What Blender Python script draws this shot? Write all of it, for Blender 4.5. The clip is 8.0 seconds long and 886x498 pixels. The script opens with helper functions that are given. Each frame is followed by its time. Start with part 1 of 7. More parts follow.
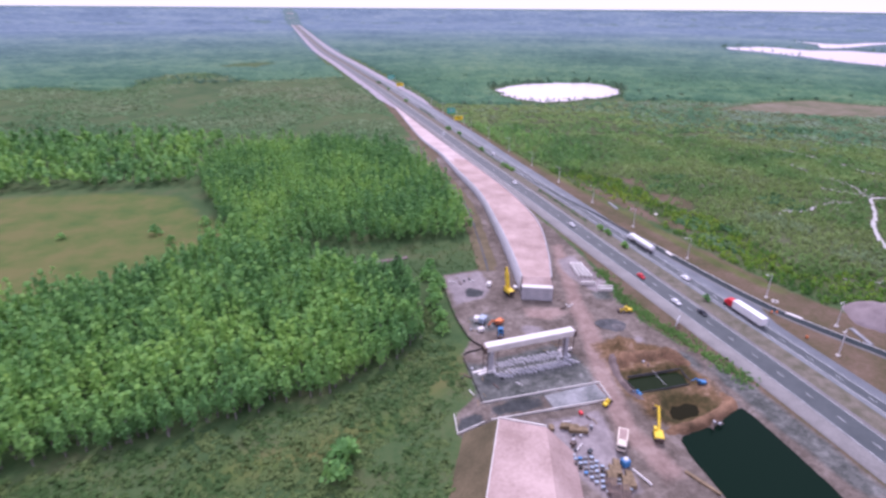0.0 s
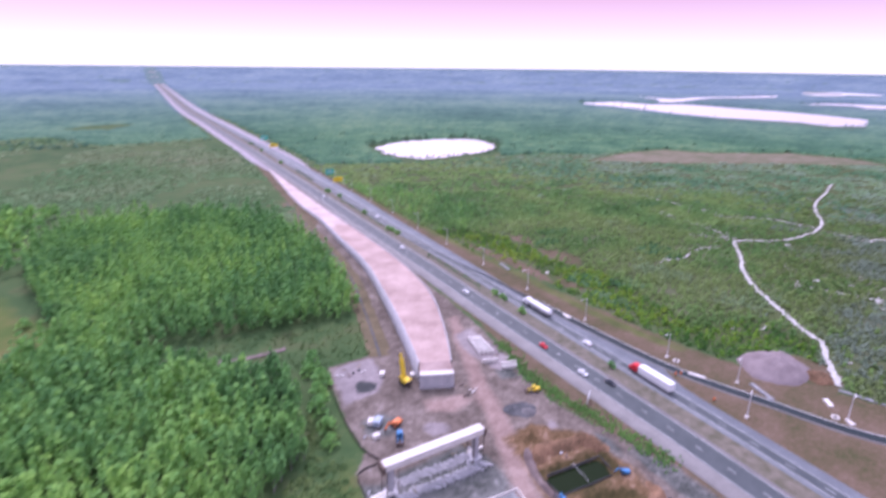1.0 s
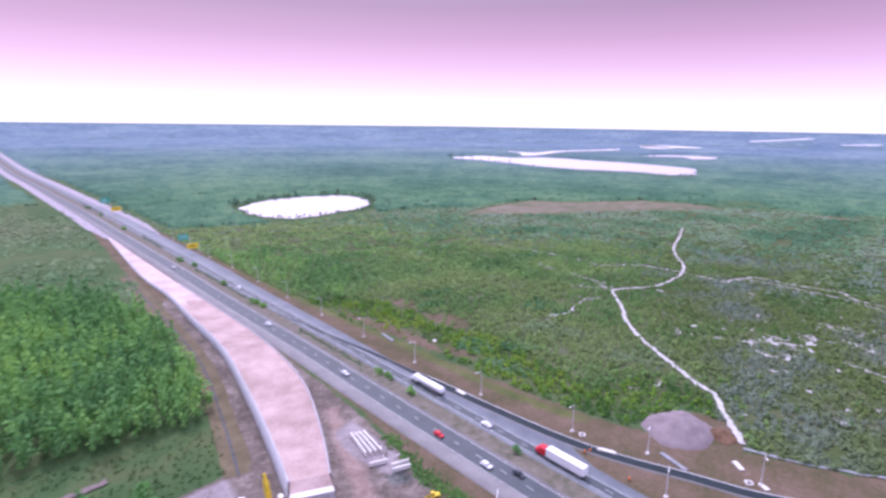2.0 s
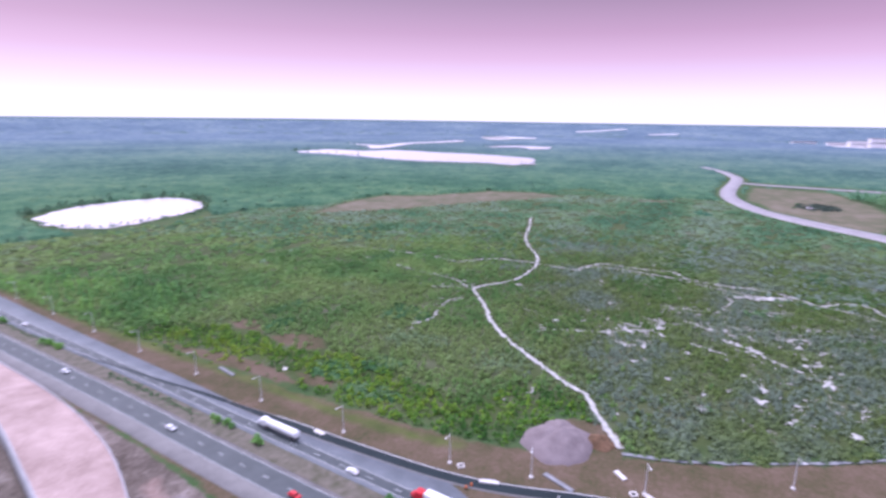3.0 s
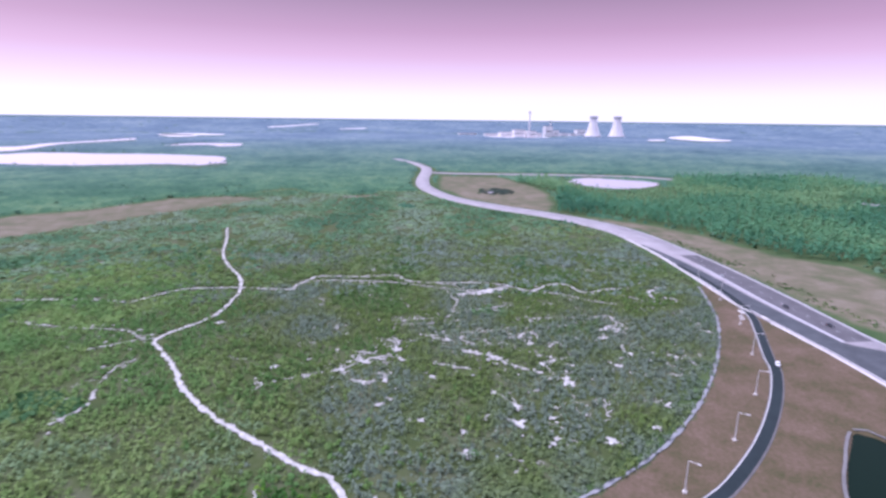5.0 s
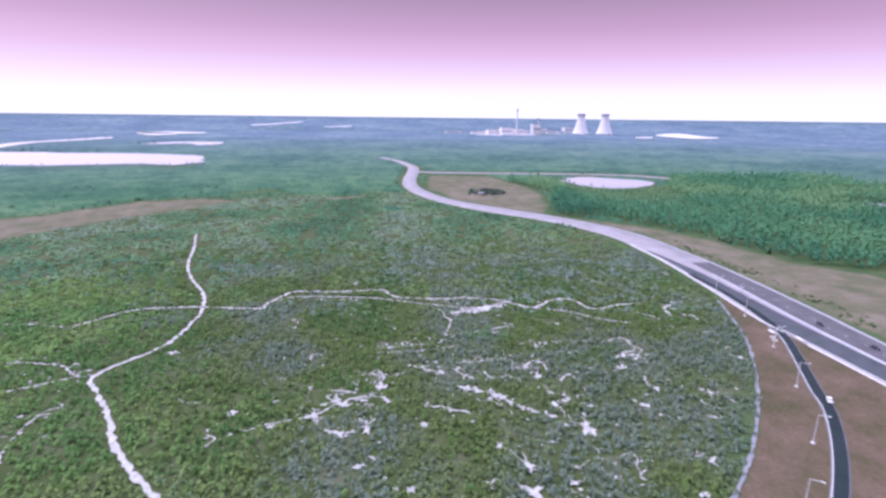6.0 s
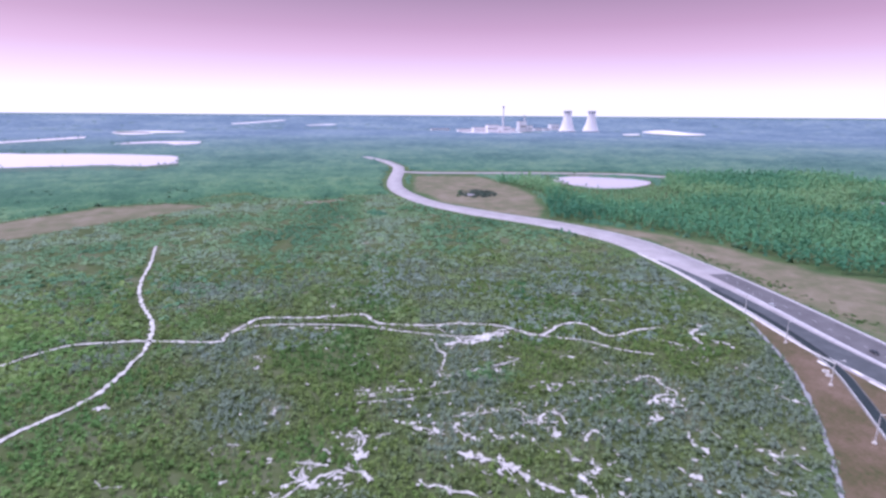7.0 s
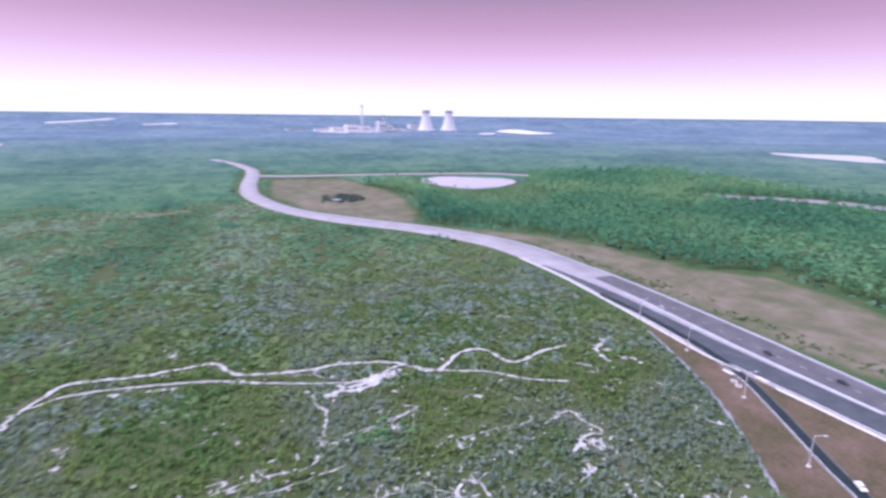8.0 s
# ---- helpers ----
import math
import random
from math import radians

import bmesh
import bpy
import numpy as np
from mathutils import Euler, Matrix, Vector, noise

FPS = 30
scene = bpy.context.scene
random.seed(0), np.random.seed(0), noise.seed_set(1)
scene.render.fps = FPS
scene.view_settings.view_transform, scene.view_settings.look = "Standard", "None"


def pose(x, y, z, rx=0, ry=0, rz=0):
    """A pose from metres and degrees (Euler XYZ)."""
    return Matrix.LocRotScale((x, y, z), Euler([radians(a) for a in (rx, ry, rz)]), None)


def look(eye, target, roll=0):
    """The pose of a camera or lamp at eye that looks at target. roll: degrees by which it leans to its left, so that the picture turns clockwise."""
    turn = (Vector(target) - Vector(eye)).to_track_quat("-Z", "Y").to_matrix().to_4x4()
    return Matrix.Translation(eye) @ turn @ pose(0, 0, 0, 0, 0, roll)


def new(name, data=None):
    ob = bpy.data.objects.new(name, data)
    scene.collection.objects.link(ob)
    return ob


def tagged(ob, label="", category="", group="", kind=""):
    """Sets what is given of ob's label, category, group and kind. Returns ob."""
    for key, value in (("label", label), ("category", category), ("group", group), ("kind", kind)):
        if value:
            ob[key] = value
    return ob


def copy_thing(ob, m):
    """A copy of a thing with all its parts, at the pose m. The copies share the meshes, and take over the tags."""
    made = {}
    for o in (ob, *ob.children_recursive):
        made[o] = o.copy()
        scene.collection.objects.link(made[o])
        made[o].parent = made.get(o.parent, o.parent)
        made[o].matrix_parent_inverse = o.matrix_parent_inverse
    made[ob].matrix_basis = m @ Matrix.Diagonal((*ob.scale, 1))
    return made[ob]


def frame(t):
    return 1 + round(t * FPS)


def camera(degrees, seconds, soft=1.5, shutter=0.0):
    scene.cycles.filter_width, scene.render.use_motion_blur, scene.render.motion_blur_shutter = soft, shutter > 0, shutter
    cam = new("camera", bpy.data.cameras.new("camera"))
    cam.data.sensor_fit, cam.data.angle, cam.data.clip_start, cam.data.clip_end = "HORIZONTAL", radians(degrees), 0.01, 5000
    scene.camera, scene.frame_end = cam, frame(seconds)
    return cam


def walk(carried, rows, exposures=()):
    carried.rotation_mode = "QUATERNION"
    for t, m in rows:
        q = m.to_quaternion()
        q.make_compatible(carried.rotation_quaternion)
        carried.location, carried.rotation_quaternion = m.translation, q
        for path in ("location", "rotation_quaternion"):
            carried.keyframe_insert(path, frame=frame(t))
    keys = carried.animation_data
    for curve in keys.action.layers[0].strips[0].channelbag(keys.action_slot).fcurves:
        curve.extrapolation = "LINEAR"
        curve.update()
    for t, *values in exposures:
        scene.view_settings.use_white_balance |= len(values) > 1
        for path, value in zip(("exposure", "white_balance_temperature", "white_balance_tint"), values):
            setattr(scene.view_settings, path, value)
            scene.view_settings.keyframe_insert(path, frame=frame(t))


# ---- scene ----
# camera and walk
cam = camera(78.22, 8.0, soft=2.8, shutter=0.4)
SCALE = 0.72
ROWS = [
    (0.0, 0.00, 0.00, 86.40, -18.74, -24.10, -0.47),
    (0.5, 4.25, 10.15, 87.67, -24.19, -25.65, -0.59),
    (1.0, 9.41, 19.37, 87.37, -31.07, -18.59, -0.65),
    (1.5, 16.11, 29.22, 86.33, -38.07, -13.69, -0.63),
    (2.8, 38.26, 51.38, 86.67, -55.93, -13.58, -0.78),
    (3.0, 42.22, 53.97, 86.60, -59.87, -13.50, -0.71),
    (3.5, 52.71, 59.51, 86.64, -68.54, -13.52, -0.61),
    (4.0, 65.15, 64.32, 85.41, -76.51, -13.49, -0.78),
    (4.5, 77.73, 67.47, 84.97, -84.42, -13.52, -0.76),
    (5.0, 90.49, 68.96, 84.57, -90.73, -13.61, -0.69),
    (5.2, 95.70, 69.30, 84.17, -92.06, -13.61, -0.71),
    (6.3, 133.67, 70.22, 82.96, -92.24, -13.92, -0.60),
    (6.5, 140.72, 70.15, 82.78, -93.48, -13.95, -0.47),
    (7.0, 159.79, 70.72, 82.40, -93.71, -14.01, -0.40),
    (7.5, 177.60, 71.21, 82.14, -97.91, -14.03, -0.47),
    (8.0, 195.98, 70.75, 81.34, -108.20, -13.92, -0.72),
]
walk(cam, [(t, pose(x, y, z, 90 + pitch, roll, yaw)) for t, x, y, z, yaw, pitch, roll in ROWS],
     exposures=[(0.0, -0.38, 5760, 38), (0.7, -0.32, 5680, 40), (1.5, -0.18, 5580, 42), (3.0, -0.31, 5520, 34), (8.0, -0.30, 5500, 33)])

# ---- world and sun: hazy bright evening sky, soft sun ahead of the highway ----
SUN_EL, SUN_AZ = 56.0, 70.0
world = bpy.data.worlds.new("sky_world")
scene.world = world
world.use_nodes = True
wn, wl = world.node_tree.nodes, world.node_tree.links
wn.clear()
sky = wn.new("ShaderNodeTexSky")
sky.sky_type, sky.sun_disc = 'NISHITA', False
sky.sun_elevation, sky.sun_rotation = radians(SUN_EL), radians(90 - SUN_AZ)
sky.dust_density, sky.air_density = 4.0, 1.2
tc = wn.new("ShaderNodeTexCoord")
sep = wn.new("ShaderNodeSeparateXYZ")
wl.new(tc.outputs["Generated"], sep.inputs[0])
ramp = wn.new("ShaderNodeValToRGB")
wl.new(sep.outputs["Z"], ramp.inputs[0])
el = ramp.color_ramp.elements
el[0].position, el[0].color = 0.0, (1.34, 1.30, 1.34, 1)
el[1].position, el[1].color = 1.0, (1.9, 2.0, 2.2, 1)
for p, c in ((0.035, (1.26, 1.20, 1.24, 1)), (0.065, (1.12, 0.89, 1.00, 1)), (0.10, (0.92, 0.59, 0.70, 1)), (0.14, (0.68, 0.39, 0.48, 1)), (0.19, (0.46, 0.27, 0.32, 1)),
             (0.27, (0.42, 0.34, 0.36, 1)), (0.5, (1.55, 1.60, 1.78, 1))):
    e = el.new(p)
    e.color = c
mixs = wn.new("ShaderNodeMix")
mixs.data_type, mixs.blend_type = 'RGBA', 'ADD'
mixs.inputs[0].default_value = 0.03
wl.new(ramp.outputs[0], mixs.inputs[6])
wl.new(sky.outputs[0], mixs.inputs[7])
bg = wn.new("ShaderNodeBackground")
bg.inputs[1].default_value = 1.0
wl.new(mixs.outputs[2], bg.inputs[0])
wo = wn.new("ShaderNodeOutputWorld")
wl.new(bg.outputs[0], wo.inputs[0])
sun = new("sun", bpy.data.lights.new("sun", "SUN"))
sun.data.energy, sun.data.angle, sun.data.color = 3.4, radians(14), (1.0, 0.94, 0.88)
sd = Vector((math.cos(radians(SUN_AZ)) * math.cos(radians(SUN_EL)), math.sin(radians(SUN_AZ)) * math.cos(radians(SUN_EL)), math.sin(radians(SUN_EL))))
sun.matrix_world = look(sd * 300, (0, 0, 0))


# ---- materials ----
class Nodes:
    """A short way to write node materials."""

    def __init__(self, name):
        self.m = bpy.data.materials.new(name)
        self.m.use_nodes = True
        self.t = self.m.node_tree
        self.t.nodes.clear()
        self.out = self.t.nodes.new("ShaderNodeOutputMaterial")
        self.p = self.t.nodes.new("ShaderNodeBsdfPrincipled")
        self.t.links.new(self.p.outputs[0], self.out.inputs[0])
        self.geo = self.t.nodes.new("ShaderNodeNewGeometry")

    def wire(self, a, b):
        self.t.links.new(a, b)

    def noise(self, scale, detail=4.0, rough=0.55, stretch=None):
        n = self.t.nodes.new("ShaderNodeTexNoise")
        n.inputs["Scale"].default_value, n.inputs["Detail"].default_value, n.inputs["Roughness"].default_value = scale, detail, rough
        if stretch:
            mp = self.t.nodes.new("ShaderNodeMapping")
            mp.inputs["Scale"].default_value = stretch
            self.wire(self.geo.outputs["Position"], mp.inputs[0])
            self.wire(mp.outputs[0], n.inputs["Vector"])
        else:
            self.wire(self.geo.outputs["Position"], n.inputs["Vector"])
        return n.outputs["Fac"]

    def steps(self, fac, stops):
        r = self.t.nodes.new("ShaderNodeValToRGB")
        e = r.color_ramp.elements
        e[0].position, e[0].color = stops[0][0], (*stops[0][1], 1)
        e[1].position, e[1].color = stops[-1][0], (*stops[-1][1], 1)
        for p, c in stops[1:-1]:
            e.new(p).color = (*c, 1)
        self.wire(fac, r.inputs[0])
        return r.outputs[0]

    def mix(self, fac, a, b, blend='MIX'):
        n = self.t.nodes.new("ShaderNodeMix")
        n.data_type, n.blend_type = 'RGBA', blend
        for s, i in ((fac, 0), (a, 6), (b, 7)):
            if isinstance(s, (int, float)):
                n.inputs[i].default_value = s
            elif isinstance(s, tuple):
                n.inputs[i].default_value = (*s, 1)
            else:
                self.wire(s, n.inputs[i])
        return n.outputs[2]

    def calc(self, op, a, b=0.0, clamp=False):
        n = self.t.nodes.new("ShaderNodeMath")
        n.operation, n.use_clamp = op, clamp
        for s, i in ((a, 0), (b, 1)):
            if isinstance(s, (int, float)):
                n.inputs[i].default_value = s
            else:
                self.wire(s, n.inputs[i])
        return n.outputs[0]

    def attr(self, name):
        n = self.t.nodes.new("ShaderNodeAttribute")
        n.attribute_name = name
        return n.outputs["Fac"]

    def bump(self, height, dist, strength=0.5):
        n = self.t.nodes.new("ShaderNodeBump")
        n.inputs["Strength"].default_value, n.inputs["Distance"].default_value = strength, dist
        self.wire(height, n.inputs["Height"])
        self.wire(n.outputs[0], self.p.inputs["Normal"])

    def done(self, colour, rough=0.8, metal=0.0, spec=0.3):
        if isinstance(colour, tuple):
            self.p.inputs["Base Color"].default_value = (*colour, 1)
        else:
            self.wire(colour, self.p.inputs["Base Color"])
        self.p.inputs["Roughness"].default_value, self.p.inputs["Metallic"].default_value = rough, metal
        self.p.inputs["Specular IOR Level"].default_value = spec
        return self.m


def worn(name, a, b, scale=0.4, rough=0.8, metal=0.0, fine=4.0, bump=0.02, spec=0.3):
    """A surface between two colours, by stains and grain."""
    k = Nodes(name)
    big, small = k.noise(scale, 5), k.noise(scale * fine * 3, 3)
    fac = k.calc('ADD', k.calc('MULTIPLY', big, 0.65), k.calc('MULTIPLY', small, 0.35))
    col = k.steps(fac, [(0.36, a), (0.64, b)])
    if bump:
        k.bump(small, bump)
    return k.done(col, rough, metal, spec)


def foliage(name, stops, patch=0.03, spread=0.35, rough=0.75, glow=0.4, tone=0.30, lean=0.55):
    """Leaves: colour patches over the land, each plant and each leaf a little different."""
    k = Nodes(name)
    n = k.calc('ADD', k.calc('MULTIPLY', k.noise(patch, 2.5, 0.45), 0.52), k.calc('MULTIPLY', k.noise(patch * 0.22, 3), 0.48))
    n = k.calc('ADD', k.calc('MULTIPLY', k.calc('SUBTRACT', n, 0.5), 2.5), 0.5)
    r = k.geo.outputs["Random Per Island"]
    fac = k.calc('ADD', k.calc('MULTIPLY', n, 1.0), k.calc('ADD', k.calc('MULTIPLY', k.calc('SUBTRACT', r, 0.5), spread), k.calc('MULTIPLY', k.attr("tone"), tone)))
    col = k.steps(fac, stops)
    k.done(col, rough, 0.0, 0.2)
    # small leaves of one crown shade together: their normals lean to the sky
    part_n, up_n, unit = (k.t.nodes.new("ShaderNodeVectorMath") for _ in range(3))
    part_n.operation, up_n.operation, unit.operation = 'SCALE', 'ADD', 'NORMALIZE'
    part_n.inputs["Scale"].default_value = 1 - lean
    up_n.inputs[1].default_value = (0, 0, lean)
    k.wire(k.geo.outputs["Normal"], part_n.inputs[0])
    k.wire(part_n.outputs[0], up_n.inputs[0])
    k.wire(up_n.outputs[0], unit.inputs[0])
    k.wire(unit.outputs[0], k.p.inputs["Normal"])
    thin = k.t.nodes.new("ShaderNodeBsdfTranslucent")
    k.wire(col, thin.inputs[0])
    both = k.t.nodes.new("ShaderNodeMixShader")
    both.inputs[0].default_value = glow
    k.wire(k.p.outputs[0], both.inputs[1])
    k.wire(thin.outputs[0], both.inputs[2])
    k.wire(both.outputs[0], k.out.inputs[0])
    return k.m


M = {}
M["asphalt"] = worn("asphalt", (0.024, 0.035, 0.038), (0.046, 0.058, 0.062), 0.2, 0.55, spec=0.5)
M["new_asphalt"] = worn("new_asphalt", (0.008, 0.016, 0.018), (0.015, 0.026, 0.029), 0.12, 0.8)
M["shoulder"] = worn("shoulder", (0.112, 0.106, 0.102), (0.178, 0.168, 0.162), 0.15, 0.6, spec=0.5)
M["aux_lane"] = worn("aux_lane", (0.085, 0.100, 0.112), (0.140, 0.156, 0.172), 0.14, 0.55, spec=0.5)
M["grey_asphalt"] = worn("grey_asphalt", (0.078, 0.074, 0.080), (0.122, 0.116, 0.124), 0.14, 0.88)
M["side_lanes"] = worn("side_lanes", (0.046, 0.052, 0.058), (0.080, 0.088, 0.096), 0.16, 0.86)
M["road_concrete"] = worn("road_concrete", (0.220, 0.200, 0.206), (0.330, 0.302, 0.314), 0.08, 0.65, spec=0.5)
M["concrete"] = worn("concrete", (0.336, 0.336, 0.360), (0.496, 0.480, 0.496), 0.5, 0.85)
M["white_concrete"] = worn("white_concrete", (0.560, 0.525, 0.490), (0.700, 0.665, 0.630), 0.4, 0.8)
M["grey_concrete"] = worn("grey_concrete", (0.160, 0.168, 0.176), (0.272, 0.272, 0.288), 0.6, 0.85)
M["paint_white"] = worn("paint_white", (0.480, 0.480, 0.480), (0.640, 0.640, 0.640), 0.6, 0.7)
M["paint_worn"] = worn("paint_worn", (0.30, 0.31, 0.32), (0.60, 0.60, 0.60), 0.6, 0.7)
M["sand"] = worn("sand", (0.27, 0.262, 0.245), (0.53, 0.515, 0.485), 0.6, 0.95, bump=0.05)
M["sand_pile"] = worn("sand_pile", (0.165, 0.132, 0.134), (0.240, 0.198, 0.200), 0.25, 0.95, bump=0.25)
M["pink_fill"] = worn("pink_fill", (0.270, 0.190, 0.168), (0.450, 0.335, 0.305), 0.12, 0.95, bump=0.05)
M["pale_sand_fill"] = worn("pale_sand_fill", (0.350, 0.268, 0.250), (0.540, 0.440, 0.420), 0.06, 0.95, bump=0.05)
M["orange_soil"] = worn("orange_soil", (0.050, 0.032, 0.015), (0.250, 0.145, 0.086), 0.22, 0.95, bump=0.2)
M["dark_soil"] = worn("dark_soil", (0.043, 0.047, 0.049), (0.101, 0.101, 0.104), 0.4, 0.95, bump=0.1)
M["steel"] = worn("steel", (0.40, 0.41, 0.43), (0.60, 0.61, 0.63), 1.5, 0.45, 0.7)
M["galv"] = worn("galv", (0.55, 0.54, 0.53), (0.72, 0.70, 0.69), 1.0, 0.5, 0.2)
M["rust_steel"] = worn("rust_steel", (0.06, 0.05, 0.05), (0.16, 0.11, 0.09), 1.0, 0.7, 0.2)
M["yellow"] = worn("yellow", (0.62, 0.42, 0.02), (0.80, 0.58, 0.04), 0.8, 0.5)
M["sign_yellow"] = worn("sign_yellow", (0.85, 0.60, 0.02), (0.95, 0.72, 0.04), 0.8, 0.5)
M["sign_green"] = worn("sign_green", (0.01, 0.36, 0.26), (0.02, 0.45, 0.33), 0.8, 0.5)
M["red"] = worn("red", (0.50, 0.02, 0.03), (0.62, 0.04, 0.05), 0.8, 0.4)
M["orange"] = worn("orange", (0.55, 0.14, 0.04), (0.68, 0.20, 0.06), 0.8, 0.5)
M["blue"] = worn("blue", (0.03, 0.15, 0.34), (0.06, 0.23, 0.46), 0.8, 0.45)
M["pale_blue"] = worn("pale_blue", (0.17, 0.23, 0.31), (0.40, 0.45, 0.52), 1.2, 0.6)
M["cream"] = worn("cream", (0.55, 0.47, 0.38), (0.70, 0.62, 0.52), 0.8, 0.55)
M["timber"] = worn("timber", (0.12, 0.088, 0.050), (0.27, 0.195, 0.115), 0.8, 0.8)
M["car_white"] = worn("car_white", (0.72, 0.72, 0.73), (0.80, 0.80, 0.81), 0.5, 0.25, bump=0)
M["car_dark"] = worn("car_dark", (0.03, 0.035, 0.045), (0.05, 0.055, 0.065), 0.5, 0.25, bump=0)
M["car_silver"] = worn("car_silver", (0.35, 0.36, 0.38), (0.45, 0.46, 0.48), 0.5, 0.3, 0.4, bump=0)
M["window_dark"] = worn("window_dark", (0.02, 0.025, 0.03), (0.03, 0.035, 0.04), 0.5, 0.1, bump=0, spec=0.5)
M["wet_slab"] = worn("wet_slab", (0.070, 0.080, 0.080), (0.27, 0.27, 0.275), 0.18, 0.6, bump=0.05)
M["tyre"] = worn("tyre", (0.015, 0.015, 0.016), (0.03, 0.03, 0.03), 1.0, 0.9)
M["tower"] = worn("tower", (0.66, 0.62, 0.63), (0.78, 0.74, 0.75), 0.02, 0.9, bump=0)
M["white_flat"] = worn("white_flat", (0.46, 0.43, 0.44), (0.70, 0.66, 0.67), 0.01, 0.95, bump=0)
M["plant_wall"] = worn("plant_wall", (0.66, 0.64, 0.65), (0.82, 0.80, 0.81), 0.02, 0.8, bump=0)
M["bark"] = worn("bark", (0.13, 0.115, 0.10), (0.30, 0.28, 0.26), 0.8, 0.9)
M["tree_green"] = foliage("tree_green", [(0.18, (0.101, 0.247, 0.080)), (0.42, (0.153, 0.335, 0.097)), (0.60, (0.210, 0.411, 0.107)), (0.84, (0.274, 0.473, 0.105))], 0.05, 0.26, tone=0.16, lean=0.12)
M["grove_green"] = foliage("grove_green", [(0.22, (0.062, 0.205, 0.118)), (0.45, (0.092, 0.268, 0.142)), (0.64, (0.138, 0.325, 0.156)), (0.84, (0.230, 0.390, 0.178))], 0.008, 0.08, tone=0.08, lean=0.72)
M["scrub"] = foliage("scrub", [(0.10, (0.080, 0.185, 0.046)), (0.30, (0.124, 0.220, 0.058)), (0.42, (0.162, 0.232, 0.062)), (0.52, (0.176, 0.242, 0.108)), (0.62, (0.208, 0.268, 0.200)), (0.74, (0.186, 0.250, 0.176)), (0.84, (0.128, 0.222, 0.074)), (0.96, (0.168, 0.250, 0.056))], 0.028, 0.06, tone=0.09, lean=0.68)
M["green_scrub"] = foliage("green_scrub", [(0.15, (0.088, 0.205, 0.056)), (0.34, (0.136, 0.268, 0.074)), (0.50, (0.196, 0.318, 0.090)), (0.62, (0.224, 0.310, 0.100)), (0.74, (0.222, 0.330, 0.172)), (0.92, (0.246, 0.344, 0.080))], 0.022, 0.06, tone=0.09, lean=0.68)
M["marsh_green"] = foliage("marsh_green", [(0.20, (0.092, 0.205, 0.084)), (0.42, (0.140, 0.252, 0.106)), (0.58, (0.200, 0.284, 0.138)), (0.80, (0.246, 0.284, 0.160))], 0.010, 0.05, tone=0.06, lean=0.68)
M["dark_reed"] = foliage("dark_reed", [(0.3, (0.050, 0.080, 0.060)), (0.7, (0.085, 0.120, 0.085))], 0.05, 0.2)
M["mid_wood"] = foliage("mid_wood", [(0.30, (0.066, 0.165, 0.100)), (0.5, (0.100, 0.215, 0.128)), (0.72, (0.145, 0.255, 0.145))], 0.008, 0.14)
M["lush_scrub"] = foliage("lush_scrub", [(0.22, (0.041, 0.130, 0.021)), (0.42, (0.087, 0.221, 0.028)), (0.60, (0.168, 0.312, 0.028)), (0.92, (0.258, 0.350, 0.029))], 0.045, 0.14, tone=0.24)
M["median_grass"] = worn("median_grass", (0.075, 0.076, 0.045), (0.170, 0.145, 0.120), 0.35, 0.95, bump=0.1)
M["brown_slope"] = worn("brown_slope", (0.072, 0.061, 0.032), (0.144, 0.112, 0.065), 0.15, 0.95, bump=0.1)
M["site_grey"] = worn("site_grey", (0.094, 0.090, 0.090), (0.194, 0.180, 0.180), 0.2, 0.95, bump=0.1)
M["pale_fill"] = worn("pale_fill", (0.216, 0.191, 0.205), (0.360, 0.324, 0.346), 0.2, 0.95, bump=0.1)
M["dirt_track"] = worn("dirt_track", (0.100, 0.075, 0.070), (0.200, 0.155, 0.145), 0.3, 0.95, bump=0.1)
# scrub farther off: bluer leaves, with distance haze put into the colour
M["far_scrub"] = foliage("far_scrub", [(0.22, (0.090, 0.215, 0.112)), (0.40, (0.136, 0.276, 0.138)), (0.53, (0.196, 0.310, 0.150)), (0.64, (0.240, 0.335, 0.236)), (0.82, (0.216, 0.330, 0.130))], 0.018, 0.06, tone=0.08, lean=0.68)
M["grey_scrub"] = foliage("grey_scrub", [(0.10, (0.100, 0.212, 0.076)), (0.30, (0.150, 0.246, 0.086)), (0.42, (0.182, 0.260, 0.092)), (0.52, (0.196, 0.270, 0.144)), (0.62, (0.232, 0.304, 0.248)), (0.74, (0.206, 0.282, 0.214)), (0.84, (0.150, 0.254, 0.108)), (0.96, (0.204, 0.278, 0.080))], 0.020, 0.05, tone=0.07, lean=0.68)
M["thicket"] = foliage("thicket", [(0.28, (0.045, 0.135, 0.045)), (0.5, (0.085, 0.195, 0.070)), (0.74, (0.14, 0.24, 0.10))], 0.05, 0.30)
M["fresh_grass"] = foliage("fresh_grass", [(0.25, (0.088, 0.222, 0.050)), (0.75, (0.154, 0.306, 0.070))], 0.08, 0.2)
M["verge_grass"] = foliage("verge_grass", [(0.30, (0.062, 0.130, 0.036)), (0.7, (0.130, 0.190, 0.060))], 0.08, 0.3)


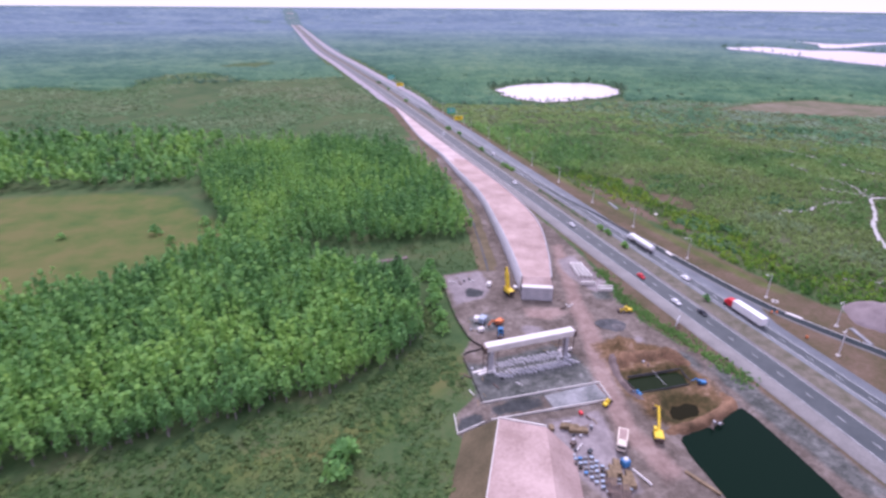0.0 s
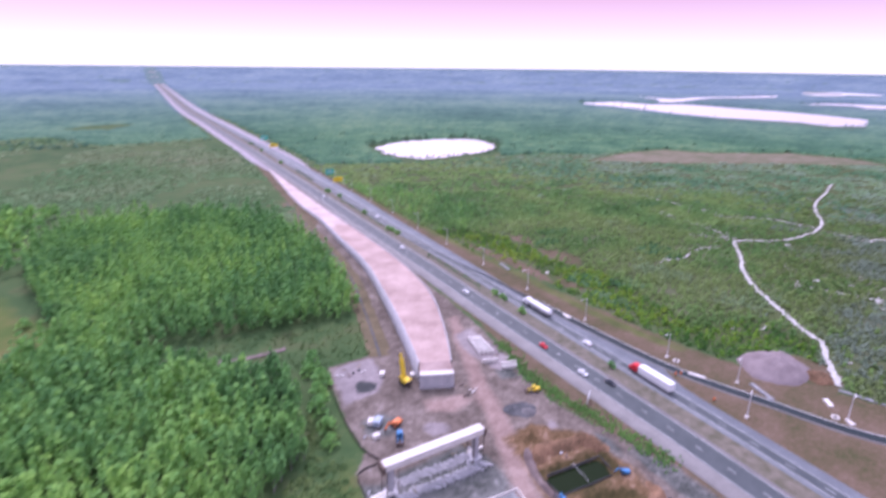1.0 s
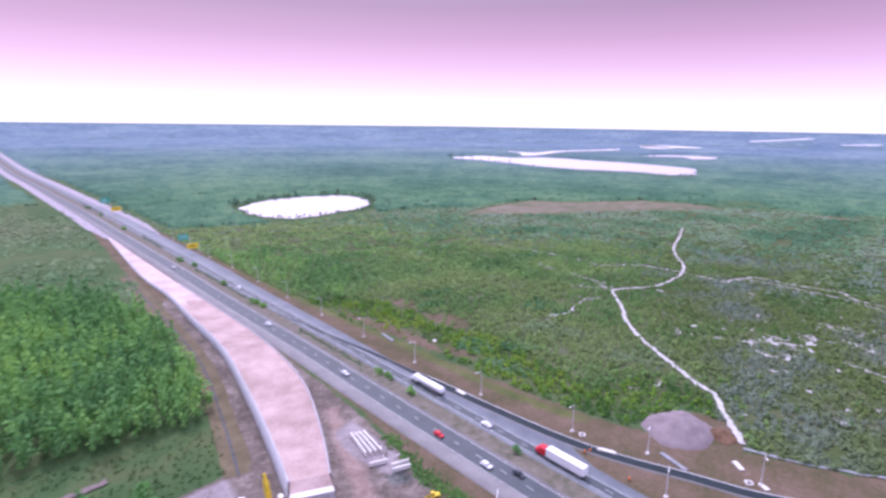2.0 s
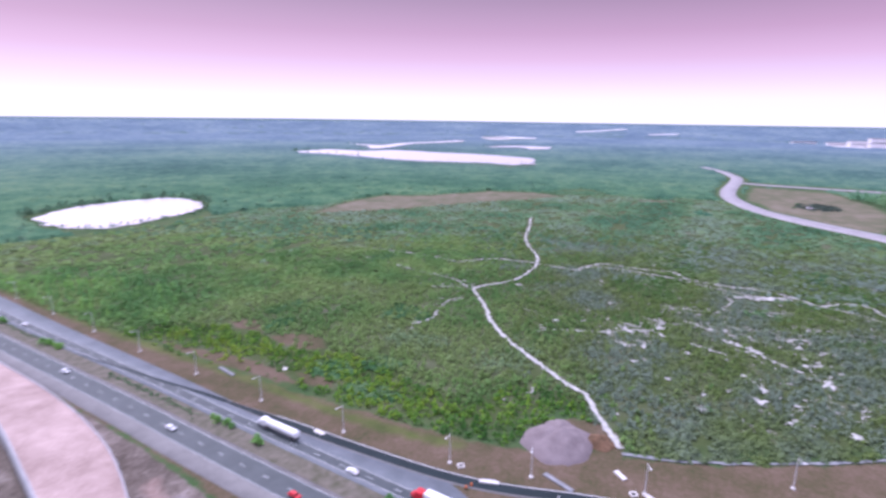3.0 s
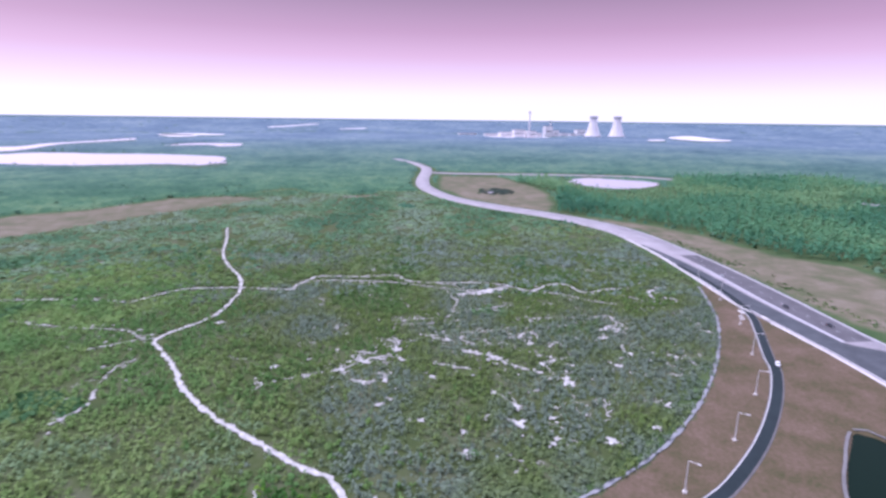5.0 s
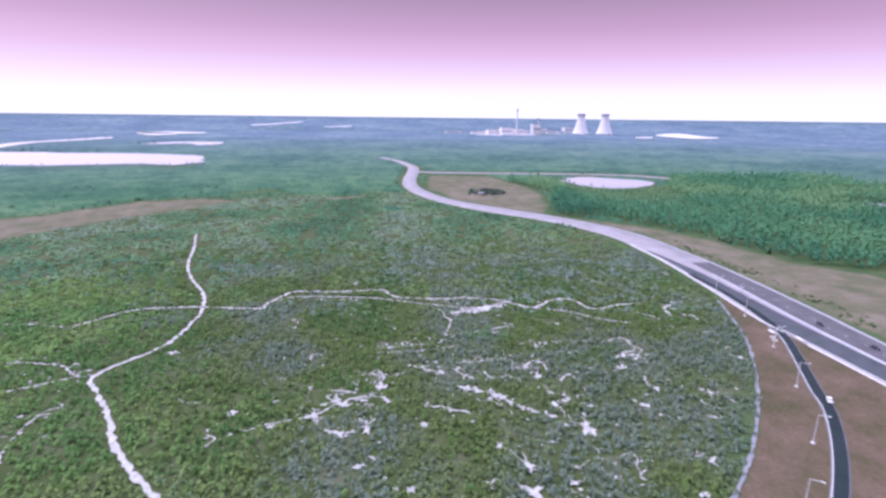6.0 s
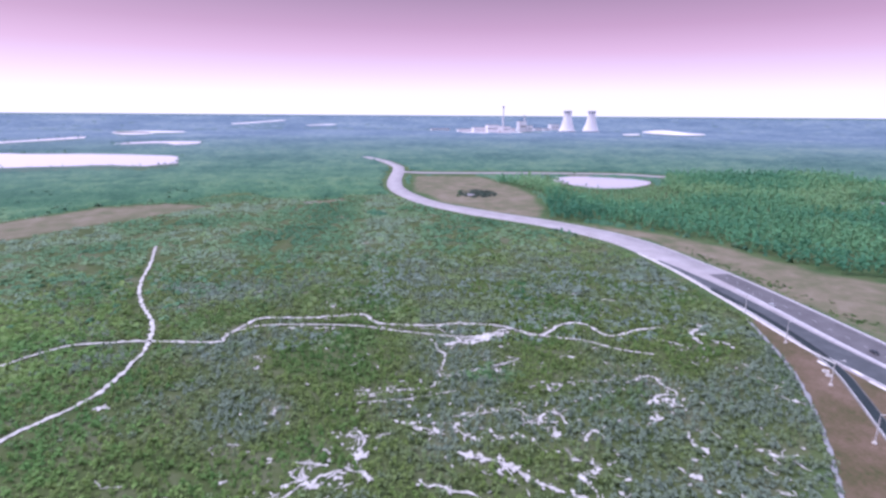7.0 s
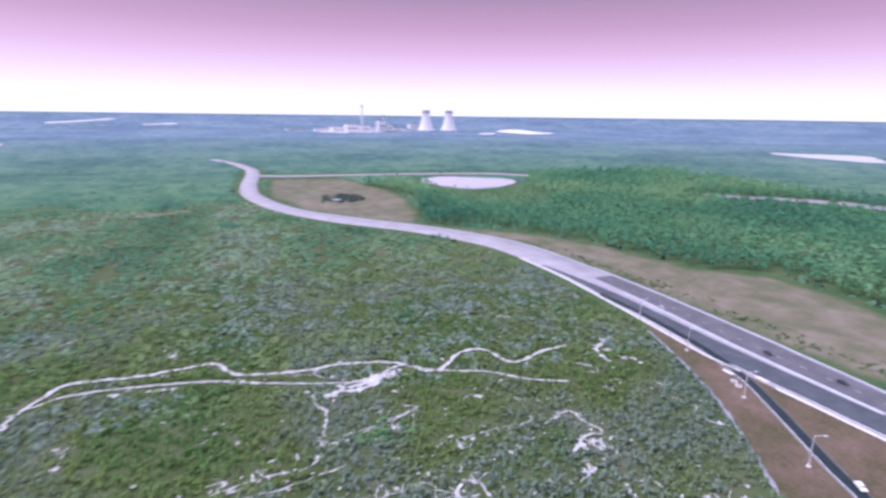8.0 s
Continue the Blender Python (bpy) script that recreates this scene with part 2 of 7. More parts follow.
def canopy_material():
    """Closed tree tops, seen from far off; distance haze is mixed into their colour."""
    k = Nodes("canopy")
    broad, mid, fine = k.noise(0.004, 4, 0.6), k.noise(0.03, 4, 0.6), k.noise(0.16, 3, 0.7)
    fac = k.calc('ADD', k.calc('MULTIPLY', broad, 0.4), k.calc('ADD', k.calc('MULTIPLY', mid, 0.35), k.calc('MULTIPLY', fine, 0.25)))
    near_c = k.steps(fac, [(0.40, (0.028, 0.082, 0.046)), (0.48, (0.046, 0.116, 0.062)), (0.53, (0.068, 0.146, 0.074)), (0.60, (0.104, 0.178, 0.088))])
    hazed_c = k.steps(fac, [(0.40, (0.078, 0.122, 0.166)), (0.48, (0.108, 0.158, 0.206)), (0.53, (0.134, 0.188, 0.228)), (0.60, (0.168, 0.220, 0.248))])
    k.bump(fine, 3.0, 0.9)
    return k.done(k.mix(k.calc('MULTIPLY', k.attr("far_haze"), 1.0, True), near_c, hazed_c), 0.9, 0.0, 0.1)


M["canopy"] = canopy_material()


def water(name, colour, rough, metal, spec=0.5):
    k = Nodes(name)
    k.bump(k.noise(0.35, 3, 0.6, (1, 1, 1)), 0.05, 0.06)
    return k.done(colour, rough, metal, spec)


M["bright_water"] = water("bright_water", (0.88, 0.84, 0.88), 0.32, 0.95)
M["pit_water"] = water("pit_water", (0.012, 0.020, 0.008), 0.15, 0.0, 0.03)
M["brown_water"] = water("brown_water", (0.012, 0.011, 0.004), 0.15, 0.0, 0.03)
M["dark_water"] = water("dark_water", (0.004, 0.013, 0.008), 0.12, 0.0, 0.02)


def ground_material():
    k = Nodes("ground")
    wob = k.calc('MULTIPLY', k.calc('SUBTRACT', k.noise(0.18, 5, 0.65), 0.5), 9.0)
    wob_big = k.calc('MULTIPLY', k.calc('SUBTRACT', k.noise(0.03, 4, 0.6), 0.5), 26.0)
    grain = k.noise(0.8, 4, 0.7)
    broad = k.noise(0.012, 5, 0.6)
    mid = k.noise(0.07, 5, 0.65)

    def zone(name, wobble, soft):
        return k.calc('MULTIPLY', k.calc('ADD', k.attr(name), wobble), 1.0 / soft, True)
    # pine land and grass, in clumps
    base = k.steps(k.calc('ADD', k.calc('MULTIPLY', broad, 0.35), k.calc('ADD', k.calc('MULTIPLY', mid, 0.4), k.calc('MULTIPLY', grain, 0.25))),
                   [(0.36, (0.026, 0.058, 0.020)), (0.46, (0.046, 0.090, 0.030)), (0.55, (0.078, 0.114, 0.042)), (0.66, (0.112, 0.122, 0.056))])
    base = k.mix(k.calc('MULTIPLY', k.calc('GREATER_THAN', mid, 0.57), 0.25), base, (0.085, 0.070, 0.040))
    base = k.mix(k.calc('MULTIPLY', grain, 0.4), base, (0.033, 0.053, 0.023))
    # far land goes blue-grey: distance haze painted into the ground colour
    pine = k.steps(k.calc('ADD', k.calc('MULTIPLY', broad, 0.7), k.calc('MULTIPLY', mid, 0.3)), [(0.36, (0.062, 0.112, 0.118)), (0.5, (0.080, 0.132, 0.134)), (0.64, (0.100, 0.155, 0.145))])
    base = k.mix(zone("far_haze", wob_big, 300.0), base, pine)
    # scrub floor: grey litter, moss and pale sand
    scrub = k.steps(mid, [(0.32, (0.036, 0.058, 0.018)), (0.5, (0.058, 0.078, 0.026)), (0.66, (0.092, 0.100, 0.058))])
    scrub = k.mix(k.calc('MULTIPLY', k.calc('GREATER_THAN', grain, 0.64), 0.14), scrub, (0.186, 0.180, 0.168))
    col = k.mix(zone("scrub", wob_big, 14.0), base, scrub)
    dry = k.steps(k.calc('ADD', k.calc('MULTIPLY', mid, 0.6), k.calc('MULTIPLY', broad, 0.4)), [(0.36, (0.046, 0.092, 0.022)), (0.46, (0.078, 0.108, 0.028)), (0.58, (0.118, 0.116, 0.040))])
    col = k.mix(zone("dry", wob_big, 9.0), col, dry)
    tan = k.steps(k.calc('ADD', k.calc('MULTIPLY', mid, 0.6), k.calc('MULTIPLY', broad, 0.4)), [(0.36, (0.074, 0.100, 0.044)), (0.45, (0.118, 0.118, 0.068)), (0.53, (0.162, 0.142, 0.096)), (0.62, (0.208, 0.180, 0.136))])
    col = k.mix(zone("tan", wob_big, 9.0), col, k.mix(k.calc('MULTIPLY', grain, 0.35), tan, (0.085, 0.075, 0.045)))
    verge = k.steps(k.calc('ADD', k.calc('MULTIPLY', mid, 0.6), k.calc('MULTIPLY', grain, 0.4)),
                    [(0.34, (0.050, 0.058, 0.022)), (0.45, (0.088, 0.071, 0.039)), (0.56, (0.126, 0.090, 0.062)), (0.70, (0.170, 0.126, 0.096))])
    col = k.mix(zone("verge", wob, 2.0), col, verge)
    col = k.mix(zone("grass", k.calc('MULTIPLY', wob, 0.8), 4.5), col, k.steps(mid, [(0.35, (0.056, 0.078, 0.020)), (0.65, (0.104, 0.118, 0.036))]))
    streak = k.noise(0.06, 4, 0.6)
    churn = k.noise(0.22, 6, 0.75)
    soil = k.calc('ADD', k.calc('MULTIPLY', churn, 0.45), k.calc('ADD', k.calc('MULTIPLY', streak, 0.3), k.calc('MULTIPLY', grain, 0.25)))
    site = k.steps(soil, [(0.40, (0.068, 0.056, 0.046)), (0.47, (0.110, 0.089, 0.074)), (0.53, (0.152, 0.124, 0.106)), (0.61, (0.238, 0.200, 0.180))])
    half = k.calc('MULTIPLY', wob, 0.6)
    site = k.mix(zone("track", half, 3.0), site, k.steps(soil, [(0.40, (0.165, 0.115, 0.098)), (0.5, (0.235, 0.168, 0.145)), (0.61, (0.31, 0.235, 0.205))]))
    site = k.mix(zone("grey", half, 2.5), site, k.steps(soil, [(0.40, (0.036, 0.041, 0.036)), (0.47, (0.072, 0.077, 0.070)), (0.53, (0.116, 0.118, 0.110)), (0.61, (0.205, 0.202, 0.194))]))
    site = k.mix(zone("pale", half, 2.0), site, k.steps(soil, [(0.38, (0.140, 0.122, 0.122)), (0.5, (0.215, 0.186, 0.186)), (0.62, (0.31, 0.272, 0.272))]))
    site = k.mix(zone("wet", k.calc('MULTIPLY', wob, 0.7), 1.2), site, k.steps(soil, [(0.4, (0.030, 0.034, 0.034)), (0.6, (0.075, 0.078, 0.078))]))
    col = k.mix(zone("site", k.calc('MULTIPLY', wob, 0.5), 1.2), col, site)
    col = k.mix(zone("clay", wob, 3.0), col, k.steps(soil, [(0.40, (0.036, 0.026, 0.011)), (0.46, (0.082, 0.053, 0.024)), (0.52, (0.145, 0.090, 0.048)), (0.57, (0.22, 0.142, 0.092)), (0.63, (0.31, 0.22, 0.17))]))
    col = k.mix(zone("silt", half, 2.5), col, k.steps(soil, [(0.40, (0.022, 0.021, 0.008)), (0.48, (0.044, 0.038, 0.014)), (0.55, (0.078, 0.056, 0.024)), (0.63, (0.130, 0.085, 0.044))]))
    col = k.mix(zone("sand", k.calc('MULTIPLY', wob, 0.35), 0.8), col, k.steps(grain, [(0.3, (0.311, 0.296, 0.311)), (0.6, (0.548, 0.518, 0.540))]))
    k.bump(grain, 0.25, 0.6)
    return k.done(col, 0.95, 0.0, 0.15)


M["ground"] = ground_material()


# ---- building helpers ----
def mesh_of(name, verts, faces, material, parent=None, label=""):
    """A mesh object out of arrays, all faces with the same number of corners."""
    verts, faces = np.asarray(verts, dtype=np.float32), np.asarray(faces, dtype=np.int32)
    me = bpy.data.meshes.new(name)
    me.vertices.add(len(verts))
    me.vertices.foreach_set("co", verts.ravel())
    k = faces.shape[1]
    me.loops.add(faces.size)
    me.loops.foreach_set("vertex_index", faces.ravel())
    me.polygons.add(len(faces))
    me.polygons.foreach_set("loop_start", np.arange(len(faces), dtype=np.int32) * k)
    me.update(calc_edges=True)
    me.materials.append(material)
    ob = new(name, me)
    if parent:
        ob.parent = parent
    if label:
        tagged(ob, label)
    return ob


def part(name, bm, material, parent=None, label=""):
    me = bpy.data.meshes.new(name)
    bm.normal_update()
    bm.to_mesh(me)
    bm.free()
    me.materials.append(material)
    ob = new(name, me)
    if parent:
        ob.parent = parent
    if label:
        tagged(ob, label)
    return ob


def thing(name, m, label, category, group=""):
    ob = new(name)
    ob.matrix_world = m
    return tagged(ob, label, category, group)


def block(x0, x1, y0, y1, z0, z1, bevel=0.0, taper=0.0, bm=None):
    """A box, bevelled, its top drawn in by taper."""
    bm = bm or bmesh.new()
    vs = [bm.verts.new(v) for v in ((x0, y0, z0), (x1, y0, z0), (x1, y1, z0), (x0, y1, z0),
                                    (x0 + taper, y0 + taper, z1), (x1 - taper, y0 + taper, z1), (x1 - taper, y1 - taper, z1), (x0 + taper, y1 - taper, z1))]
    fs = [bm.faces.new([vs[i] for i in f]) for f in ((3, 2, 1, 0), (4, 5, 6, 7), (0, 1, 5, 4), (1, 2, 6, 5), (2, 3, 7, 6), (3, 0, 4, 7))]
    if bevel:
        bmesh.ops.bevel(bm, geom=list({e for f in fs for e in f.edges}), offset=bevel, segments=1, affect='EDGES')
    return bm


def tube(a, b, r0, r1, n=8, bm=None):
    """A tapered round bar from a to b."""
    bm = bm or bmesh.new()
    a, b = Vector(a), Vector(b)
    q = (b - a).to_track_quat("Z", "Y")
    rings = []
    for c, r in ((a, r0), (b, r1)):
        rings.append([bm.verts.new(c + q @ Vector((r * math.cos(2 * math.pi * i / n), r * math.sin(2 * math.pi * i / n), 0))) for i in range(n)])
    for i in range(n):
        bm.faces.new((rings[0][i], rings[0][(i + 1) % n], rings[1][(i + 1) % n], rings[1][i]))
    bm.faces.new(rings[0][::-1])
    bm.faces.new(rings[1])
    return bm


def beam(a, b, w, h, bm=None):
    """A square bar from a to b."""
    bm = bm or bmesh.new()
    a, b = Vector(a), Vector(b)
    q = (b - a).to_track_quat("Z", "Y")
    rings = [[bm.verts.new(c + q @ Vector((sx * w / 2, sy * h / 2, 0))) for sx, sy in ((-1, -1), (1, -1), (1, 1), (-1, 1))] for c in (a, b)]
    for i in range(4):
        bm.faces.new((rings[0][i], rings[0][(i + 1) % 4], rings[1][(i + 1) % 4], rings[1][i]))
    bm.faces.new(rings[0][::-1])
    bm.faces.new(rings[1])
    return bm


def spline(pts, step):
    """A smooth line through the points, in even steps."""
    p = np.asarray(pts, float)
    p = np.vstack([2 * p[0] - p[1], p, 2 * p[-1] - p[-2]])
    out = []
    for i in range(1, len(p) - 2):
        n = max(2, int(np.linalg.norm(p[i + 1] - p[i]) / step))
        for t in np.linspace(0, 1, n, endpoint=False):
            out.append(0.5 * (2 * p[i] + (p[i + 1] - p[i - 1]) * t + (2 * p[i - 1] - 5 * p[i] + 4 * p[i + 1] - p[i + 2]) * t * t
                              + (3 * p[i] - p[i - 1] - 3 * p[i + 1] + p[i + 2]) * t ** 3))
    out.append(p[-2])
    return np.array(out)


def loop_line(pts, step):
    """A smooth closed line through the points."""
    p = np.asarray(pts, float)
    out, n = [], len(p)
    for i in range(n):
        a, b, c, d = p[i - 1], p[i], p[(i + 1) % n], p[(i + 2) % n]
        for t in np.linspace(0, 1, max(2, int(np.linalg.norm(c - b) / step)), endpoint=False):
            out.append(0.5 * (2 * b + (c - a) * t + (2 * a - 5 * b + 4 * c - d) * t * t + (3 * b - a - 3 * c + d) * t ** 3))
    return np.array(out)


def wobble(x, y, scale, amount, seed=0.0):
    return noise.noise(Vector((x * scale, y * scale, seed))) * amount


def rise(x, y):
    """The land lifts to the far horizon."""
    r = np.hypot(np.asarray(x, float) - 130, np.asarray(y, float) - 60)
    return 88 * np.clip((r - 3900) / 900, 0, 1.05) ** 1.3


def ribbon(name, line, left, right, z, material, ragged=0.0, skirt=0.0, parent=None, label="", seed=0.0):
    """A strip along a line, from offset left to offset right (negative: to the left of the way); with side walls down to the ground where skirt is given."""
    line = np.asarray(line, float)
    tan = np.gradient(line, axis=0)
    tan /= np.linalg.norm(tan, axis=1)[:, None]
    nor = np.c_[tan[:, 1], -tan[:, 0]]
    lo = np.array([left(*q) if callable(left) else left for q in line], float)
    ro = np.array([right(*q) if callable(right) else right for q in line], float)
    if ragged:
        for i, q in enumerate(line):
            lo[i] += wobble(q[0], q[1], 0.31, ragged, seed) + wobble(q[0], q[1], 0.9, ragged * 0.6, seed)
            ro[i] += wobble(q[0], q[1], 0.27, ragged, seed + 5) + wobble(q[0], q[1], 0.8, ragged * 0.6, seed + 3)
    a, b = line + nor * lo[:, None], line + nor * ro[:, None]
    za, zb = rise(a[:, 0], a[:, 1]) + z, rise(b[:, 0], b[:, 1]) + z
    n = len(line)
    cols = [np.c_[a, za], np.c_[b, zb]]
    if skirt:
        cols = [np.c_[a - nor * 0.3, za - skirt]] + cols + [np.c_[b + nor * 0.3, zb - skirt]]
    verts = np.concatenate(cols)
    faces = []
    for c in range(len(cols) - 1):
        o = c * n
        faces += [(o + i, o + n + i, o + n + i + 1, o + i + 1) for i in range(n - 1)]
    return mesh_of(name, verts, faces, material, parent, label)


def patch(name, pts, z, material, step=4.0, ragged=1.0, seed=0.0, smooth=True, parent=None):
    """A flat piece of ground or water with an uneven edge."""
    line = loop_line(pts, step) if smooth else np.asarray(pts, float)
    n = len(line)
    c = line.mean(axis=0)
    bm = bmesh.new()
    vs, last = [], None
    for q in line:
        if last is not None and np.linalg.norm(q - last) < 1e-3:
            continue
        last = q
        d = (q - c) / (np.linalg.norm(q - c) + 1e-6)
        k = wobble(q[0], q[1], 0.25 / ragged if ragged > 1 else 0.3, ragged, seed) + wobble(q[0], q[1], 0.9 / max(ragged, 1), ragged * 0.5, seed) if ragged else 0
        x, y = q + d * k
        vs.append(bm.verts.new((x, y, z + float(rise(x, y)))))
    f = bm.faces.new(vs)
    if f.normal.z < 0:
        f.normal_flip()
    bmesh.ops.triangulate(bm, faces=bm.faces[:])
    bmesh.ops.recalc_face_normals(bm, faces=bm.faces[:])
    for f in bm.faces:
        if f.normal.z < 0:
            f.normal_flip()
    return part(name, bm, material, parent)


def signed(px, py, poly):
    """Distance to a polygon's edge, positive inside."""
    poly = np.asarray(poly, float)
    a, b = poly, np.roll(poly, -1, axis=0)
    d = np.full(px.shape, 1e9)
    inside = np.zeros(px.shape, bool)
    for (x0, y0), (x1, y1) in zip(a, b):
        ex, ey = x1 - x0, y1 - y0
        t = np.clip(((px - x0) * ex + (py - y0) * ey) / (ex * ex + ey * ey + 1e-9), 0, 1)
        d = np.minimum(d, np.hypot(px - x0 - t * ex, py - y0 - t * ey))
        cross = (y0 > py) != (y1 > py)
        inside ^= cross & (px < (x1 - x0) * (py - y0) / (y1 - y0 + 1e-12) + x0)
    return np.where(inside, d, -d)


def away(px, py, line):
    """Distance to an open line."""
    d = np.full(px.shape, 1e9)
    line = np.asarray(line, float)
    for (x0, y0), (x1, y1) in zip(line[:-1], line[1:]):
        ex, ey = x1 - x0, y1 - y0
        t = np.clip(((px - x0) * ex + (py - y0) * ey) / (ex * ex + ey * ey + 1e-9), 0, 1)
        d = np.minimum(d, np.hypot(px - x0 - t * ex, py - y0 - t * ey))
    return d


# ---- the plan ----
HIGHWAY = [(135, -600), (165, -100), (176.5, 95), (178.5, 140), (180, 186), (182, 250), (184, 300), (187, 430), (190, 510), (195, 700),
           (200, 900), (205, 1250), (213, 1776), (272, 3000), (330, 4200), (352, 4780)]
RAMP = [(196.6, 275), (196.9, 262), (197.4, 240), (198.2, 222), (198.9, 200), (199.9, 180), (201.2, 162), (203.6, 146), (207.7, 131), (214.2, 113), (221, 92.4), (233, 70.5), (246, 49.4),
        (260, 25.3), (272, 9), (282.3, -4.5), (306.2, -28.2), (335.6, -51.2), (363.5, -68.6), (379, -74.6), (394.7, -81.4), (420, -92.4), (442, -100.8), (475, -106.5), (520, -108), (560, -106)]
SIDE_ROAD = [(140, -131), (353, -131), (413, -128), (467, -125), (543, -124), (620, -119), (708, -102), (784, -54), (852, 12), (937, 73),
             (1057, 112), (1170, 120), (1310, 116), (1420, 118), (1495, 135), (1573, 156), (1700, 210)]
PATH_MAIN = [(697.7, 317), (640, 296), (588.5, 280), (550, 262), (518.7, 242), (491, 231), (469, 227), (433, 228), (400, 243.7), (382, 232), (364, 218), (345.5, 206),
             (323, 184.5), (305, 161), (290, 141), (284, 130), (268, 120), (258, 112.6), (250, 107)]
PATH_CROSS = [(459, 404), (459, 380), (462, 346), (462, 316), (458, 289), (474, 279), (486, 267), (489, 244), (490, 234), (487, 196), (494, 194), (512, 187), (520, 180), (519, 158),
              (521.5, 138), (522.7, 124), (509, 114.6), (504.5, 89), (506, 68), (501, 46), (487, 30), (502, 12.6), (502, 0), (485, -8), (492, -26), (495, -42)]
PATH_LOWER = [(497, 195), (508, 180), (509, 159), (505.5, 126), (497, 103), (489, 76), (487, 60), (497, 44), (488, 30), (483, 16), (479, 6), (468, -7), (461, -23)]
PATH_SPUR = [(400, 243), (401, 254), (410, 265), (414, 289), (416, 308), (424, 340)]
PATH_FAINT = [(428, 119), (432, 106), (433, 91), (443, 79), (453, 58), (460, 45)]
# worn trails of bare sand: half width and course
TRAILS = [(0.6, [(357, 159.5), (362, 147), (365.3, 139), (373.5, 131.7), (379.3, 122), (382, 117), (387, 116)]), (0.75, [(387, 116), (396.6, 114.6), (403.6, 118)]),
          (0.6, [(408.8, 104), (406.6, 99), (402.5, 93), (398.4, 85)]), (0.5, [(397.7, 110.6), (400.7, 105)]), (0.7, [(371, 95.9), (370.5, 92), (370.3, 86.7), (373.8, 85.2)]),
          (0.6, [(367.8, 86.8), (366.5, 80.4), (364, 77)]), (0.85, [(387.3, 81.3), (384, 75), (381.8, 68.6), (377.7, 64.8), (373.7, 60.2), (368.8, 56), (365, 49.6), (361.3, 43.4)]),
          (0.6, [(401.3, 68.3), (394.4, 66.9)]), (0.8, [(404.3, 49.7), (411, 44.5), (410, 39.8), (402.4, 39)]), (0.6, [(393.3, 34.4), (398, 29.4), (392.5, 27.6)]),
          (0.6, [(385, 136.8), (382.5, 124.7)]), (0.7, [(354.3, 134), (352.5, 128.3), (352.8, 121)]), (0.55, [(385, 273), (396, 256.5), (400, 245)])]
EAST_TRAILS = [(1.5, [(478, 80), (482, 70), (486, 60), (491, 50), (495, 44)]), (0.8, [(466.6, 81), (474, 84), (481.6, 85)]), (1.3, [(501.7, 159), (504.5, 164)]), (0.9, [(503.4, 149.2), (502.4, 134.2)]), (0.5, [(574.5, 189.6), (562, 200.6)]),
               (0.6, [(699, 140.6), (702, 136), (704, 133)]), (0.6, [(640.4, 192.7), (642, 187), (645, 183)]), (0.7, [(553, -8), (555, -11), (556, -14)]), (0.7, [(543, -25), (541, -29), (540, -32)]), (1.6, [(929, 232), (934, 225), (941, 215)]),
               (0.55, [(434, 3.5), (439, -9.8), (430, -11.8), (424, -14.7), (418.4, -11), (412, -9)]), (0.75, [(414.6, 2.5), (421.5, -5.5), (422.2, -14)]), (0.8, [(395.6, -4.6), (388, -2.4), (384.5, -5.4)]),
               (0.65, [(375, 9), (371.2, 7.4), (367.5, 6.3)]), (0.6, [(378.5, -26.3), (377.8, -31.7), (374.2, -32.8), (370.3, -34.7)]), (1.1, [(499, -70.8), (493, -62.3), (486.8, -54), (475.4, -52), (472.8, -53.7)]),
               (1.2, [(475, -60.7), (472.3, -65.2), (465.8, -65.5)]), (0.8, [(476, -35.9), (469, -42.5)]), (0.5, [(449.3, -59), (443.6, -61)]), (0.4, [(423, 119.6), (423.6, 106.8), (426, 94), (431, 78)]),
               (0.45, [(448, 76.6), (451.6, 62), (458, 46)]), (1.9, [(486.5, 73.6), (479.4, 67.2), (485.7, 54.2), (493.5, 44.5)]), (0.4, [(433, 44), (435, 30.7), (436.2, 17), (436.8, 8.7)]), (0.5, [(444, 85), (457, 82), (468, 80.3)])]
SCRUB_EDGE = [(214, 430), (216, 340), (218, 279), (220.5, 228), (223, 190), (226, 159), (231, 143), (262, 132), (262, 112), (247, 106), (254, 85), (270, 56), (292, 23), (319, -5), (354, -32),
              (399, -59), (446, -80), (506, -97), (560, -100), (640, -93), (706, -76), (770, -30), (850, 44), (930, 88), (1000, 112)]
SCRUB = SCRUB_EDGE + [(1000, 330), (930, 450), (700, 600), (560, 640), (340, 660), (225, 700), (216, 560)]
MEADOW = [(-330, 440), (-170, 428), (-136, 422), (-81, 409), (-51, 393), (-38, 354), (-25, 334), (-18, 318), (-37, 287), (-61, 267), (-96, 255), (-117, 250), (-330, 245)]
TAN_FIELD = [(1250, 85), (1232, -39), (1047, -87), (907, -77), (812, -55), (780, -100), (740, -150), (686, -184), (622, -200), (586, -222), (560, -256), (420, -250), (408, -160),
             (470, -146), (560, -144), (640, -136), (716, -122), (800, -72), (850, -12), (920, 46), (1050, 92)]
BROWN_BELT = [(562, 566), (634, 583), (705, 594), (760, 586), (804, 523), (904, 473), (930, 408), (913, 342), (850, 372), (789, 419), (725, 458), (667, 483), (628, 516), (592, 546)]
SITE = [(76, 225), (69, 186), (69, 168), (62, 160), (59, 136), (48, 129), (46, 118), (56, 112), (40, 85), (20, 45), (-30, -40), (60, -40), (112, 40), (152, 50), (154, 109), (149, 132), (145.5, 143),
        (143, 157), (144, 177), (150, 192), (155, 225), (159, 262), (162, 330), (150, 450), (140, 430), (133, 386), (124, 319), (110, 262), (99, 225)]
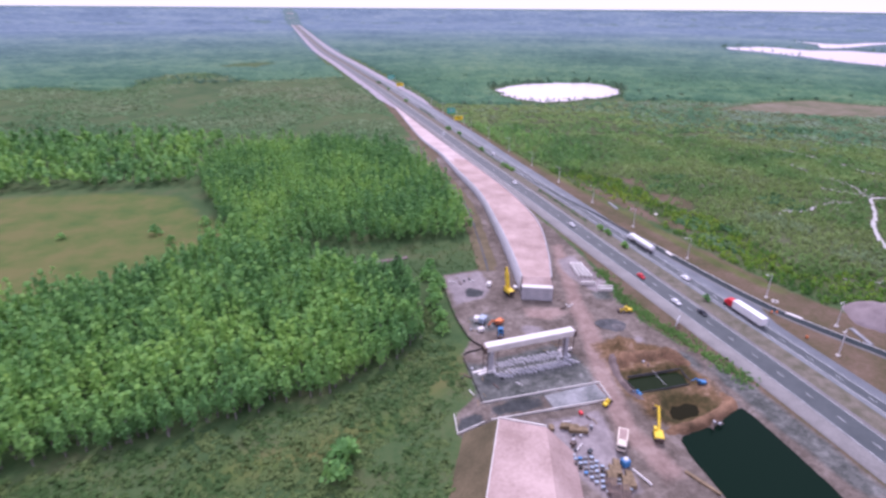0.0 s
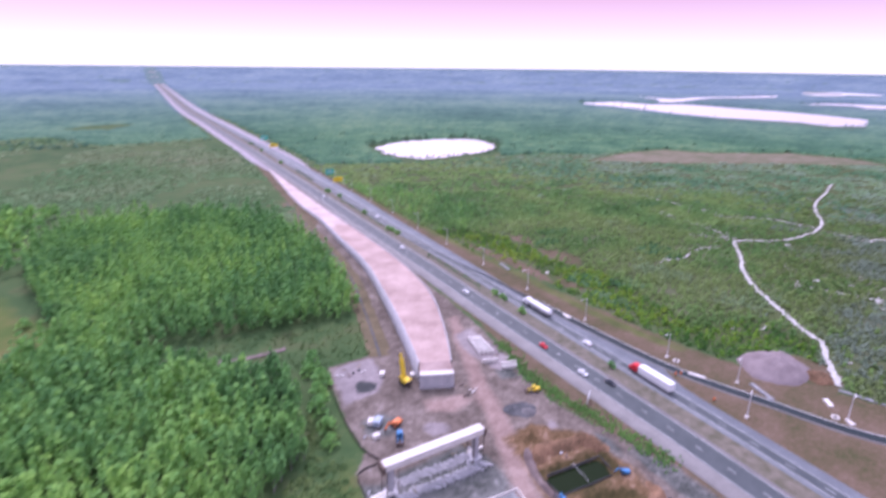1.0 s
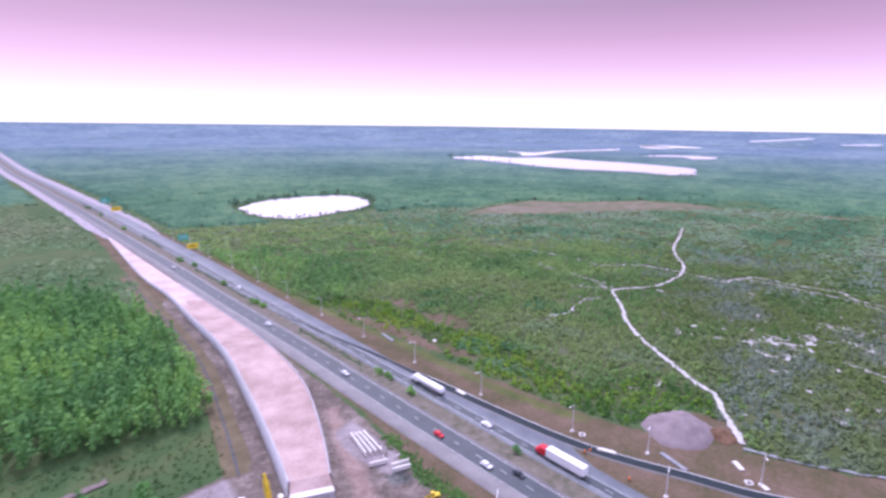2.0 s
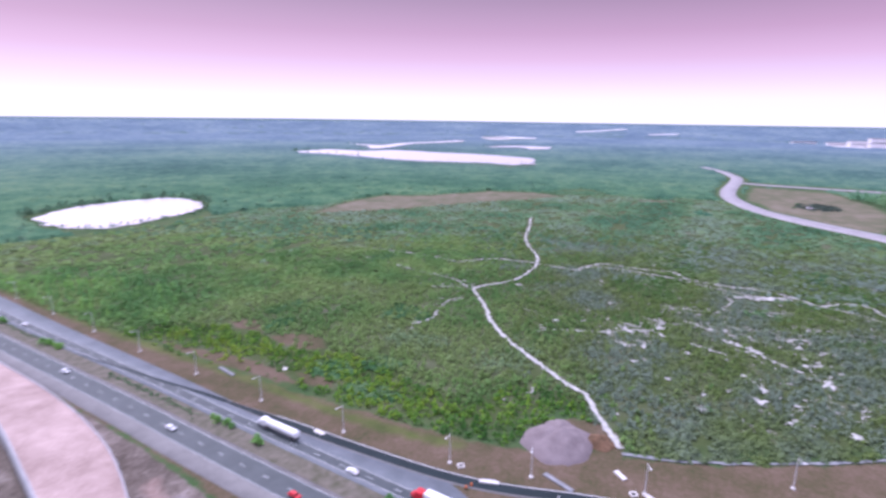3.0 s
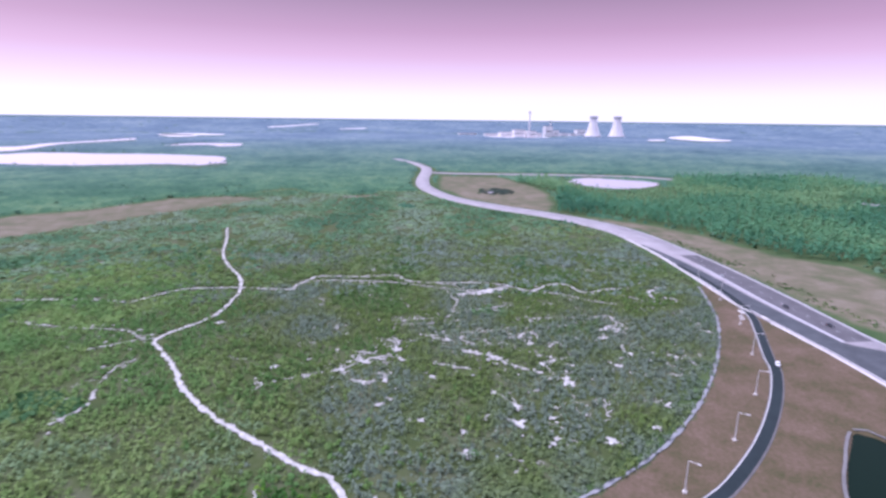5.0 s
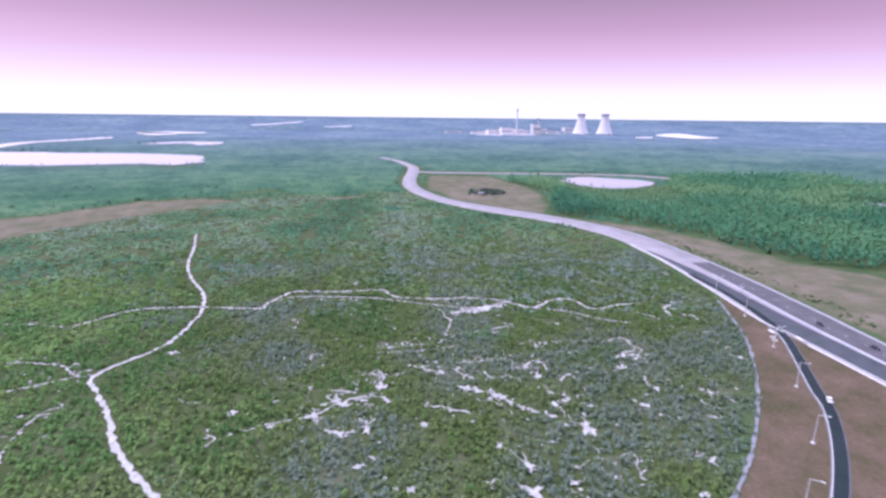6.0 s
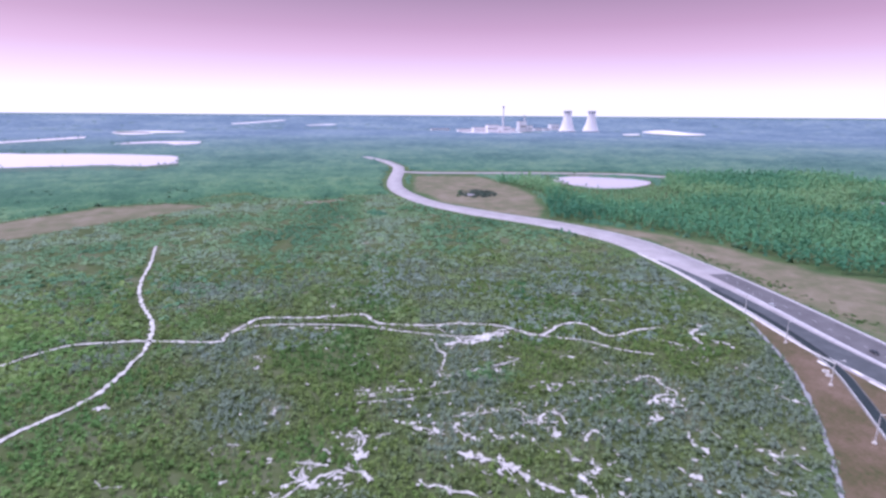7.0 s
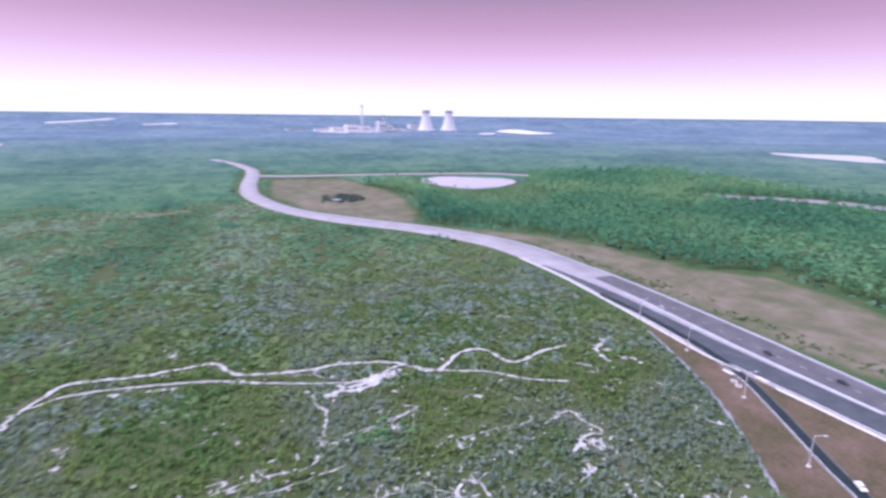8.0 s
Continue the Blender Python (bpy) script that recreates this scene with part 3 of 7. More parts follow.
VERGE = [(150, -120), (147, 109), (145, 143), (143, 157), (144, 177), (150, 192), (155, 225), (159, 262), (160, 330), (140, 430), (146, 545), (176, 850), (180, 1250), (232, 1250), (226, 850), (222, 640),
         (216, 430), (217, 340), (218, 279), (220.5, 228), (223, 190), (226, 159), (231, 143), (240, 108), (247, 104), (254, 85), (270, 56), (292, 23), (319, -5), (354, -32),
         (399, -59), (446, -80), (506, -97), (506, -110), (400, -150), (300, -160)]
WET_SPOTS = [[(60, 130), (70, 130), (79, 128), (79, 122.5), (70, 123), (60, 123.5)], [(48, 128), (56, 127), (58, 122), (50, 120.5), (47, 121)], [(80, 208), (86, 209), (90, 203), (87, 198), (80, 200)]]
GREY_SPOTS = [[(58, 158), (66, 153), (100, 156), (105, 146), (103, 130), (96, 126), (60, 129), (56, 140)], [(73, 184), (84, 186), (88, 176), (82, 168), (72, 172)], [(136, 190), (147, 188), (143, 176), (134, 180)], [(141, 112), (146, 130), (142, 140), (138, 128)], [(143, 125), (150, 125), (154, 108), (152, 60), (142, 62), (142, 96)]]
PALE_SPOTS = [[(77, 224), (97, 223), (95, 206), (88, 196), (76, 196), (71, 190)], [(138, 223), (150, 226), (150, 200), (145, 184), (137, 186), (134, 205)], [(75, 118), (96, 117), (92, 104), (88, 84), (76, 82), (72, 100)],
              [(90, 170), (97, 172), (102, 166), (99, 161), (92, 162)], [(125, 146), (134, 150), (136, 146), (129, 140)]]
TRACKS = [[(99, 185), (116, 181), (118, 174), (108, 170), (96, 176)], [(144, 241), (122, 187), (110, 153), (98, 126), (93, 107), (94, 84), (104, 84), (103, 107), (109, 126), (121, 153), (132, 187), (153, 241)]]
MUD_WEST = [(-20, 138), (20, 137), (45, 150), (62, 166), (64, 155), (50, 138), (36, 126), (0, 116), (-40, 120)]
CLAY = [(112, 150), (125, 152), (138, 140), (141, 128), (141, 112), (138, 101), (124, 99), (113, 100), (106, 108), (106, 122), (110, 136)]
PIT_A = [(113, 129.5), (136, 127.5), (134, 119), (112.5, 120.6)]
PIT_B = [(114, 108.5), (117, 111), (120, 113.6), (123, 112.5), (126, 113.4), (129.5, 110.2), (128, 107), (130.5, 105), (126, 104.2), (121, 105.2), (117.5, 104.6)]
BASIN = [(139.8, 104), (136, 103.3), (126, 100.7), (112.5, 99), (110.8, 98.2), (109, 90), (107.5, 75), (108, 58), (134, 56), (138, 66), (140, 83), (141, 97), (140.8, 102.5)]
SOUTH_BASIN = [(314, -69), (309, -76), (296, -75), (270, -62), (255, -45), (262, -33), (278, -40), (293, -51)]
SPOTS = [(353, 34, 2.0), (318, 62, 2.2), (354, 118, 1.6), (372, 129, 1.5), (387, 115, 1.5), (368, 86, 1.3), (357, 97, 1.2), (379, 65, 1.3), (396, 44, 1.4), (381, 42, 1.1), (332, 119, 1.2), (320, 101, 1.2),
         (331, 61, 1.4), (370, 6, 1.3), (384, -5, 1.2), (343, 69, 1.0), (322, 48, 1.2), (306, 28, 1.8), (367, 172, 1.4), (364, 141, 1.3), (352, 128, 1.3), (298, 83, 1.5), (484, -58, 1.6), (417, -2, 1.4), (372, 60, 1.1),
         (385, 78, 1.2), (487, 58, 3.2), (312, 84, 1.0), (316, 8, 1.4), (372, 337, 1.6), (427, 363, 1.3), (526, 385, 1.6), (424, 220, 1.6)]
BARE_EAST = [[(219, 345), (225, 345), (227, 320), (230, 300), (233, 280), (230, 258), (225, 246), (221, 255), (219, 300)], [(258.5, 303), (271, 294), (273, 270), (261, 261), (250, 279)],
             [(263, 343), (275, 330), (264, 312), (253, 320)], [(233, 255), (239, 237), (230, 230), (225, 245)], [(920, 232), (936, 240), (956, 208), (968, 185), (952, 178), (932, 208)]]
EDGE_WOOD = [(226, 405), (217, 450), (217, 560), (236, 545), (282, 500), (288, 414), (264, 390), (236, 360)]


GREEN_STRIP = [(221, 560), (217.5, 463), (215.5, 396), (215.5, 339), (216, 300), (216, 267), (215.5, 240), (215.5, 205), (217, 180), (221, 160)]


# ---- ground: one sheet to the horizon ----
def grown(a, b, fine, start, limit, factor):
    """Steps that are fine from a to b and grow outwards."""
    out, s, x = [], start, b
    while x < limit:
        x += s
        s = min(s * factor, 260)
        out.append(x)
    return out


def axis(a, b, fine, c, d, mid, lo, hi):
    core = list(np.arange(a, b + 0.01, fine))
    left, right = list(np.arange(c, a - 1, mid)), list(np.arange(b + mid, d, mid))
    far_r = grown(a, right[-1], fine, mid, hi, 1.18)
    far_l = [-v for v in grown(a, -left[0], fine, mid, -lo, 1.18)][::-1]
    return np.array(far_l + left + core + right + far_r)


XS = axis(30, 330, 2.5, -340, 1320, 13, -4800, 5000)
YS = axis(-100, 250, 2.5, -320, 900, 13, -4800, 4900)
gx, gy = np.meshgrid(XS, YS)
gx, gy = gx.ravel(), gy.ravel()
rng = np.random.default_rng(7)


def field_noise(x, y, scale, seed):
    return np.array([noise.noise(Vector((a * scale, b * scale, seed))) for a, b in zip(x, y)])


near = (gx > -60) & (gx < 1350) & (gy > -330) & (gy < 920)
zones = {"scrub": signed(gx, gy, SCRUB), "verge": signed(gx, gy, VERGE), "site": signed(gx, gy, SITE), "clay": signed(gx, gy, CLAY)}
zones["verge"] = np.maximum.reduce([zones["verge"], 18 - np.hypot(gx - 246, gy - 122)] + [signed(gx, gy, p) for p in BARE_EAST[:-1]])
zones["dry"] = np.maximum.reduce([signed(gx, gy, p) for p in (MEADOW, MUD_WEST)])
zones["tan"] = np.clip(np.maximum.reduce([signed(gx, gy, p) for p in (TAN_FIELD, BROWN_BELT, BARE_EAST[-1])]), -30, 30)
for key, polys in (("wet", WET_SPOTS), ("grey", GREY_SPOTS), ("pale", PALE_SPOTS), ("track", TRACKS)):
    zones[key] = np.clip(np.maximum.reduce([signed(gx, gy, p) for p in polys]), -12, 12)
zones["silt"] = np.clip(np.maximum(signed(gx, gy, PIT_A) + 3.6, signed(gx, gy, PIT_B) + 4.6), -12, 12)
zones["grass"] = np.clip(4.6 - away(gx, gy, GREEN_STRIP), -12, 12)
for key in ("verge", "site", "clay"):
    zones[key] = np.clip(zones[key], -12, 12)
zones["scrub"] = np.clip(zones["scrub"], -30, 30)
zones["dry"] = np.clip(zones["dry"], -30, 30)
random.seed(4)
NETS, NET_POINTS = [], []


def sand_walk(x, y, heading, count, width):
    """One wandering streak of bare sand; now and then it forks or stops short."""
    line = [(x, y, width * 0.4)]
    for i in range(count):
        heading += random.gauss(0, 0.42)
        x, y = x + math.cos(heading) * 1.3, y + math.sin(heading) * 1.3
        line.append((x, y, width * random.uniform(0.25, 1.35)))
        if random.random() < 0.20 and width > 0.22:
            sand_walk(x, y, heading + random.choice((-1, 1)) * random.uniform(0.6, 1.3), random.randint(2, 5), width * 0.7)
        if random.random() < 0.10 and len(line) > 2:
            NETS.append(line)
            x, y = x + math.cos(heading) * 2.0, y + math.sin(heading) * 2.0
            line = [(x, y, width * 0.4)]
        if random.random() < 0.07:
            SPOTS.append((x, y, random.uniform(0.4, 1.1)))
    if len(line) > 2:
        NETS.append(line)


STARS = [(358, 118), (356, 35), (400, 120), (403, 96), (380, 66), (419, -8), (366, 140), (376, 132), (379, 114), (372, 43), (406, 48), (404, 2), (380, -27)]
for sx, sy in STARS:
    # ragged stars of bare sand
    SPOTS.append((sx, sy, random.uniform(0.5, 1.0)))
    for i in range(4):
        sand_walk(sx, sy, random.uniform(0, 6.28), random.randint(2, 6), random.uniform(0.22, 0.5))
for i in range(96):
    # bare sand between the bushes, thickest in the lower part of the scrub
    if i < 48:
        sx, sy = 375 + random.gauss(0, 62), 42 + random.gauss(0, 56)
    else:
        sx, sy = 455 + random.gauss(0, 75), 60 + random.gauss(0, 95)
    if signed(np.array([sx]), np.array([sy]), SCRUB)[0] > 8:
        if i % 5 < 2:
            sand_walk(sx, sy, random.gauss(1.2, 0.8) + random.choice((0, math.pi)), random.randint(5, 13), random.uniform(0.16, 0.36))
        elif i % 5 < 4:
            sand_walk(sx, sy, random.uniform(0, 6.28), random.randint(2, 4), random.uniform(0.22, 0.58))
        else:
            SPOTS.append((sx, sy, random.choice((0.3, 0.4, 0.6, 1.0))))
NORTH_TRACK = [(459, 404), (459, 380), (462, 346), (462, 316), (458, 292)]
for i in range(110):
    sx, sy = 430 + random.gauss(0, 70), 40 + random.gauss(0, 75)
    if signed(np.array([sx]), np.array([sy]), SCRUB)[0] > 8:
        SPOTS.append((sx, sy, random.uniform(0.25, 0.8)))
for wide, pts, gap in [(w, p, 0.07) for w, p in TRAILS + EAST_TRAILS] + [(0.7, PATH_SPUR, 0.12), (0.4, PATH_FAINT, 0.15), (0.75, NORTH_TRACK, 0.11), (0.7, [(318, 242), (331, 239), (344, 243)], 0.05), (0.45, [(344, 243), (357, 246), (370, 246)], 0.2), (0.9, [(279, 153), (272.5, 151.5)], 0.02)]:
    # short worn trails, broken and uneven
    run = []
    for x, y in spline(pts, 1.3):
        run.append((x + random.gauss(0, 0.3), y + random.gauss(0, 0.3), wide * random.uniform(0.3, 1.25)))
        if random.random() < gap and len(run) > 2:
            NETS.append(run)
            run = []
            if gap > 0.1:
                continue
        if random.random() < 0.10:
            sand_walk(x, y, random.uniform(0, 6.28), random.randint(2, 4), random.uniform(0.2, 0.4))
    if len(run) > 2:
        NETS.append(run)
NET_POINTS = [q for line in NETS for q in line]
for i in range(460):
    # flecks of sand scattered round the trails
    x, y, w = NET_POINTS[random.randrange(len(NET_POINTS))]
    x, y = x + random.gauss(0, 6.5), y + random.gauss(0, 6.5)
    if signed(np.array([x]), np.array([y]), SCRUB)[0] > 6:
        SPOTS.append((x, y, random.uniform(0.22, 0.62)))
sand = np.full(gx.shape, -8.0)
for sx, sy, sr in SPOTS[:33]:
    sand = np.maximum(sand, np.clip(sr - np.hypot(gx - sx, gy - sy), -8, 8))
zones["sand"] = sand
# distance from the works, steering the haze colour of the far ground
zones["far_haze"] = np.clip(np.hypot(gx - 130, gy - 60) - 1300, -300, 600)

gz = rise(gx, gy)
flat = 1 - np.clip(signed(gx, gy, SITE) / 6 + 1, 0, 1)
roll = np.zeros(gx.shape)
roll[near] = field_noise(gx[near], gy[near], 0.02, 3.0) * 0.5 + field_noise(gx[near], gy[near], 0.15, 8.0) * 0.12
gz = gz + roll * np.clip(-signed(gx, gy, VERGE) / 10, 0, 1)
for poly, depth, bank in ((PIT_A, 4.0, 3.0), (PIT_B, 4.0, 6.0), (BASIN, 2.6, 3.0), (SOUTH_BASIN, 2.2, 4.0)):
    gz = gz - depth * np.clip(signed(gx, gy, poly) / bank + 0.35, 0, 1)
for hx, hy, hh, hr in ((124, 145, 3.0, 9), (136, 135, 2.4, 6), (117, 139, 2.0, 6), (139, 116, 1.8, 5), (127, 101.5, 1.6, 5), (109, 116, 1.2, 4)):
    gz = gz + hh * np.exp(-((gx - hx) ** 2 + (gy - hy) ** 2) / (hr * hr * 0.5)) * (1 + 0.4 * np.sin(gx * 1.3 + gy * 0.9))
gz = gz + np.where(zones["site"] > 0, 0.05 * np.sin(gx * 0.9 + np.sin(gy * 0.4) * 2) * np.cos(gy * 0.7), 0)
nx, ny = len(XS), len(YS)
ii, jj = np.meshgrid(np.arange(nx - 1), np.arange(ny - 1))
q = (jj * nx + ii).ravel()
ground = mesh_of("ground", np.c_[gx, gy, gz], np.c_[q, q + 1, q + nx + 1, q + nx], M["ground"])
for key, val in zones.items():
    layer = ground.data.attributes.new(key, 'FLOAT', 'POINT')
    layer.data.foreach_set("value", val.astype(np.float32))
for f in ground.data.polygons:
    f.use_smooth = True
tagged(ground, "flat pine land, scrub floor, brown verges and bare building soil", "ground", kind="structure")


def surface(x, y):
    """Height of the ground sheet."""
    i = int(np.clip(np.searchsorted(XS, x) - 1, 0, nx - 2))
    j = int(np.clip(np.searchsorted(YS, y) - 1, 0, ny - 2))
    u, v = (x - XS[i]) / (XS[i + 1] - XS[i]), (y - YS[j]) / (YS[j + 1] - YS[j])
    g = gz.reshape(ny, nx)
    return float(g[j, i] * (1 - u) * (1 - v) + g[j, i + 1] * u * (1 - v) + g[j + 1, i] * (1 - u) * v + g[j + 1, i + 1] * u * v)


# ---- water ----
LAKES = []


def lake(name, pts, z, material, label, ragged=4.0, step=9.0, seed=0.0):
    if z > 0.25:
        LAKES.append(np.array(pts, float))
    return tagged(patch(name, pts, z, material, step, ragged, seed), label, "water", kind="structure")


lake("water", [(368, 822), (440, 850), (540, 832), (558, 775), (503, 694), (430, 682), (362, 698), (356, 750)], 0.45, M["bright_water"], "pond that mirrors the bright sky among low woods", 22.0, 3.0)
lake("water", [(1186, -161), (1234, -215), (1206, -283), (1170, -323), (1120, -312), (1075, -264), (1061, -211), (1104, -177)], 0.4, M["bright_water"], "white shining retention pond beside a service road", 5.0, 8.0, 2)
lake("water", [(1010, 10), (1006, 2), (1000, -1), (993, 4), (995, 10), (1003, 13)], 0.3, M["bright_water"], "small pond in dark reeds in a tan field", 3.0, 5.0, 3)
lake("water", [(1471, 1490), (1650, 1500), (1660, 1400), (1668, 1336), (1786, 1276), (1774, 1102), (1773, 924), (1706, 711), (1577, 651), (1497, 627), (1425, 649), (1436, 698), (1444, 762), (1401, 879), (1389, 983), (1414, 1117), (1452, 1296)], 0.5, M["bright_water"], "long far lake shining under the evening sky", 16.0, 25.0, 4)
lake("water", [(2091, 1774), (2057, 1639), (2056, 1550), (2288, 1593), (2543, 1572), (2826, 1560), (2695, 1473), (2519, 1482), (2262, 1519), (1890, 1405), (1822, 1429), (1979, 1579)], 0.5, M["bright_water"], "narrow far lake shining under the evening sky", 14.0, 40.0, 5)
lake("water", [(2230, 1118), (2350, 1130), (2439, 1079), (2450, 980), (2436, 898), (2290, 860), (2208, 905), (2320, 998)], 0.5, M["bright_water"], "far lake shining under the evening sky", 14.0, 40.0, 6)
# far flats: matt white colour stands in for water mirroring the sky
lake("sand_flat", [(3306, 1660), (3640, 1800), (3600, 1500), (3490, 1324), (3340, 1400)], 0.5, M["white_flat"], "distant white flat shining on the horizon", 14.0, 40.0, 7)
lake("sand_flat", [(4225, 1300), (4262, 1322), (4400, 1180), (4540, 1040), (4510, 1020), (4370, 1150)], 1.5, M["white_flat"], "distant white strip on the horizon", 14.0, 40.0, 8)
lake("sand_flat", [(3381, 1702), (3440, 1551), (3191, 1415), (3074, 1498)], 0.5, M["white_flat"], "distant white flat between woods", 12.0, 40.0, 18)
lake("sand_flat", [(4250, 800), (4290, 806), (4380, 628), (4345, 622)], 1.5, M["white_flat"], "distant white strip on the horizon", 10.0, 40.0, 9)
lake("sand_flat", [(3750, -1421), (3840, -1622), (3467, -1690), (3276, -1548), (3311, -1401)], 2.0, M["white_flat"], "distant white flat beyond the power station", 14.0, 40.0, 10)
lake("sand_flat", [(3402, -1164), (3432, -1267), (3254, -1194), (3231, -1108)], 2.0, M["white_flat"], "small distant white flat beside the power station", 8.0, 40.0, 19)
lake("water", [(1591, -1459), (1700, -1500), (1500, -1700), (1287, -1480), (1400, -1440)], 0.5, M["sand"], "far sandy clearing in the woods", 14.0, 40.0, 11)
lake("sand_strip", [(930, -533), (905, -565), (828, -662), (752, -694), (736, -660), (812, -626), (900, -536)], 0.3, M["pale_fill"], "pale sand track through the woods", 3.0, 12.0, 12)
lake("water", BASIN, -0.85, M["dark_water"], "dark green basin of standing water beside the works", 0.5, 3.0, 13)
lake("water", PIT_A, -1.7, M["pit_water"], "dark water standing in a sheeted pit", 0.3, 3.0, 14)
lake("water", PIT_B, -1.9, M["brown_water"], "brown water standing in a dug pit", 1.8, 1.2, 15)
lake("water", SOUTH_BASIN, -0.75, M["dark_water"], "dark retention basin inside the ramp's curve", 0.5, 3.0, 16)

# ---- highway ----
HW = spline(HIGHWAY, 12)


def nb_right(x, y):
    return float(np.interp(y, (-600, 128, 146, 152, 162, 180, 200, 222, 262, 430, 520, 800, 950, 1800, 4800), (15.2, 15.2, 16.5, 21.5, 20.6, 18.6, 17.0, 15.6, 16.0, 20, 22, 22, 18, 16, 14)))


def sb_left(x, y):
    return float(np.interp(y, (-600, 300, 900, 1300, 4800), (-22, -22, -20, -17, -14)))


road = tagged(ribbon("road_southbound", HW, sb_left, -4.2, 0.30, M["shoulder"], skirt=0.5), "two-lane asphalt carriageway with pale shoulders", "road", kind="structure")
tagged(ribbon("road_lanes_southbound", HW, -15.6, -5.8, 0.33, M["asphalt"]), "dark asphalt running lanes", "road", kind="structure")
tagged(ribbon("road_northbound", HW, 4.0, nb_right, 0.30, M["aux_lane"], skirt=0.5), "asphalt carriageway with a wide pale slip lane", "road", kind="structure")
tagged(ribbon("road_lanes_northbound", HW, 5.6, 10.6, 0.33, M["asphalt"]), "dark asphalt running lanes", "road", kind="structure")
tagged(ribbon("median", HW, -4.0, 3.8, 0.12, M["median_grass"], 0.4), "grassy median between the carriageways", "median", kind="structure")
FAR_HW = HW[HW[:, 1] > 620]
tagged(ribbon("verge_strip", FAR_HW, lambda x, y: float(np.interp(y, (620, 760, 4800), (-20, -31, -26))), -14, 0.10, M["pale_fill"], 2.0, seed=3), "pale graded soil beside the far highway", "soil", kind="structure")
tagged(ribbon("verge_strip", FAR_HW, 12, lambda x, y: float(np.interp(y, (620, 760, 4800), (18, 30, 24))), 0.10, M["pale_fill"], 2.0, seed=4), "pale graded soil beside the far highway", "soil", kind="structure")
RP = spline(RAMP, 5)


def taper(y):
    return float(np.interp(y, (225, 272), (1.0, 0.15)))


tagged(ribbon("road_ramp", RP, lambda x, y: -2.8 * taper(y), lambda x, y: 2.6 * taper(y), 0.36, M["shoulder"], skirt=0.6), "narrow curved slip road with pale edges", "road", kind="structure")
tagged(ribbon("road_lanes_ramp", RP, lambda x, y: -2.1 * taper(y), lambda x, y: 2.1 * taper(y), 0.40, M["new_asphalt"]), "fresh black asphalt on the slip road", "road", kind="structure")
NOSE = spline([(197.0, 262), (196.4, 275), (195.0, 291), (193.6, 310), (191.8, 335), (189.6, 362)], 4)
tagged(ribbon("road_lanes_ramp", NOSE, lambda x, y: -float(np.interp(y, (262, 362), (1.1, 0.3))), lambda x, y: float(np.interp(y, (262, 362), (1.1, 0.3))), 0.37, M["new_asphalt"]), "dark joint where the slip road leaves the highway", "road", kind="structure")
SR = spline(SIDE_ROAD, 8)


def side_half(x, y):
    return float(np.interp(x, (140, 353, 413, 467, 543, 620, 708, 850, 937, 1057, 1400, 1573, 1700), (22, 19, 20, 23, 21, 18, 17, 16, 14, 12.5, 12, 10, 9)))


# the way of the side road runs east: its left lies to the north
tagged(ribbon("road_side", SR, lambda x, y: -side_half(x, y), side_half, 0.32, M["road_concrete"], skirt=0.6), "wide pale concrete road curving towards the woods", "road", kind="structure")
SRN = SR[SR[:, 0] < 640]
tagged(ribbon("road_lanes_side", SRN, lambda x, y: -side_half(x, y) + 2.5, lambda x, y: float(np.interp(x, (140, 384, 398, 560, 640), (18, 18, -1.5, -6.5, -13))), 0.36, M["side_lanes"]), "dark asphalt lanes of the side road", "road", kind="structure")
tagged(ribbon("road_lanes_side", SRN[(SRN[:, 0] < 600) & (SRN[:, 0] > 398)], 1.2, lambda x, y: side_half(x, y) - 2.2, 0.36, M["grey_asphalt"]), "grey asphalt lanes of the side road", "road", kind="structure")
tagged(ribbon("kerb", SR[(SR[:, 0] < 436) & (SR[:, 0] > 300)], lambda x, y: -side_half(x, y) - 0.7, lambda x, y: -side_half(x, y), 0.50, M["white_concrete"], skirt=0.3), "white concrete kerb along the side road", "kerb", kind="structure")
tagged(ribbon("kerb", SR[(SR[:, 0] < 660) & (SR[:, 0] > 446)], lambda x, y: -side_half(x, y) - 0.6, lambda x, y: -side_half(x, y) + 0.1, 0.50, M["white_concrete"], skirt=0.3), "white concrete kerb along the side road", "kerb", kind="structure")
tagged(ribbon("kerb", SR[SR[:, 0] < 900], lambda x, y: side_half(x, y) - 0.2, lambda x, y: side_half(x, y) + 0.5, 0.47, M["concrete"], skirt=0.3), "pale concrete kerb along the side road", "kerb", kind="structure")
tagged(ribbon("traffic_island", SR[(SR[:, 0] < 560) & (SR[:, 0] > 396)], -0.6, 0.7, 0.48, M["concrete"], skirt=0.2), "narrow pale concrete island between lanes", "kerb", kind="structure")
for px, py in ((447, -97.5), (437, -106.5)):
    tagged(patch("apron", [(px - 3, py - 0.6), (px, py - 1.1), (px + 3.4, py - 0.6), (px + 3, py + 0.8), (px - 1.5, py + 1.0)], 0.55, M["white_concrete"], 1.0, 0.4), "pale concrete apron at the fork of the road", "kerb", kind="structure")
ROAD_TWO = spline([(1311, 106), (1296, 60), (1291, -37), (1289, -144), (1266, -308), (1233, -366), (1180, -420)], 10)
tagged(ribbon("road_service", ROAD_TWO, -10, 10, 0.9, M["road_concrete"], 0.5, 0.8), "pale service road beside a pond", "road", kind="structure")


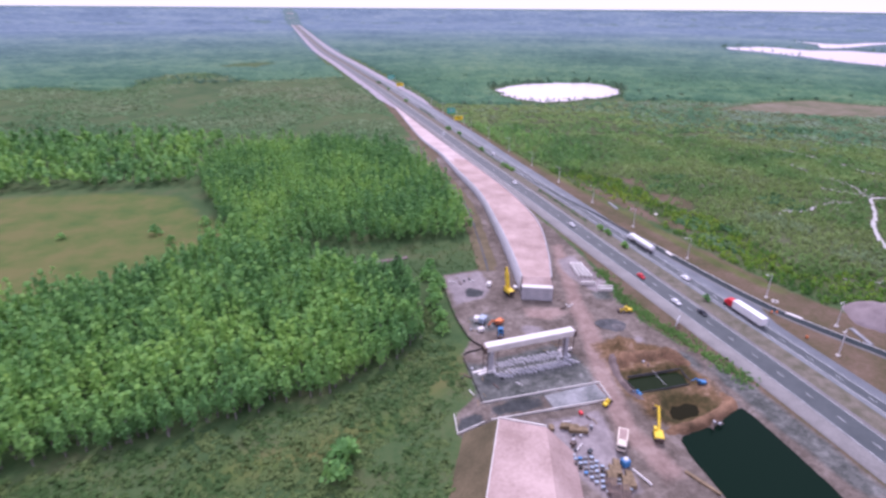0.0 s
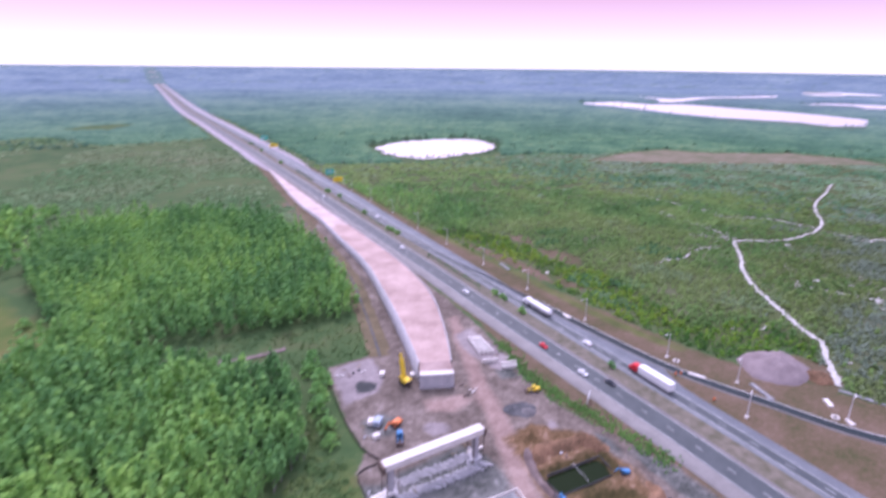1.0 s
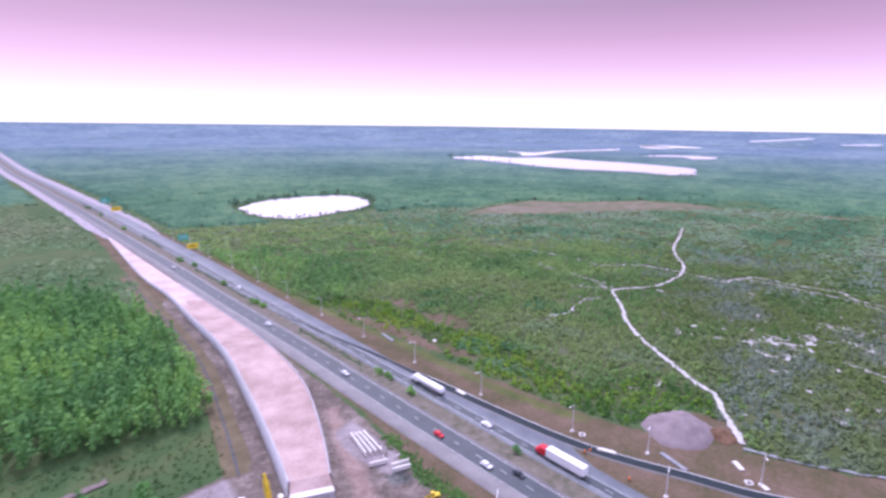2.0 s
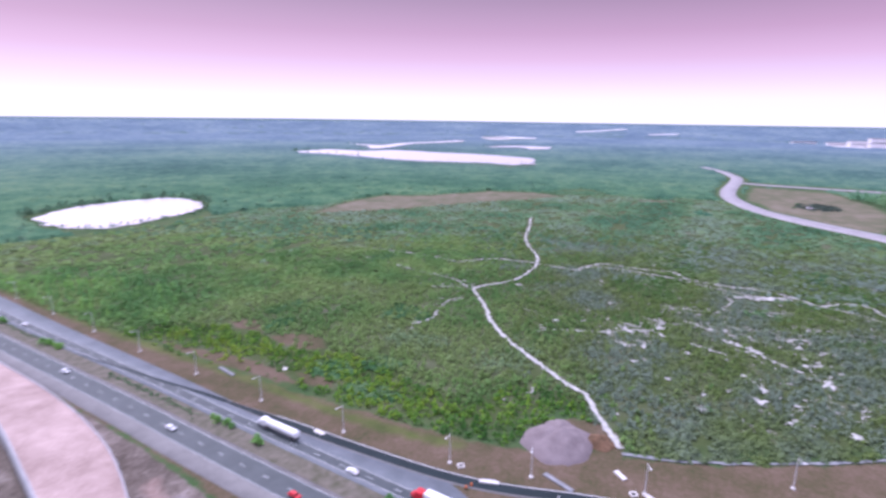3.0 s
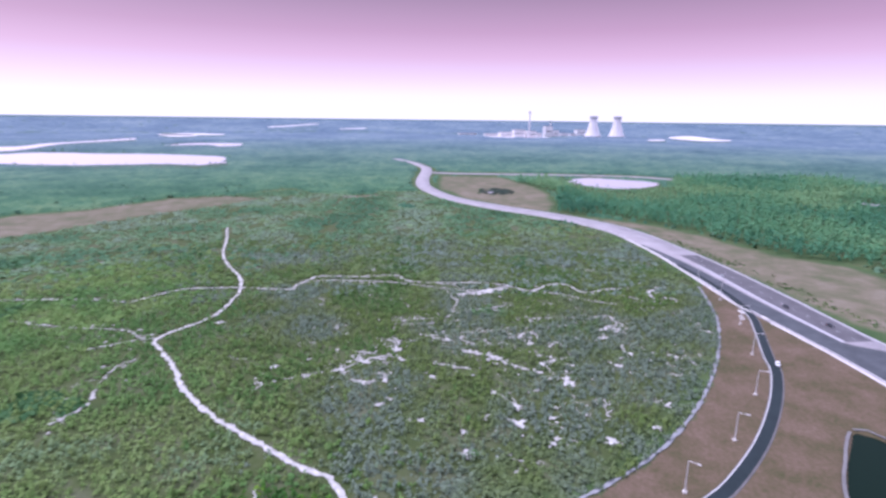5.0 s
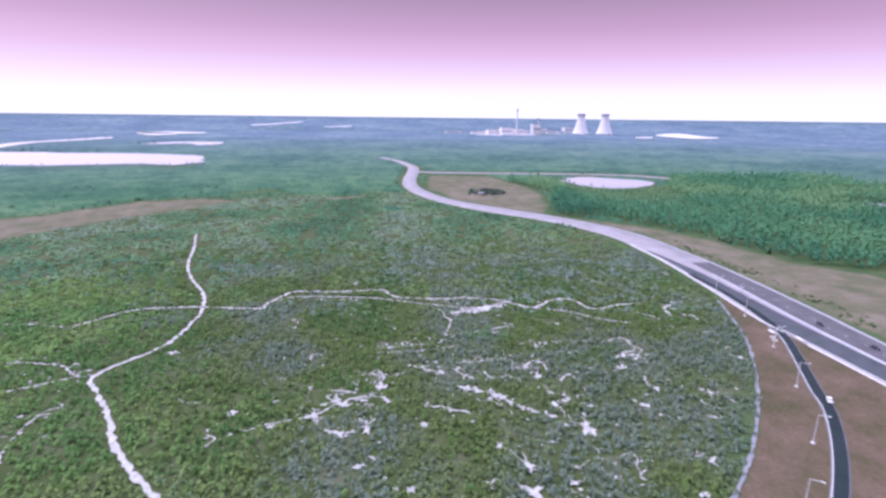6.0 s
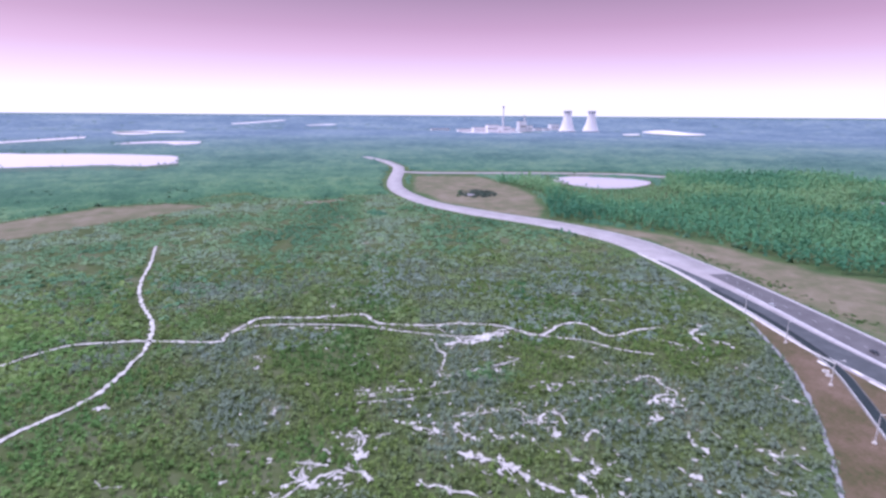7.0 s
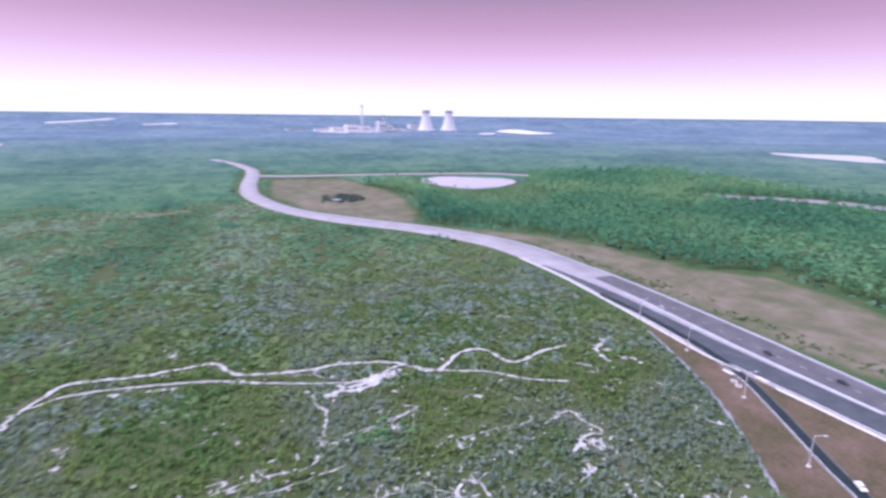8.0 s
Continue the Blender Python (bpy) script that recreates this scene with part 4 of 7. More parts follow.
def lane_marks(name, line, offset, width, z, dash, gap, material, start, stop):
    """Painted lines: dashes along an offset line; a gap of 0 gives an unbroken line."""
    seg = line[(line[:, 1] > start) & (line[:, 1] < stop)] if name != "side" else line
    if gap == 0:
        return ribbon("lane_line", seg, offset - width / 2, offset + width / 2, z, material)
    d = np.r_[0, np.cumsum(np.linalg.norm(np.diff(seg, axis=0), axis=1))]
    verts, faces = [], []
    for s in np.arange(0, d[-1] - dash, dash + gap):
        pts = np.array([[np.interp(u, d, seg[:, 0]), np.interp(u, d, seg[:, 1])] for u in (s, s + dash)])
        t = (pts[1] - pts[0]) / dash
        n = np.array((t[1], -t[0]))
        o = len(verts)
        for p, w in ((pts[0], -0.5), (pts[0], 0.5), (pts[1], 0.5), (pts[1], -0.5)):
            verts.append((*(p + n * (offset + w * width)), z))
        faces.append((o, o + 1, o + 2, o + 3))
    return mesh_of("lane_dashes", verts, faces, material)


for off in (-15.3, -6.1, 5.9, 10.4):
    tagged(lane_marks("hw", HW, off, 0.24, 0.345, 1, 0, M["paint_worn"], -200, 900), "worn white edge line", "marking", kind="structure")
tagged(lane_marks("hw", HW, -10.7, 0.24, 0.345, 3.0, 9, M["paint_worn"], -200, 800), "white lane dashes", "marking", kind="stuff")
tagged(lane_marks("hw", HW, 8.1, 0.22, 0.345, 3.2, 9, M["paint_worn"], -200, 800), "white lane dashes", "marking", kind="stuff")
tagged(lane_marks("hw", RP, -2.3, 0.3, 0.415, 1, 0, M["paint_white"], -110, 240), "white edge line of the slip road", "marking", kind="structure")
side_seg = SR[(SR[:, 0] > 300) & (SR[:, 0] < 900)]
tagged(ribbon("lane_line", side_seg, lambda x, y: -side_half(x, y) + 2.2, lambda x, y: -side_half(x, y) + 2.7, 0.385, M["paint_white"]), "white edge line of the side road", "marking", kind="structure")
tagged(lane_marks("side", side_seg, 9.0, 0.26, 0.385, 3, 9, M["paint_worn"], 0, 0), "white lane dashes of the side road", "marking", kind="stuff")


# ---- sand paths through the scrub ----
for nm, pts, w, seed in (("main", PATH_MAIN, 1.05, 1), ("cross", PATH_CROSS[4:], 0.9, 2), ("lower", PATH_LOWER, 0.6, 3)):
    line = spline(pts, 1.6)
    grow = (lambda x, y, w=w: -w * float(np.interp(x, (240, 330, 420), (1.35, 1.0, 0.9)))) if nm == "main" else -w
    back = (lambda x, y, w=w: w * float(np.interp(x, (240, 330, 420), (1.35, 1.0, 0.9)))) if nm == "main" else w
    tagged(ribbon("sand_path", line, grow, back, 0.42, M["sand"], ragged=w * 1.25, seed=seed), "winding track of bare white sand through scrub", "path", kind="structure")
edge_line = spline(SCRUB_EDGE[9:18], 3)
tagged(ribbon("sand_path", edge_line, -0.85, 0.65, 0.36, M["grey_concrete"], ragged=0.8, seed=9), "pale sandy track along the edge of the scrub", "path", kind="structure")


# ---- vegetation ----
def leaf_cloud(count, radius, height, size, base, shape, seed, flat=0.5):
    """Corners of leaf sprays round a crown: shape gives the crown's width by height (0 to 1)."""
    r = np.random.default_rng(seed)
    quads = []
    lumps = [(r.uniform(0, 2 * np.pi), r.uniform(0.15, 1.0), r.uniform(0.35, 0.75)) for _ in range(7)]
    for i in range(count):
        a, h, k = lumps[r.integers(len(lumps))]
        h = np.clip(h + r.normal(0, 0.16), 0.02, 1.0)
        w = shape(h) * radius
        a = a + r.normal(0, 0.9)
        rad = w * min(1.15, abs(r.normal(k + 0.15, 0.25)))
        c = np.array([np.cos(a) * rad, np.sin(a) * rad, base + h * height])
        up_ = np.array([np.cos(a) * 0.75 * rad / max(radius, 0.1), np.sin(a) * 0.75 * rad / max(radius, 0.1), 0.75]) * flat + r.normal(size=3) * (1 - flat) * 0.8
        u = np.cross(up_, r.normal(size=3))
        u /= np.linalg.norm(u)
        v = np.cross(up_, u)
        v /= np.linalg.norm(v)
        s = size * r.uniform(0.6, 1.35)
        quads.append([c - u * s * 0.5 - v * s * 0.25, c + u * s * 0.15 - v * s * 0.5, c + u * s * 0.55 + v * s * 0.2, c - u * s * 0.1 + v * s * 0.5])
    return np.array(quads)


def scatter(name, spots, kinds, material, seed, label, category, sink=0.0):
    """Many crowns in one mesh: spots are rows of x, y, z, scale."""
    r = np.random.default_rng(seed)
    spots = np.asarray(spots, float)
    pick, turn = r.integers(len(kinds), size=len(spots)), r.uniform(0, 2 * np.pi, len(spots))
    stretch = r.uniform(0.75, 1.55, len(spots))
    out, tones = [], []
    for k, tpl in enumerate(kinds):
        s, a, st = spots[pick == k], turn[pick == k], stretch[pick == k]
        if not len(s):
            continue
        c, n = np.cos(a)[:, None, None], np.sin(a)[:, None, None]
        x, y, z = tpl[None, :, :, 0], tpl[None, :, :, 1], tpl[None, :, :, 2]
        sc = s[:, 3][:, None, None]
        vx = (x * c - y * n) * sc + s[:, 0][:, None, None]
        vy = (x * n + y * c) * sc + s[:, 1][:, None, None]
        vz = z * sc * st[:, None, None] + s[:, 2][:, None, None] - sink
        out.append(np.stack([vx, vy, vz], axis=-1).reshape(-1, 3))
        tones.append(np.repeat(np.clip(r.normal(0, 0.42, len(s)), -1, 1), tpl.shape[0] * tpl.shape[1]))
    v = np.concatenate(out)
    ob = mesh_of(name, v, np.arange(len(v)).reshape(-1, tpl.shape[1]), material)
    layer = ob.data.attributes.new("tone", 'FLOAT', 'POINT')
    layer.data.foreach_set("value", np.concatenate(tones).astype(np.float32))
    return tagged(ob, label, category, kind="stuff")


def inside_points(poly, count, seed, margin=0.0, gap=0.0):
    """Random places in a polygon, on a jittered grid."""
    poly = np.asarray(poly, float)
    r = np.random.default_rng(seed)
    lo, hi = poly.min(axis=0), poly.max(axis=0)
    area = abs(np.sum(poly[:, 0] * np.roll(poly[:, 1], -1) - np.roll(poly[:, 0], -1) * poly[:, 1])) / 2
    step = math.sqrt(area / count)
    xs, ys = np.meshgrid(np.arange(lo[0], hi[0], step), np.arange(lo[1], hi[1], step))
    x = xs.ravel() + r.uniform(-0.55, 0.55, xs.size) * step
    y = ys.ravel() + r.uniform(-0.55, 0.55, xs.size) * step
    keep = signed(x, y, poly) > margin
    return x[keep], y[keep]


def cypress(h):
    return 0.25 + 0.75 * math.sin(min(1.0, (1.05 - h) * 1.25) * math.pi * 0.5) if h > 0.2 else 0.45 + 1.6 * h


def dome(h):
    return math.sqrt(max(0.02, 1 - h * h))


TREE_KINDS = [leaf_cloud(40, 1.95, 9.4, 1.42, 2.4, cypress, 20 + i, 0.62) for i in range(7)]
FAR_KINDS = [leaf_cloud(24, 4.2, 9.5, 3.4, 3.6, cypress, 40 + i, 0.68) for i in range(6)]
GROVE_KINDS = [leaf_cloud(22, 2.8, 8.6, 1.95, 1.6, cypress, 140 + i, 0.74) for i in range(6)]
WOOD_KINDS = [leaf_cloud(16, 5.6, 3.8, 4.4, 0.6, dome, 60 + i, 0.92) for i in range(6)]
BUSH_KINDS = [leaf_cloud(20, 1.2, 1.6, 0.70, 0.05, dome, 80 + i, 0.72) for i in range(8)]
LUMP_KINDS = [leaf_cloud(18, 3.2, 1.25, 1.65, 0.05, dome, 100 + i, 0.86) for i in range(6)]

FOREST_NEAR = [(-300, 150), (-80, 146), (-37, 147), (-12, 148), (15, 153), (37, 162), (51, 174), (58, 200), (60, 226), (40, 236), (15, 262), (-12, 300), (-25, 300), (-40, 276), (-65, 256),
               (-98, 246), (-120, 242), (-300, 236)]
FOREST_NORTH = [(4, 277), (30, 279), (64, 268), (104, 264), (111, 272), (118, 312), (124, 388), (113, 466), (60, 510), (-20, 505), (-45, 470), (-42, 400), (-30, 345), (-22, 312), (-14, 297)]
FOREST_WEST = [(-420, 620), (-30, 560), (-50, 500), (-48, 415), (-82, 420), (-136, 430), (-420, 450)]
GROVE = [(812, -58), (985, -100), (1060, -90), (1150, -50), (1170, -120), (1090, -150), (1045, -215), (1050, -270), (1100, -330), (1230, -390), (1230, -700), (560, -700), (430, -520), (400, -300), (410, -262), (562, -266),
         (590, -228), (626, -206), (690, -190), (742, -158), (788, -112)]


# trees that can be told apart: trunk and crown each
def tree_meshes(kind, seed):
    r = random.Random(seed)
    bm = bmesh.new()
    top = 10.6
    tube((0, 0, -0.3), (0.1, 0.05, 5.0), 0.24, 0.16, 6, bm)
    tube((0.1, 0.05, 5.0), (0.0, 0.1, top), 0.16, 0.04, 5, bm)
    for i in range(6):
        a, z = r.uniform(0, 6.28), 3.6 + i * 1.05
        l = 2.0 - 0.2 * i
        tube((0, 0, z), (math.cos(a) * l, math.sin(a) * l, z + 0.8), 0.08, 0.025, 4, bm)
    trunk = bpy.data.meshes.new("trunk")
    bm.to_mesh(trunk)
    bm.free()
    trunk.materials.append(M["bark"])
    q = leaf_cloud(130, 1.95, 9.4, 1.05, 2.4, cypress, seed, 0.6)
    crown = mesh_of("crown", q.reshape(-1, 3), np.arange(len(q) * 4).reshape(-1, 4), M["tree_green"])
    data = crown.data
    bpy.data.objects.remove(crown)
    return trunk, data


fx, fy = inside_points(FOREST_NEAR, 3100, 1)
front = (fx > -75) & (signed(fx, fy, FOREST_NEAR) < 11)
single = np.where(front)[0][:290]
rest = np.setdiff1d(np.arange(len(fx)), single)
variants = [tree_meshes(i, 200 + i) for i in range(6)]
random.seed(11)
for k in single:
    trunk, crown = variants[random.randrange(6)]
    s = random.uniform(0.75, 1.12)
    m = pose(fx[k], fy[k], surface(fx[k], fy[k]), 0, 0, random.uniform(0, 360)) @ Matrix.Diagonal((s, s, s * random.uniform(0.9, 1.1), 1))
    tree = thing("tree", m, "slender green cypress at the edge of a swamp wood", "tree", "trees at the wood's edge")
    for nm, data in (("trunk", trunk), ("crown", crown)):
        o = new(nm, data)
        o.parent = tree
spots = [(x, y, 0.0, s) for x, y, s in zip(fx[rest], fy[rest], rng.uniform(0.78, 1.2, len(rest)))]
scatter("woodland", spots, TREE_KINDS, M["tree_green"], 3, "dense green cypress wood", "wood", 0.3)
tv, tf = [], []
for x, y, z, s in spots:
    if signed(np.array([x]), np.array([y]), FOREST_NEAR)[0] < 22:
        o = len(tv)
        for hz, rr in ((-0.2, 0.22), (6.0, 0.12)):
            tv += [(x + rr * math.cos(a), y + rr * math.sin(a), hz) for a in (0, 2.1, 4.2)]
        tf += [(o + i, o + (i + 1) % 3, o + 3 + (i + 1) % 3, o + 3 + i) for i in range(3)]
tagged(mesh_of("tree_trunks", tv, tf, M["bark"]), "pale slim trunks inside the cypress wood", "wood", kind="stuff")
nx_, ny_ = inside_points(FOREST_NORTH, 2200, 2)
scatter("woodland", [(x, y, 0.0, s) for x, y, s in zip(nx_, ny_, rng.uniform(0.75, 1.15, len(nx_)))], TREE_KINDS, M["tree_green"], 4, "green cypress wood beside the raised road", "wood", 0.3)
wx, wy = inside_points(FOREST_WEST, 900, 3)
scatter("woodland", [(x, y, 0.0, s) for x, y, s in zip(wx, wy, rng.uniform(0.7, 1.0, len(wx)))], FAR_KINDS, M["tree_green"], 5, "green wood beyond the meadow", "wood", 0.3)
gx_, gy_ = inside_points(GROVE, 7600, 5)
clearing = [(740, -676), (815, -643), (880, -590), (924, -537)]
open_view = np.minimum.reduce([away(gx_ + 0.62 * d, gy_ - 0.78 * d, clearing) for d in (0, 15, 30, 45, 60)]) > 14
gx_, gy_ = gx_[open_view], gy_[open_view]
shore = np.maximum.reduce([signed(gx_ + d, gy_ - 0.15 * d, LAKES[1]) for d in (0, 30, 60, 90, 120, 150, 180)])
lowx, lowy = gx_[shore >= -4], gy_[shore >= -4]
low_ok = signed(lowx, lowy, LAKES[1]) < -7
lowx, lowy = np.repeat(lowx[low_ok], 2), np.repeat(lowy[low_ok], 2)
lowx, lowy = lowx + rng.uniform(-6, 6, len(lowx)), lowy + rng.uniform(-6, 6, len(lowy))
scatter("woodland", [(x, y, 0.0, s) for x, y, s in zip(lowx, lowy, rng.uniform(0.3, 0.5, len(lowx)))], GROVE_KINDS, M["grove_green"], 26, "low young wood in front of the retention pond", "wood", 0.3)
gx_, gy_ = gx_[shore < -4], gy_[shore < -4]
scatter("woodland", [(x, y, 0.0, s) for x, y, s in zip(gx_, gy_, rng.uniform(0.75, 1.3, len(gx_)))], GROVE_KINDS, M["grove_green"], 6, "dense deep green wood beyond the side road", "wood", 0.3)

# far woods, all round
fr = np.random.default_rng(21)


def wooded(ang, rad):
    """True where far woods stand."""
    x, y = 130 + rad * np.cos(ang), 60 + rad * np.sin(ang)
    wet = np.full(x.shape, -1e9)
    for shift in (0, 0.5, 1.0):
        reach = shift * np.interp(rad, (400, 1500, 4000), (10, 110, 420))
        for w in LAKES:
            wet = np.maximum(wet, signed(x + np.cos(ang) * reach, y + np.sin(ang) * reach, w))
    dense = field_noise(x, y, 0.0035, 5.0)
    free = (wet < -10) & (away(x, y, HW) > 42) & (away(x, y, ROAD_TWO) > 42) & (away(x, y, SR) > np.where(x > 700, 21, 42)) & (signed(x, y, SCRUB) < np.where((x > 560) & (away(x, y, SR) > 90), 10 + 90 * field_noise(x, y, 0.010, 12.0), -6)) & (signed(x, y, TAN_FIELD) < -6) & (signed(x, y, BROWN_BELT) < -6) & (signed(x, y, VERGE) < -10)
    free &= (signed(x, y, MEADOW) < -6) & (signed(x, y, GROVE) < 0) & ((dense > -0.42 - 0.25 * (rad > 1300)) | (x > 240)) & ~((x > -300) & (x < 165) & (y < 640))
    free &= ~((x > 140) & (x < 420) & (y < -60)) & ((x < 3470) | (y > -230) | (y < -760) | (x > 3750))
    return x, y, free


# closed tops as one bumpy carpet
NA, NR = 640, 210
ca, cr_ = np.meshgrid(np.linspace(-1.12, 2.5, NA), 560 * np.exp(np.linspace(0, 1, NR) * math.log(4750 / 560)))
ca, cr_ = ca.ravel(), cr_.ravel()
cx_, cy_, wood = wooded(ca, cr_)
marsh = (cx_ < 165) & (cy_ > 520) & (cy_ < 1020 + 330 * field_noise(cx_, cy_, 0.006, 14.0))
top = np.where(wood & ~marsh, 3.2 + 2.0 * field_noise(cx_, cy_, 0.02, 4.0) + fr.uniform(-1.6, 1.6, len(cx_)) * np.interp(cr_, (560, 4700), (1.0, 2.2)), -3.0)
qi, qj = np.meshgrid(np.arange(NA - 1), np.arange(NR - 1))
q = (qj * NA + qi).ravel()
quads = np.c_[q, q + 1, q + NA + 1, q + NA]
quads = quads[(top[quads] > -2.5).any(axis=1)]
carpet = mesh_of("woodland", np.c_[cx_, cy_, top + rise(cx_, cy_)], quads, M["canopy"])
# share of haze blue in the tops' colour, growing with distance
layer = carpet.data.attributes.new("far_haze", 'FLOAT', 'POINT')
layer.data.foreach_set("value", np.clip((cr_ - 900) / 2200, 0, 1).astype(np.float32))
for f in carpet.data.polygons:
    f.use_smooth = True
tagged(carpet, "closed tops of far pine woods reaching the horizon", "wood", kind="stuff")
ang, rad = fr.uniform(-1.12, 2.5, 13000), 480 * np.exp(fr.uniform(0, 1, 13000) * 0.8)
bx, by, free = wooded(ang, rad)
free &= (bx > 165) | (by > 1000) | (by < 520)
bx, by, rr = bx[free], by[free], rad[free]
scatter("woodland", [(x, y, 0.0, s) for x, y, s in zip(bx, by, fr.uniform(0.4, 0.8, len(bx)))], WOOD_KINDS, M["mid_wood"], 7, "mixed green woods round the scrub", "wood", 0.5)
shore = []
for w, n, big in ((LAKES[0], 260, 0.85), (LAKES[1], 44, 0.7), (LAKES[3], 150, 1.0), (LAKES[4], 60, 1.0), (LAKES[5], 50, 1.0)):
    ring = loop_line(w, 3.0)
    mid_pt = ring.mean(axis=0)
    for q_ in ring[fr.integers(len(ring), size=n)]:
        out = (q_ - mid_pt) / np.linalg.norm(q_ - mid_pt)
        p_ = q_ + out * fr.uniform(-2, 16) * big
        # the shore turned to the works carries the lower growth
        tall = 0.55 if out @ (0.45, 0.89) < 0.1 else 1.0
        shore.append((p_[0], p_[1], 0.0, fr.uniform(0.3, 0.75) * big * tall))
scatter("woodland", shore, FAR_KINDS, M["mid_wood"], 8, "small trees standing round the ponds", "wood", 0.3)

MARSH = [(-420, 640), (-30, 580), (60, 525), (112, 480), (135, 440), (150, 560), (172, 800), (182, 1010), (182, 1220), (-420, 1220)]
qx, qy = inside_points(MARSH, 8500, 31)
keep = (away(qx, qy, HW) > 38) & (field_noise(qx, qy, 0.012, 4.4) > -0.25) & (qy < 1030 + 330 * field_noise(qx, qy, 0.006, 14.0))
scatter("rough_grass", [(x, y, 0.0, s) for x, y, s in zip(qx[keep], qy[keep], rng.uniform(0.6, 1.6, int(keep.sum())))], LUMP_KINDS, M["marsh_green"], 32, "low green marsh growth west of the highway", "grass", 0.3)

# scrub
SPOT_A = np.array(SPOTS + NET_POINTS)
PATHS = [spline(p, 8) for p in (PATH_MAIN, PATH_CROSS[4:], PATH_LOWER)]


def clear_of(px, py, pad):
    ok = np.ones(px.shape, bool)
    for i, line in enumerate(PATHS):
        ok &= away(px, py, line) > (2.5 if i == 0 else 2.4) + pad
    for sx, sy, sr in SPOT_A:
        ok &= np.hypot(px - sx, py - sy) > sr * 0.9 + 0.7
    return ok


SCRUB_NEAR = SCRUB_EDGE[:18] + [(640, -92), (690, -40), (690, 160), (640, 300), (480, 400), (320, 480), (217, 500)]
sx_, sy_ = inside_points(SCRUB_NEAR, 35000, 8)
keep = clear_of(sx_, sy_, 0.1) & (field_noise(sx_, sy_, 0.13, 2.0) > -0.42) & (np.hypot(sx_ - 241, sy_ - 127) > 15)
reach = np.hypot(sx_ - 262, sy_ - 90)
keep &= rng.uniform(0, 1, len(sx_)) < np.interp(reach, (250, 440), (1.0, 0.12))
bare = np.maximum.reduce([signed(sx_, sy_, p) for p in BARE_EAST]) > -2
keep &= ~bare | (rng.uniform(0, 1, len(sx_)) < 0.22)
# the scrub thins out towards the verge
keep &= (sy_ < 150) | (signed(sx_, sy_, SCRUB) + 11 * field_noise(sx_, sy_, 0.035, 16.0) + rng.normal(0, 2.5, len(sx_)) > 0)
sx_, sy_ = sx_[keep], sy_[keep]
blur = 26 * field_noise(sx_, sy_, 0.02, 6.0)
lush = (away(sx_, sy_, [(221, 330), (226, 200), (232, 156), (243, 150)]) + blur) < 30
green = ~lush & ((sy_ - 0.62 * (sx_ - 260) + 1.6 * blur + rng.normal(0, 26, len(sx_))) > 118)
scale = rng.uniform(0.6, 1.5, len(sx_)) ** 1.15
order = np.argsort(np.hypot(sx_ - 262, sy_ - 60))
one = order[:280]
bush_data = []
for i in range(6):
    qd = leaf_cloud(60, 1.4, 1.4, 0.65, 0.05, dome, 300 + i, 0.65)
    o = mesh_of("shrub", qd.reshape(-1, 3), np.arange(len(qd) * 4).reshape(-1, 4), M["scrub"])
    bush_data.append(o.data)
    bpy.data.objects.remove(o)
random.seed(5)
for k in one:
    o = new("shrub", bush_data[random.randrange(6)])
    s = scale[k]
    o.matrix_world = pose(sx_[k], sy_[k], surface(sx_[k], sy_[k]) - 0.1, 0, 0, random.uniform(0, 360)) @ Matrix.Diagonal((s, s, s * random.uniform(0.8, 1.2), 1))
    tagged(o, "low grey-green oak scrub bush on pale sand", "shrub", "scrub bushes")
others = np.ones(len(sx_), bool)
others[one] = False
for sel, mat, lab in ((others & ~lush & ~green, "scrub", "low grey-green oak and palmetto scrub"), (others & green, "green_scrub", "low green scrub north of the sand track"), (others & lush, "lush_scrub", "bright yellow-green bushes beside the verge")):
    scatter("scrub", [(x, y, 0.0, s) for x, y, s in zip(sx_[sel], sy_[sel], scale[sel])], BUSH_KINDS, M[mat], 9, lab, "scrub", 0.15)
SCRUB_FAR = [(217, 380), (290, 350), (400, 300), (470, 240), (480, 60), (480, -88), (640, -92), (706, -76), (770, -28), (850, 46), (930, 90), (1000, 115), (1000, 330), (930, 450), (700, 600), (560, 640), (340, 660), (225, 700)]
mx, my = inside_points(SCRUB_FAR, 15000, 10)
keep = clear_of(mx, my, 2.3) & (signed(mx, my, BROWN_BELT) < 0) & (signed(mx, my, BARE_EAST[-1]) < 0) & (field_noise(mx, my, 0.05, 2.0) > -0.3)
mx, my = mx[keep], my[keep]
mixed = (my - 0.62 * (mx - 260) + 60 * field_noise(mx, my, 0.012, 6.0) + rng.normal(0, 30, len(mx))) > 100
size = rng.uniform(0.55, 1.3, len(mx))
# plants far enough off to take the hazed leaf colour
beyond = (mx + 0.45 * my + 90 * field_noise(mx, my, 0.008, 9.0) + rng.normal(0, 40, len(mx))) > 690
for sel, mat, lab in ((~mixed & ~beyond, "grey_scrub", "pale grey-green scrub stretching to the woods"), (mixed & ~beyond, "green_scrub", "green scrub stretching to the pond"), (beyond, "far_scrub", "scrub before the far woods, blue-green from haze in its colour")):
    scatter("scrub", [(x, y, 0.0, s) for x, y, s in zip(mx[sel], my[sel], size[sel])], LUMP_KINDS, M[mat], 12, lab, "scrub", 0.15)
